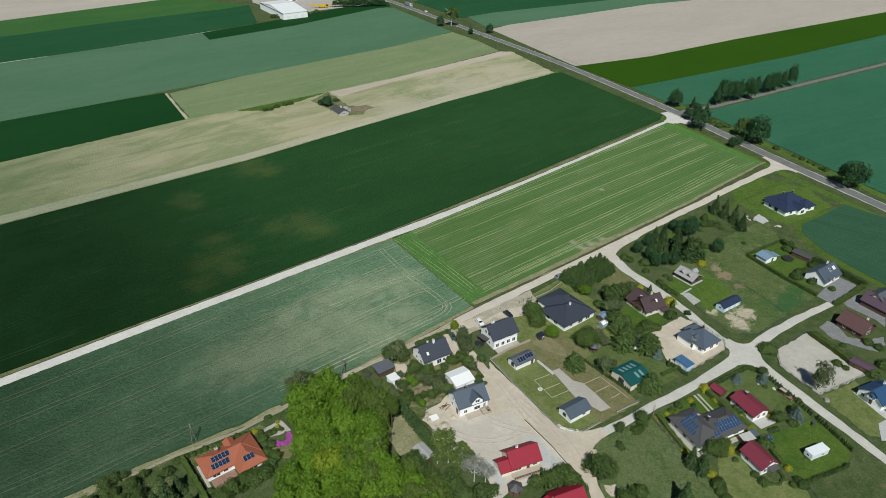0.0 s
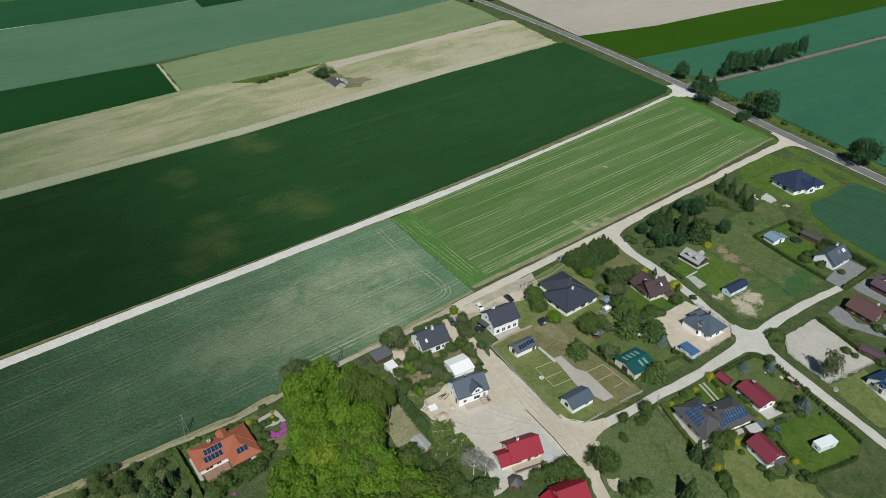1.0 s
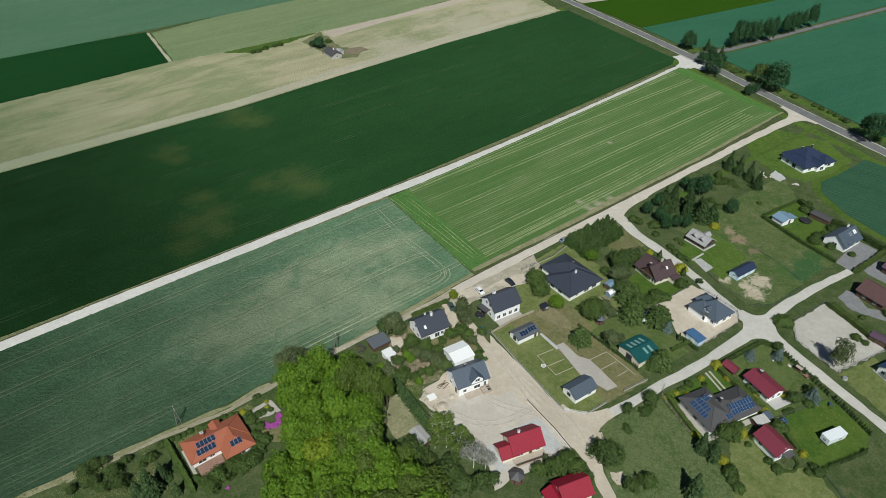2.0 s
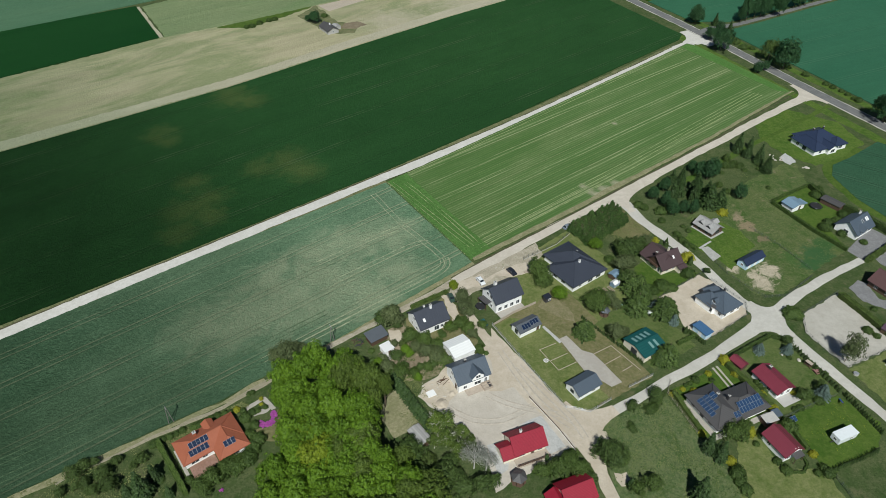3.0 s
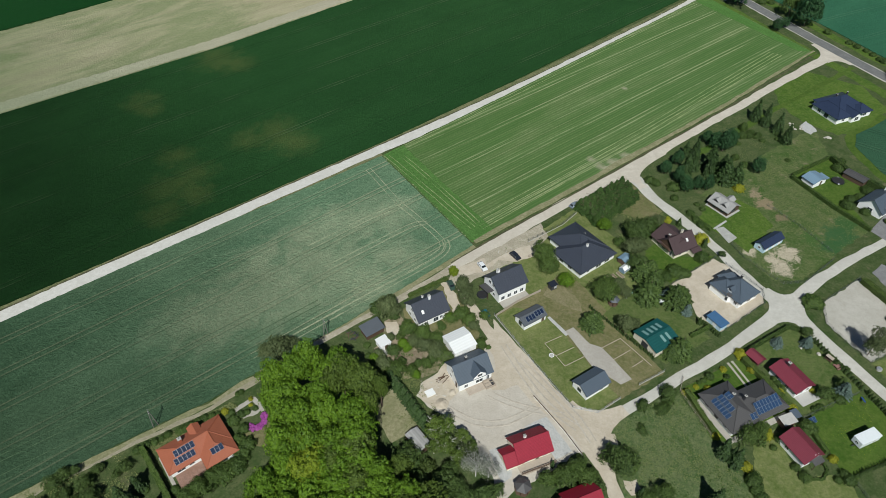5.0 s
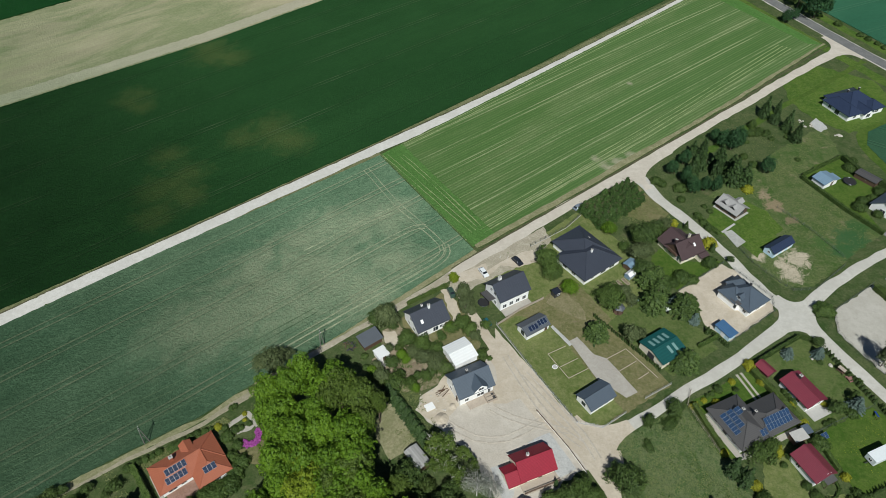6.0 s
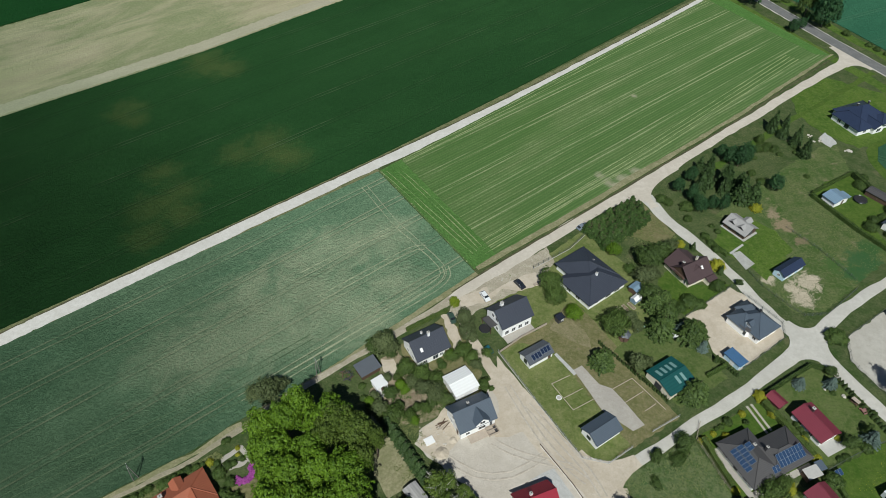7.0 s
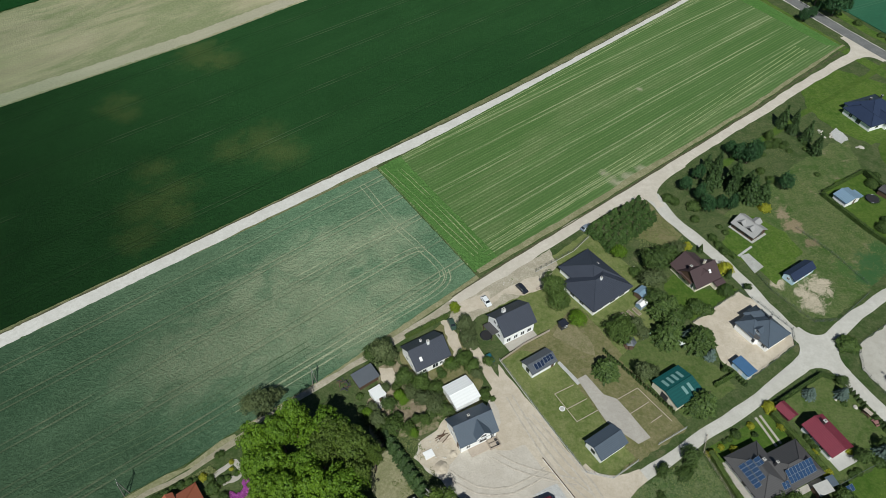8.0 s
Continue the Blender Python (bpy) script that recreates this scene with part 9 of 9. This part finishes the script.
plant("far", [(166, 452.9, 5.2, 11.9), (167.8, 408.7, 6.5, 15.1), (167.1, 425.7, 4, 9.3), (195.2, 382.3, 7.2, 16.7), (178.2, 376.8, 2.9, 6.7), (183.9, 380.5, 2.4, 5.5), (219.9, 320, 7.4, 17), (175.5, 434.3, 3.5, 8.1), (-3.3, 707.5, 4.3, 10), (-82.9, 450.5, 3.8, 8.9), (27.2, 670.4, 2.7, 6.3), (46.4, 676.7, 3.7, 8.5), (-88, 453.2, 2.2, 5.1), (-103.2, 804.8, 5, 11.5), (-95, 811.4, 4.4, 10.2), (-83.1, 812.5, 5, 11.5)])
plant("far", [(-128 + 6.2 * k, 806 + 1.8 * (k % 2) + 0.9 * max(0, k - 4), 3.6, 8.5) for k in range(10)])
plant("col", [(201.3, 458.5, 3.7, 18.5), (196.5, 455.2, 2.8, 13.9), (208.2, 462.9, 3.1, 15.7), (213.2, 465.4, 3.2, 15.8), (216.9, 466.4, 3.2, 15.9), (224.3, 470.5, 3.2, 16.1), (226.6, 467.8, 3.2, 16.1), (236.5, 483.2, 2.7, 13.5), (243.2, 483.3, 3, 15.1), (248.6, 486, 3.1, 15.3), (253.2, 488.7, 3.1, 15.4), (262.8, 496.9, 2.8, 14.1), (270.2, 500, 3.5, 17.6), (206.4, 475.3, 2.6, 13)])
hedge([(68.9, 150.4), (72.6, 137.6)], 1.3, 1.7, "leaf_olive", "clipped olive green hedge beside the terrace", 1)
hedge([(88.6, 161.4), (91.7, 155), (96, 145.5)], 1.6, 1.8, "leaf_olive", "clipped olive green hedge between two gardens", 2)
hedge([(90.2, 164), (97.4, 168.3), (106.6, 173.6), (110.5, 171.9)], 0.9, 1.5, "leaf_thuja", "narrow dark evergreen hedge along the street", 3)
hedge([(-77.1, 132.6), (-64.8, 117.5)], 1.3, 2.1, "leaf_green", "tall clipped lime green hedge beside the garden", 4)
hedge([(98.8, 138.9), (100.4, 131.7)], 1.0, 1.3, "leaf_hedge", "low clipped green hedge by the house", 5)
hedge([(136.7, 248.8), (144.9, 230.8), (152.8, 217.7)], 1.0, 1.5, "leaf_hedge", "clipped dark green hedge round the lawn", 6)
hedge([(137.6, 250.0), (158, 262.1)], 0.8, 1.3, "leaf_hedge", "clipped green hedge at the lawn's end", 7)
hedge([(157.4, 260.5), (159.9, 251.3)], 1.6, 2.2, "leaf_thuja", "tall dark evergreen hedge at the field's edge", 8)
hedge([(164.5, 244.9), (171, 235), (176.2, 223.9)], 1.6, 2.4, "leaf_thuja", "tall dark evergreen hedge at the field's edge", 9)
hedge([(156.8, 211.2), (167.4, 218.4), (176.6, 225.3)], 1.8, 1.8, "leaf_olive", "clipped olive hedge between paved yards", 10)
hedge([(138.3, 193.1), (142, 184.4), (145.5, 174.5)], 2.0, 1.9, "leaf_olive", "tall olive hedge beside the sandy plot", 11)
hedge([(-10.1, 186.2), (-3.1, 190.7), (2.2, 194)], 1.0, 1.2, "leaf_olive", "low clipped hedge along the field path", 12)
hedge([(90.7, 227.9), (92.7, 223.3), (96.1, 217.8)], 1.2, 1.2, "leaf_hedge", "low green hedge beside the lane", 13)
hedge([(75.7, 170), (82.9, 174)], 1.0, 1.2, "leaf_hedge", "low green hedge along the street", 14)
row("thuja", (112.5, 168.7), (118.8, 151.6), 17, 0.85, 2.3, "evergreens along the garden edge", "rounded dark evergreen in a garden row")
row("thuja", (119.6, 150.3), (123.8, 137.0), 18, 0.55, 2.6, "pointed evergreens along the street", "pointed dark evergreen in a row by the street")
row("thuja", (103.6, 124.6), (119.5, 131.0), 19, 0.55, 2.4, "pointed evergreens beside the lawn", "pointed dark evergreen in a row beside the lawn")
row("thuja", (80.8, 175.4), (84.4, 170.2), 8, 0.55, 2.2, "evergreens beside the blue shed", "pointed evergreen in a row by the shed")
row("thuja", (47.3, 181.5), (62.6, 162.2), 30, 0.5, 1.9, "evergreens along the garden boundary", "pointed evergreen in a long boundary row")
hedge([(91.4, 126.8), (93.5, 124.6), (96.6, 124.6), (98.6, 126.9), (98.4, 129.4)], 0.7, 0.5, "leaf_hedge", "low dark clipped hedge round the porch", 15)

# ---- weeds and tufts ----
sw = [(46, 139), (56, 145.5), (67, 151), (72, 136), (80, 118), (50, 112), (46, 124)]
plot = [(112, 250), (128, 276), (160, 280), (136, 252), (150, 216), (134, 206), (127, 208), (122, 216), (114, 226)]
strip = [(-13, 160), (-8, 158), (-3, 150), (2, 138), (-4, 133), (-10, 136), (-13, 148)]
scatter("meadow_weeds", sw, 3600, 0.16, "leaf_weed", "rank grass and weeds on the empty plot", 3, 0.5, 0.14)
scatter("meadow_weeds", sw, 1500, 0.24, "leaf_green", "fresh green weeds on the empty plot", 13, 0.25, 0.14)
scatter("meadow_weeds", plot, 2200, 0.15, "leaf_weed", "tufts of dry grass on the meadow", 4, 0.4, 0.14)
scatter("meadow_weeds", strip, 1500, 0.18, "leaf_weed", "dry straw weeds beside the wood", 5)
garden = [(-16, 164), (0, 173), (3, 162), (-2, 156), (-10, 156)]
scatter("meadow_weeds", garden, 1500, 0.2, "leaf_green", "garden weeds between the fruit trees", 6, 0.3)
back = [(60, 222), (69.5, 236), (73.6, 241), (82, 226), (76, 219), (64, 212)]
scatter("meadow_weeds", back, 1800, 0.17, "leaf_weed", "dry tall grass on the empty corner plot", 7, 0.4)
scatter("meadow_weeds", [(-77, 133.6), (-57.5, 147), (-55, 145.4), (-75, 131)], 1800, 0.2, "leaf_weed", "weedy strip along the garden hedge", 8, 0.3)
scatter("lawn_flowers", [(99, 140), (117, 149), (121, 138), (104, 126)], 260, 0.08, "leaf_yellow", "dandelions dotted over the lawn", 9, 0.2, 0.1)
scatter("meadow_weeds", [(-120, 112), (-82, 132), (-66, 115), (-70, 100), (-110, 95)], 2600, 0.22, "leaf_weed", "rough garden grass under the trees", 10, 0.3)
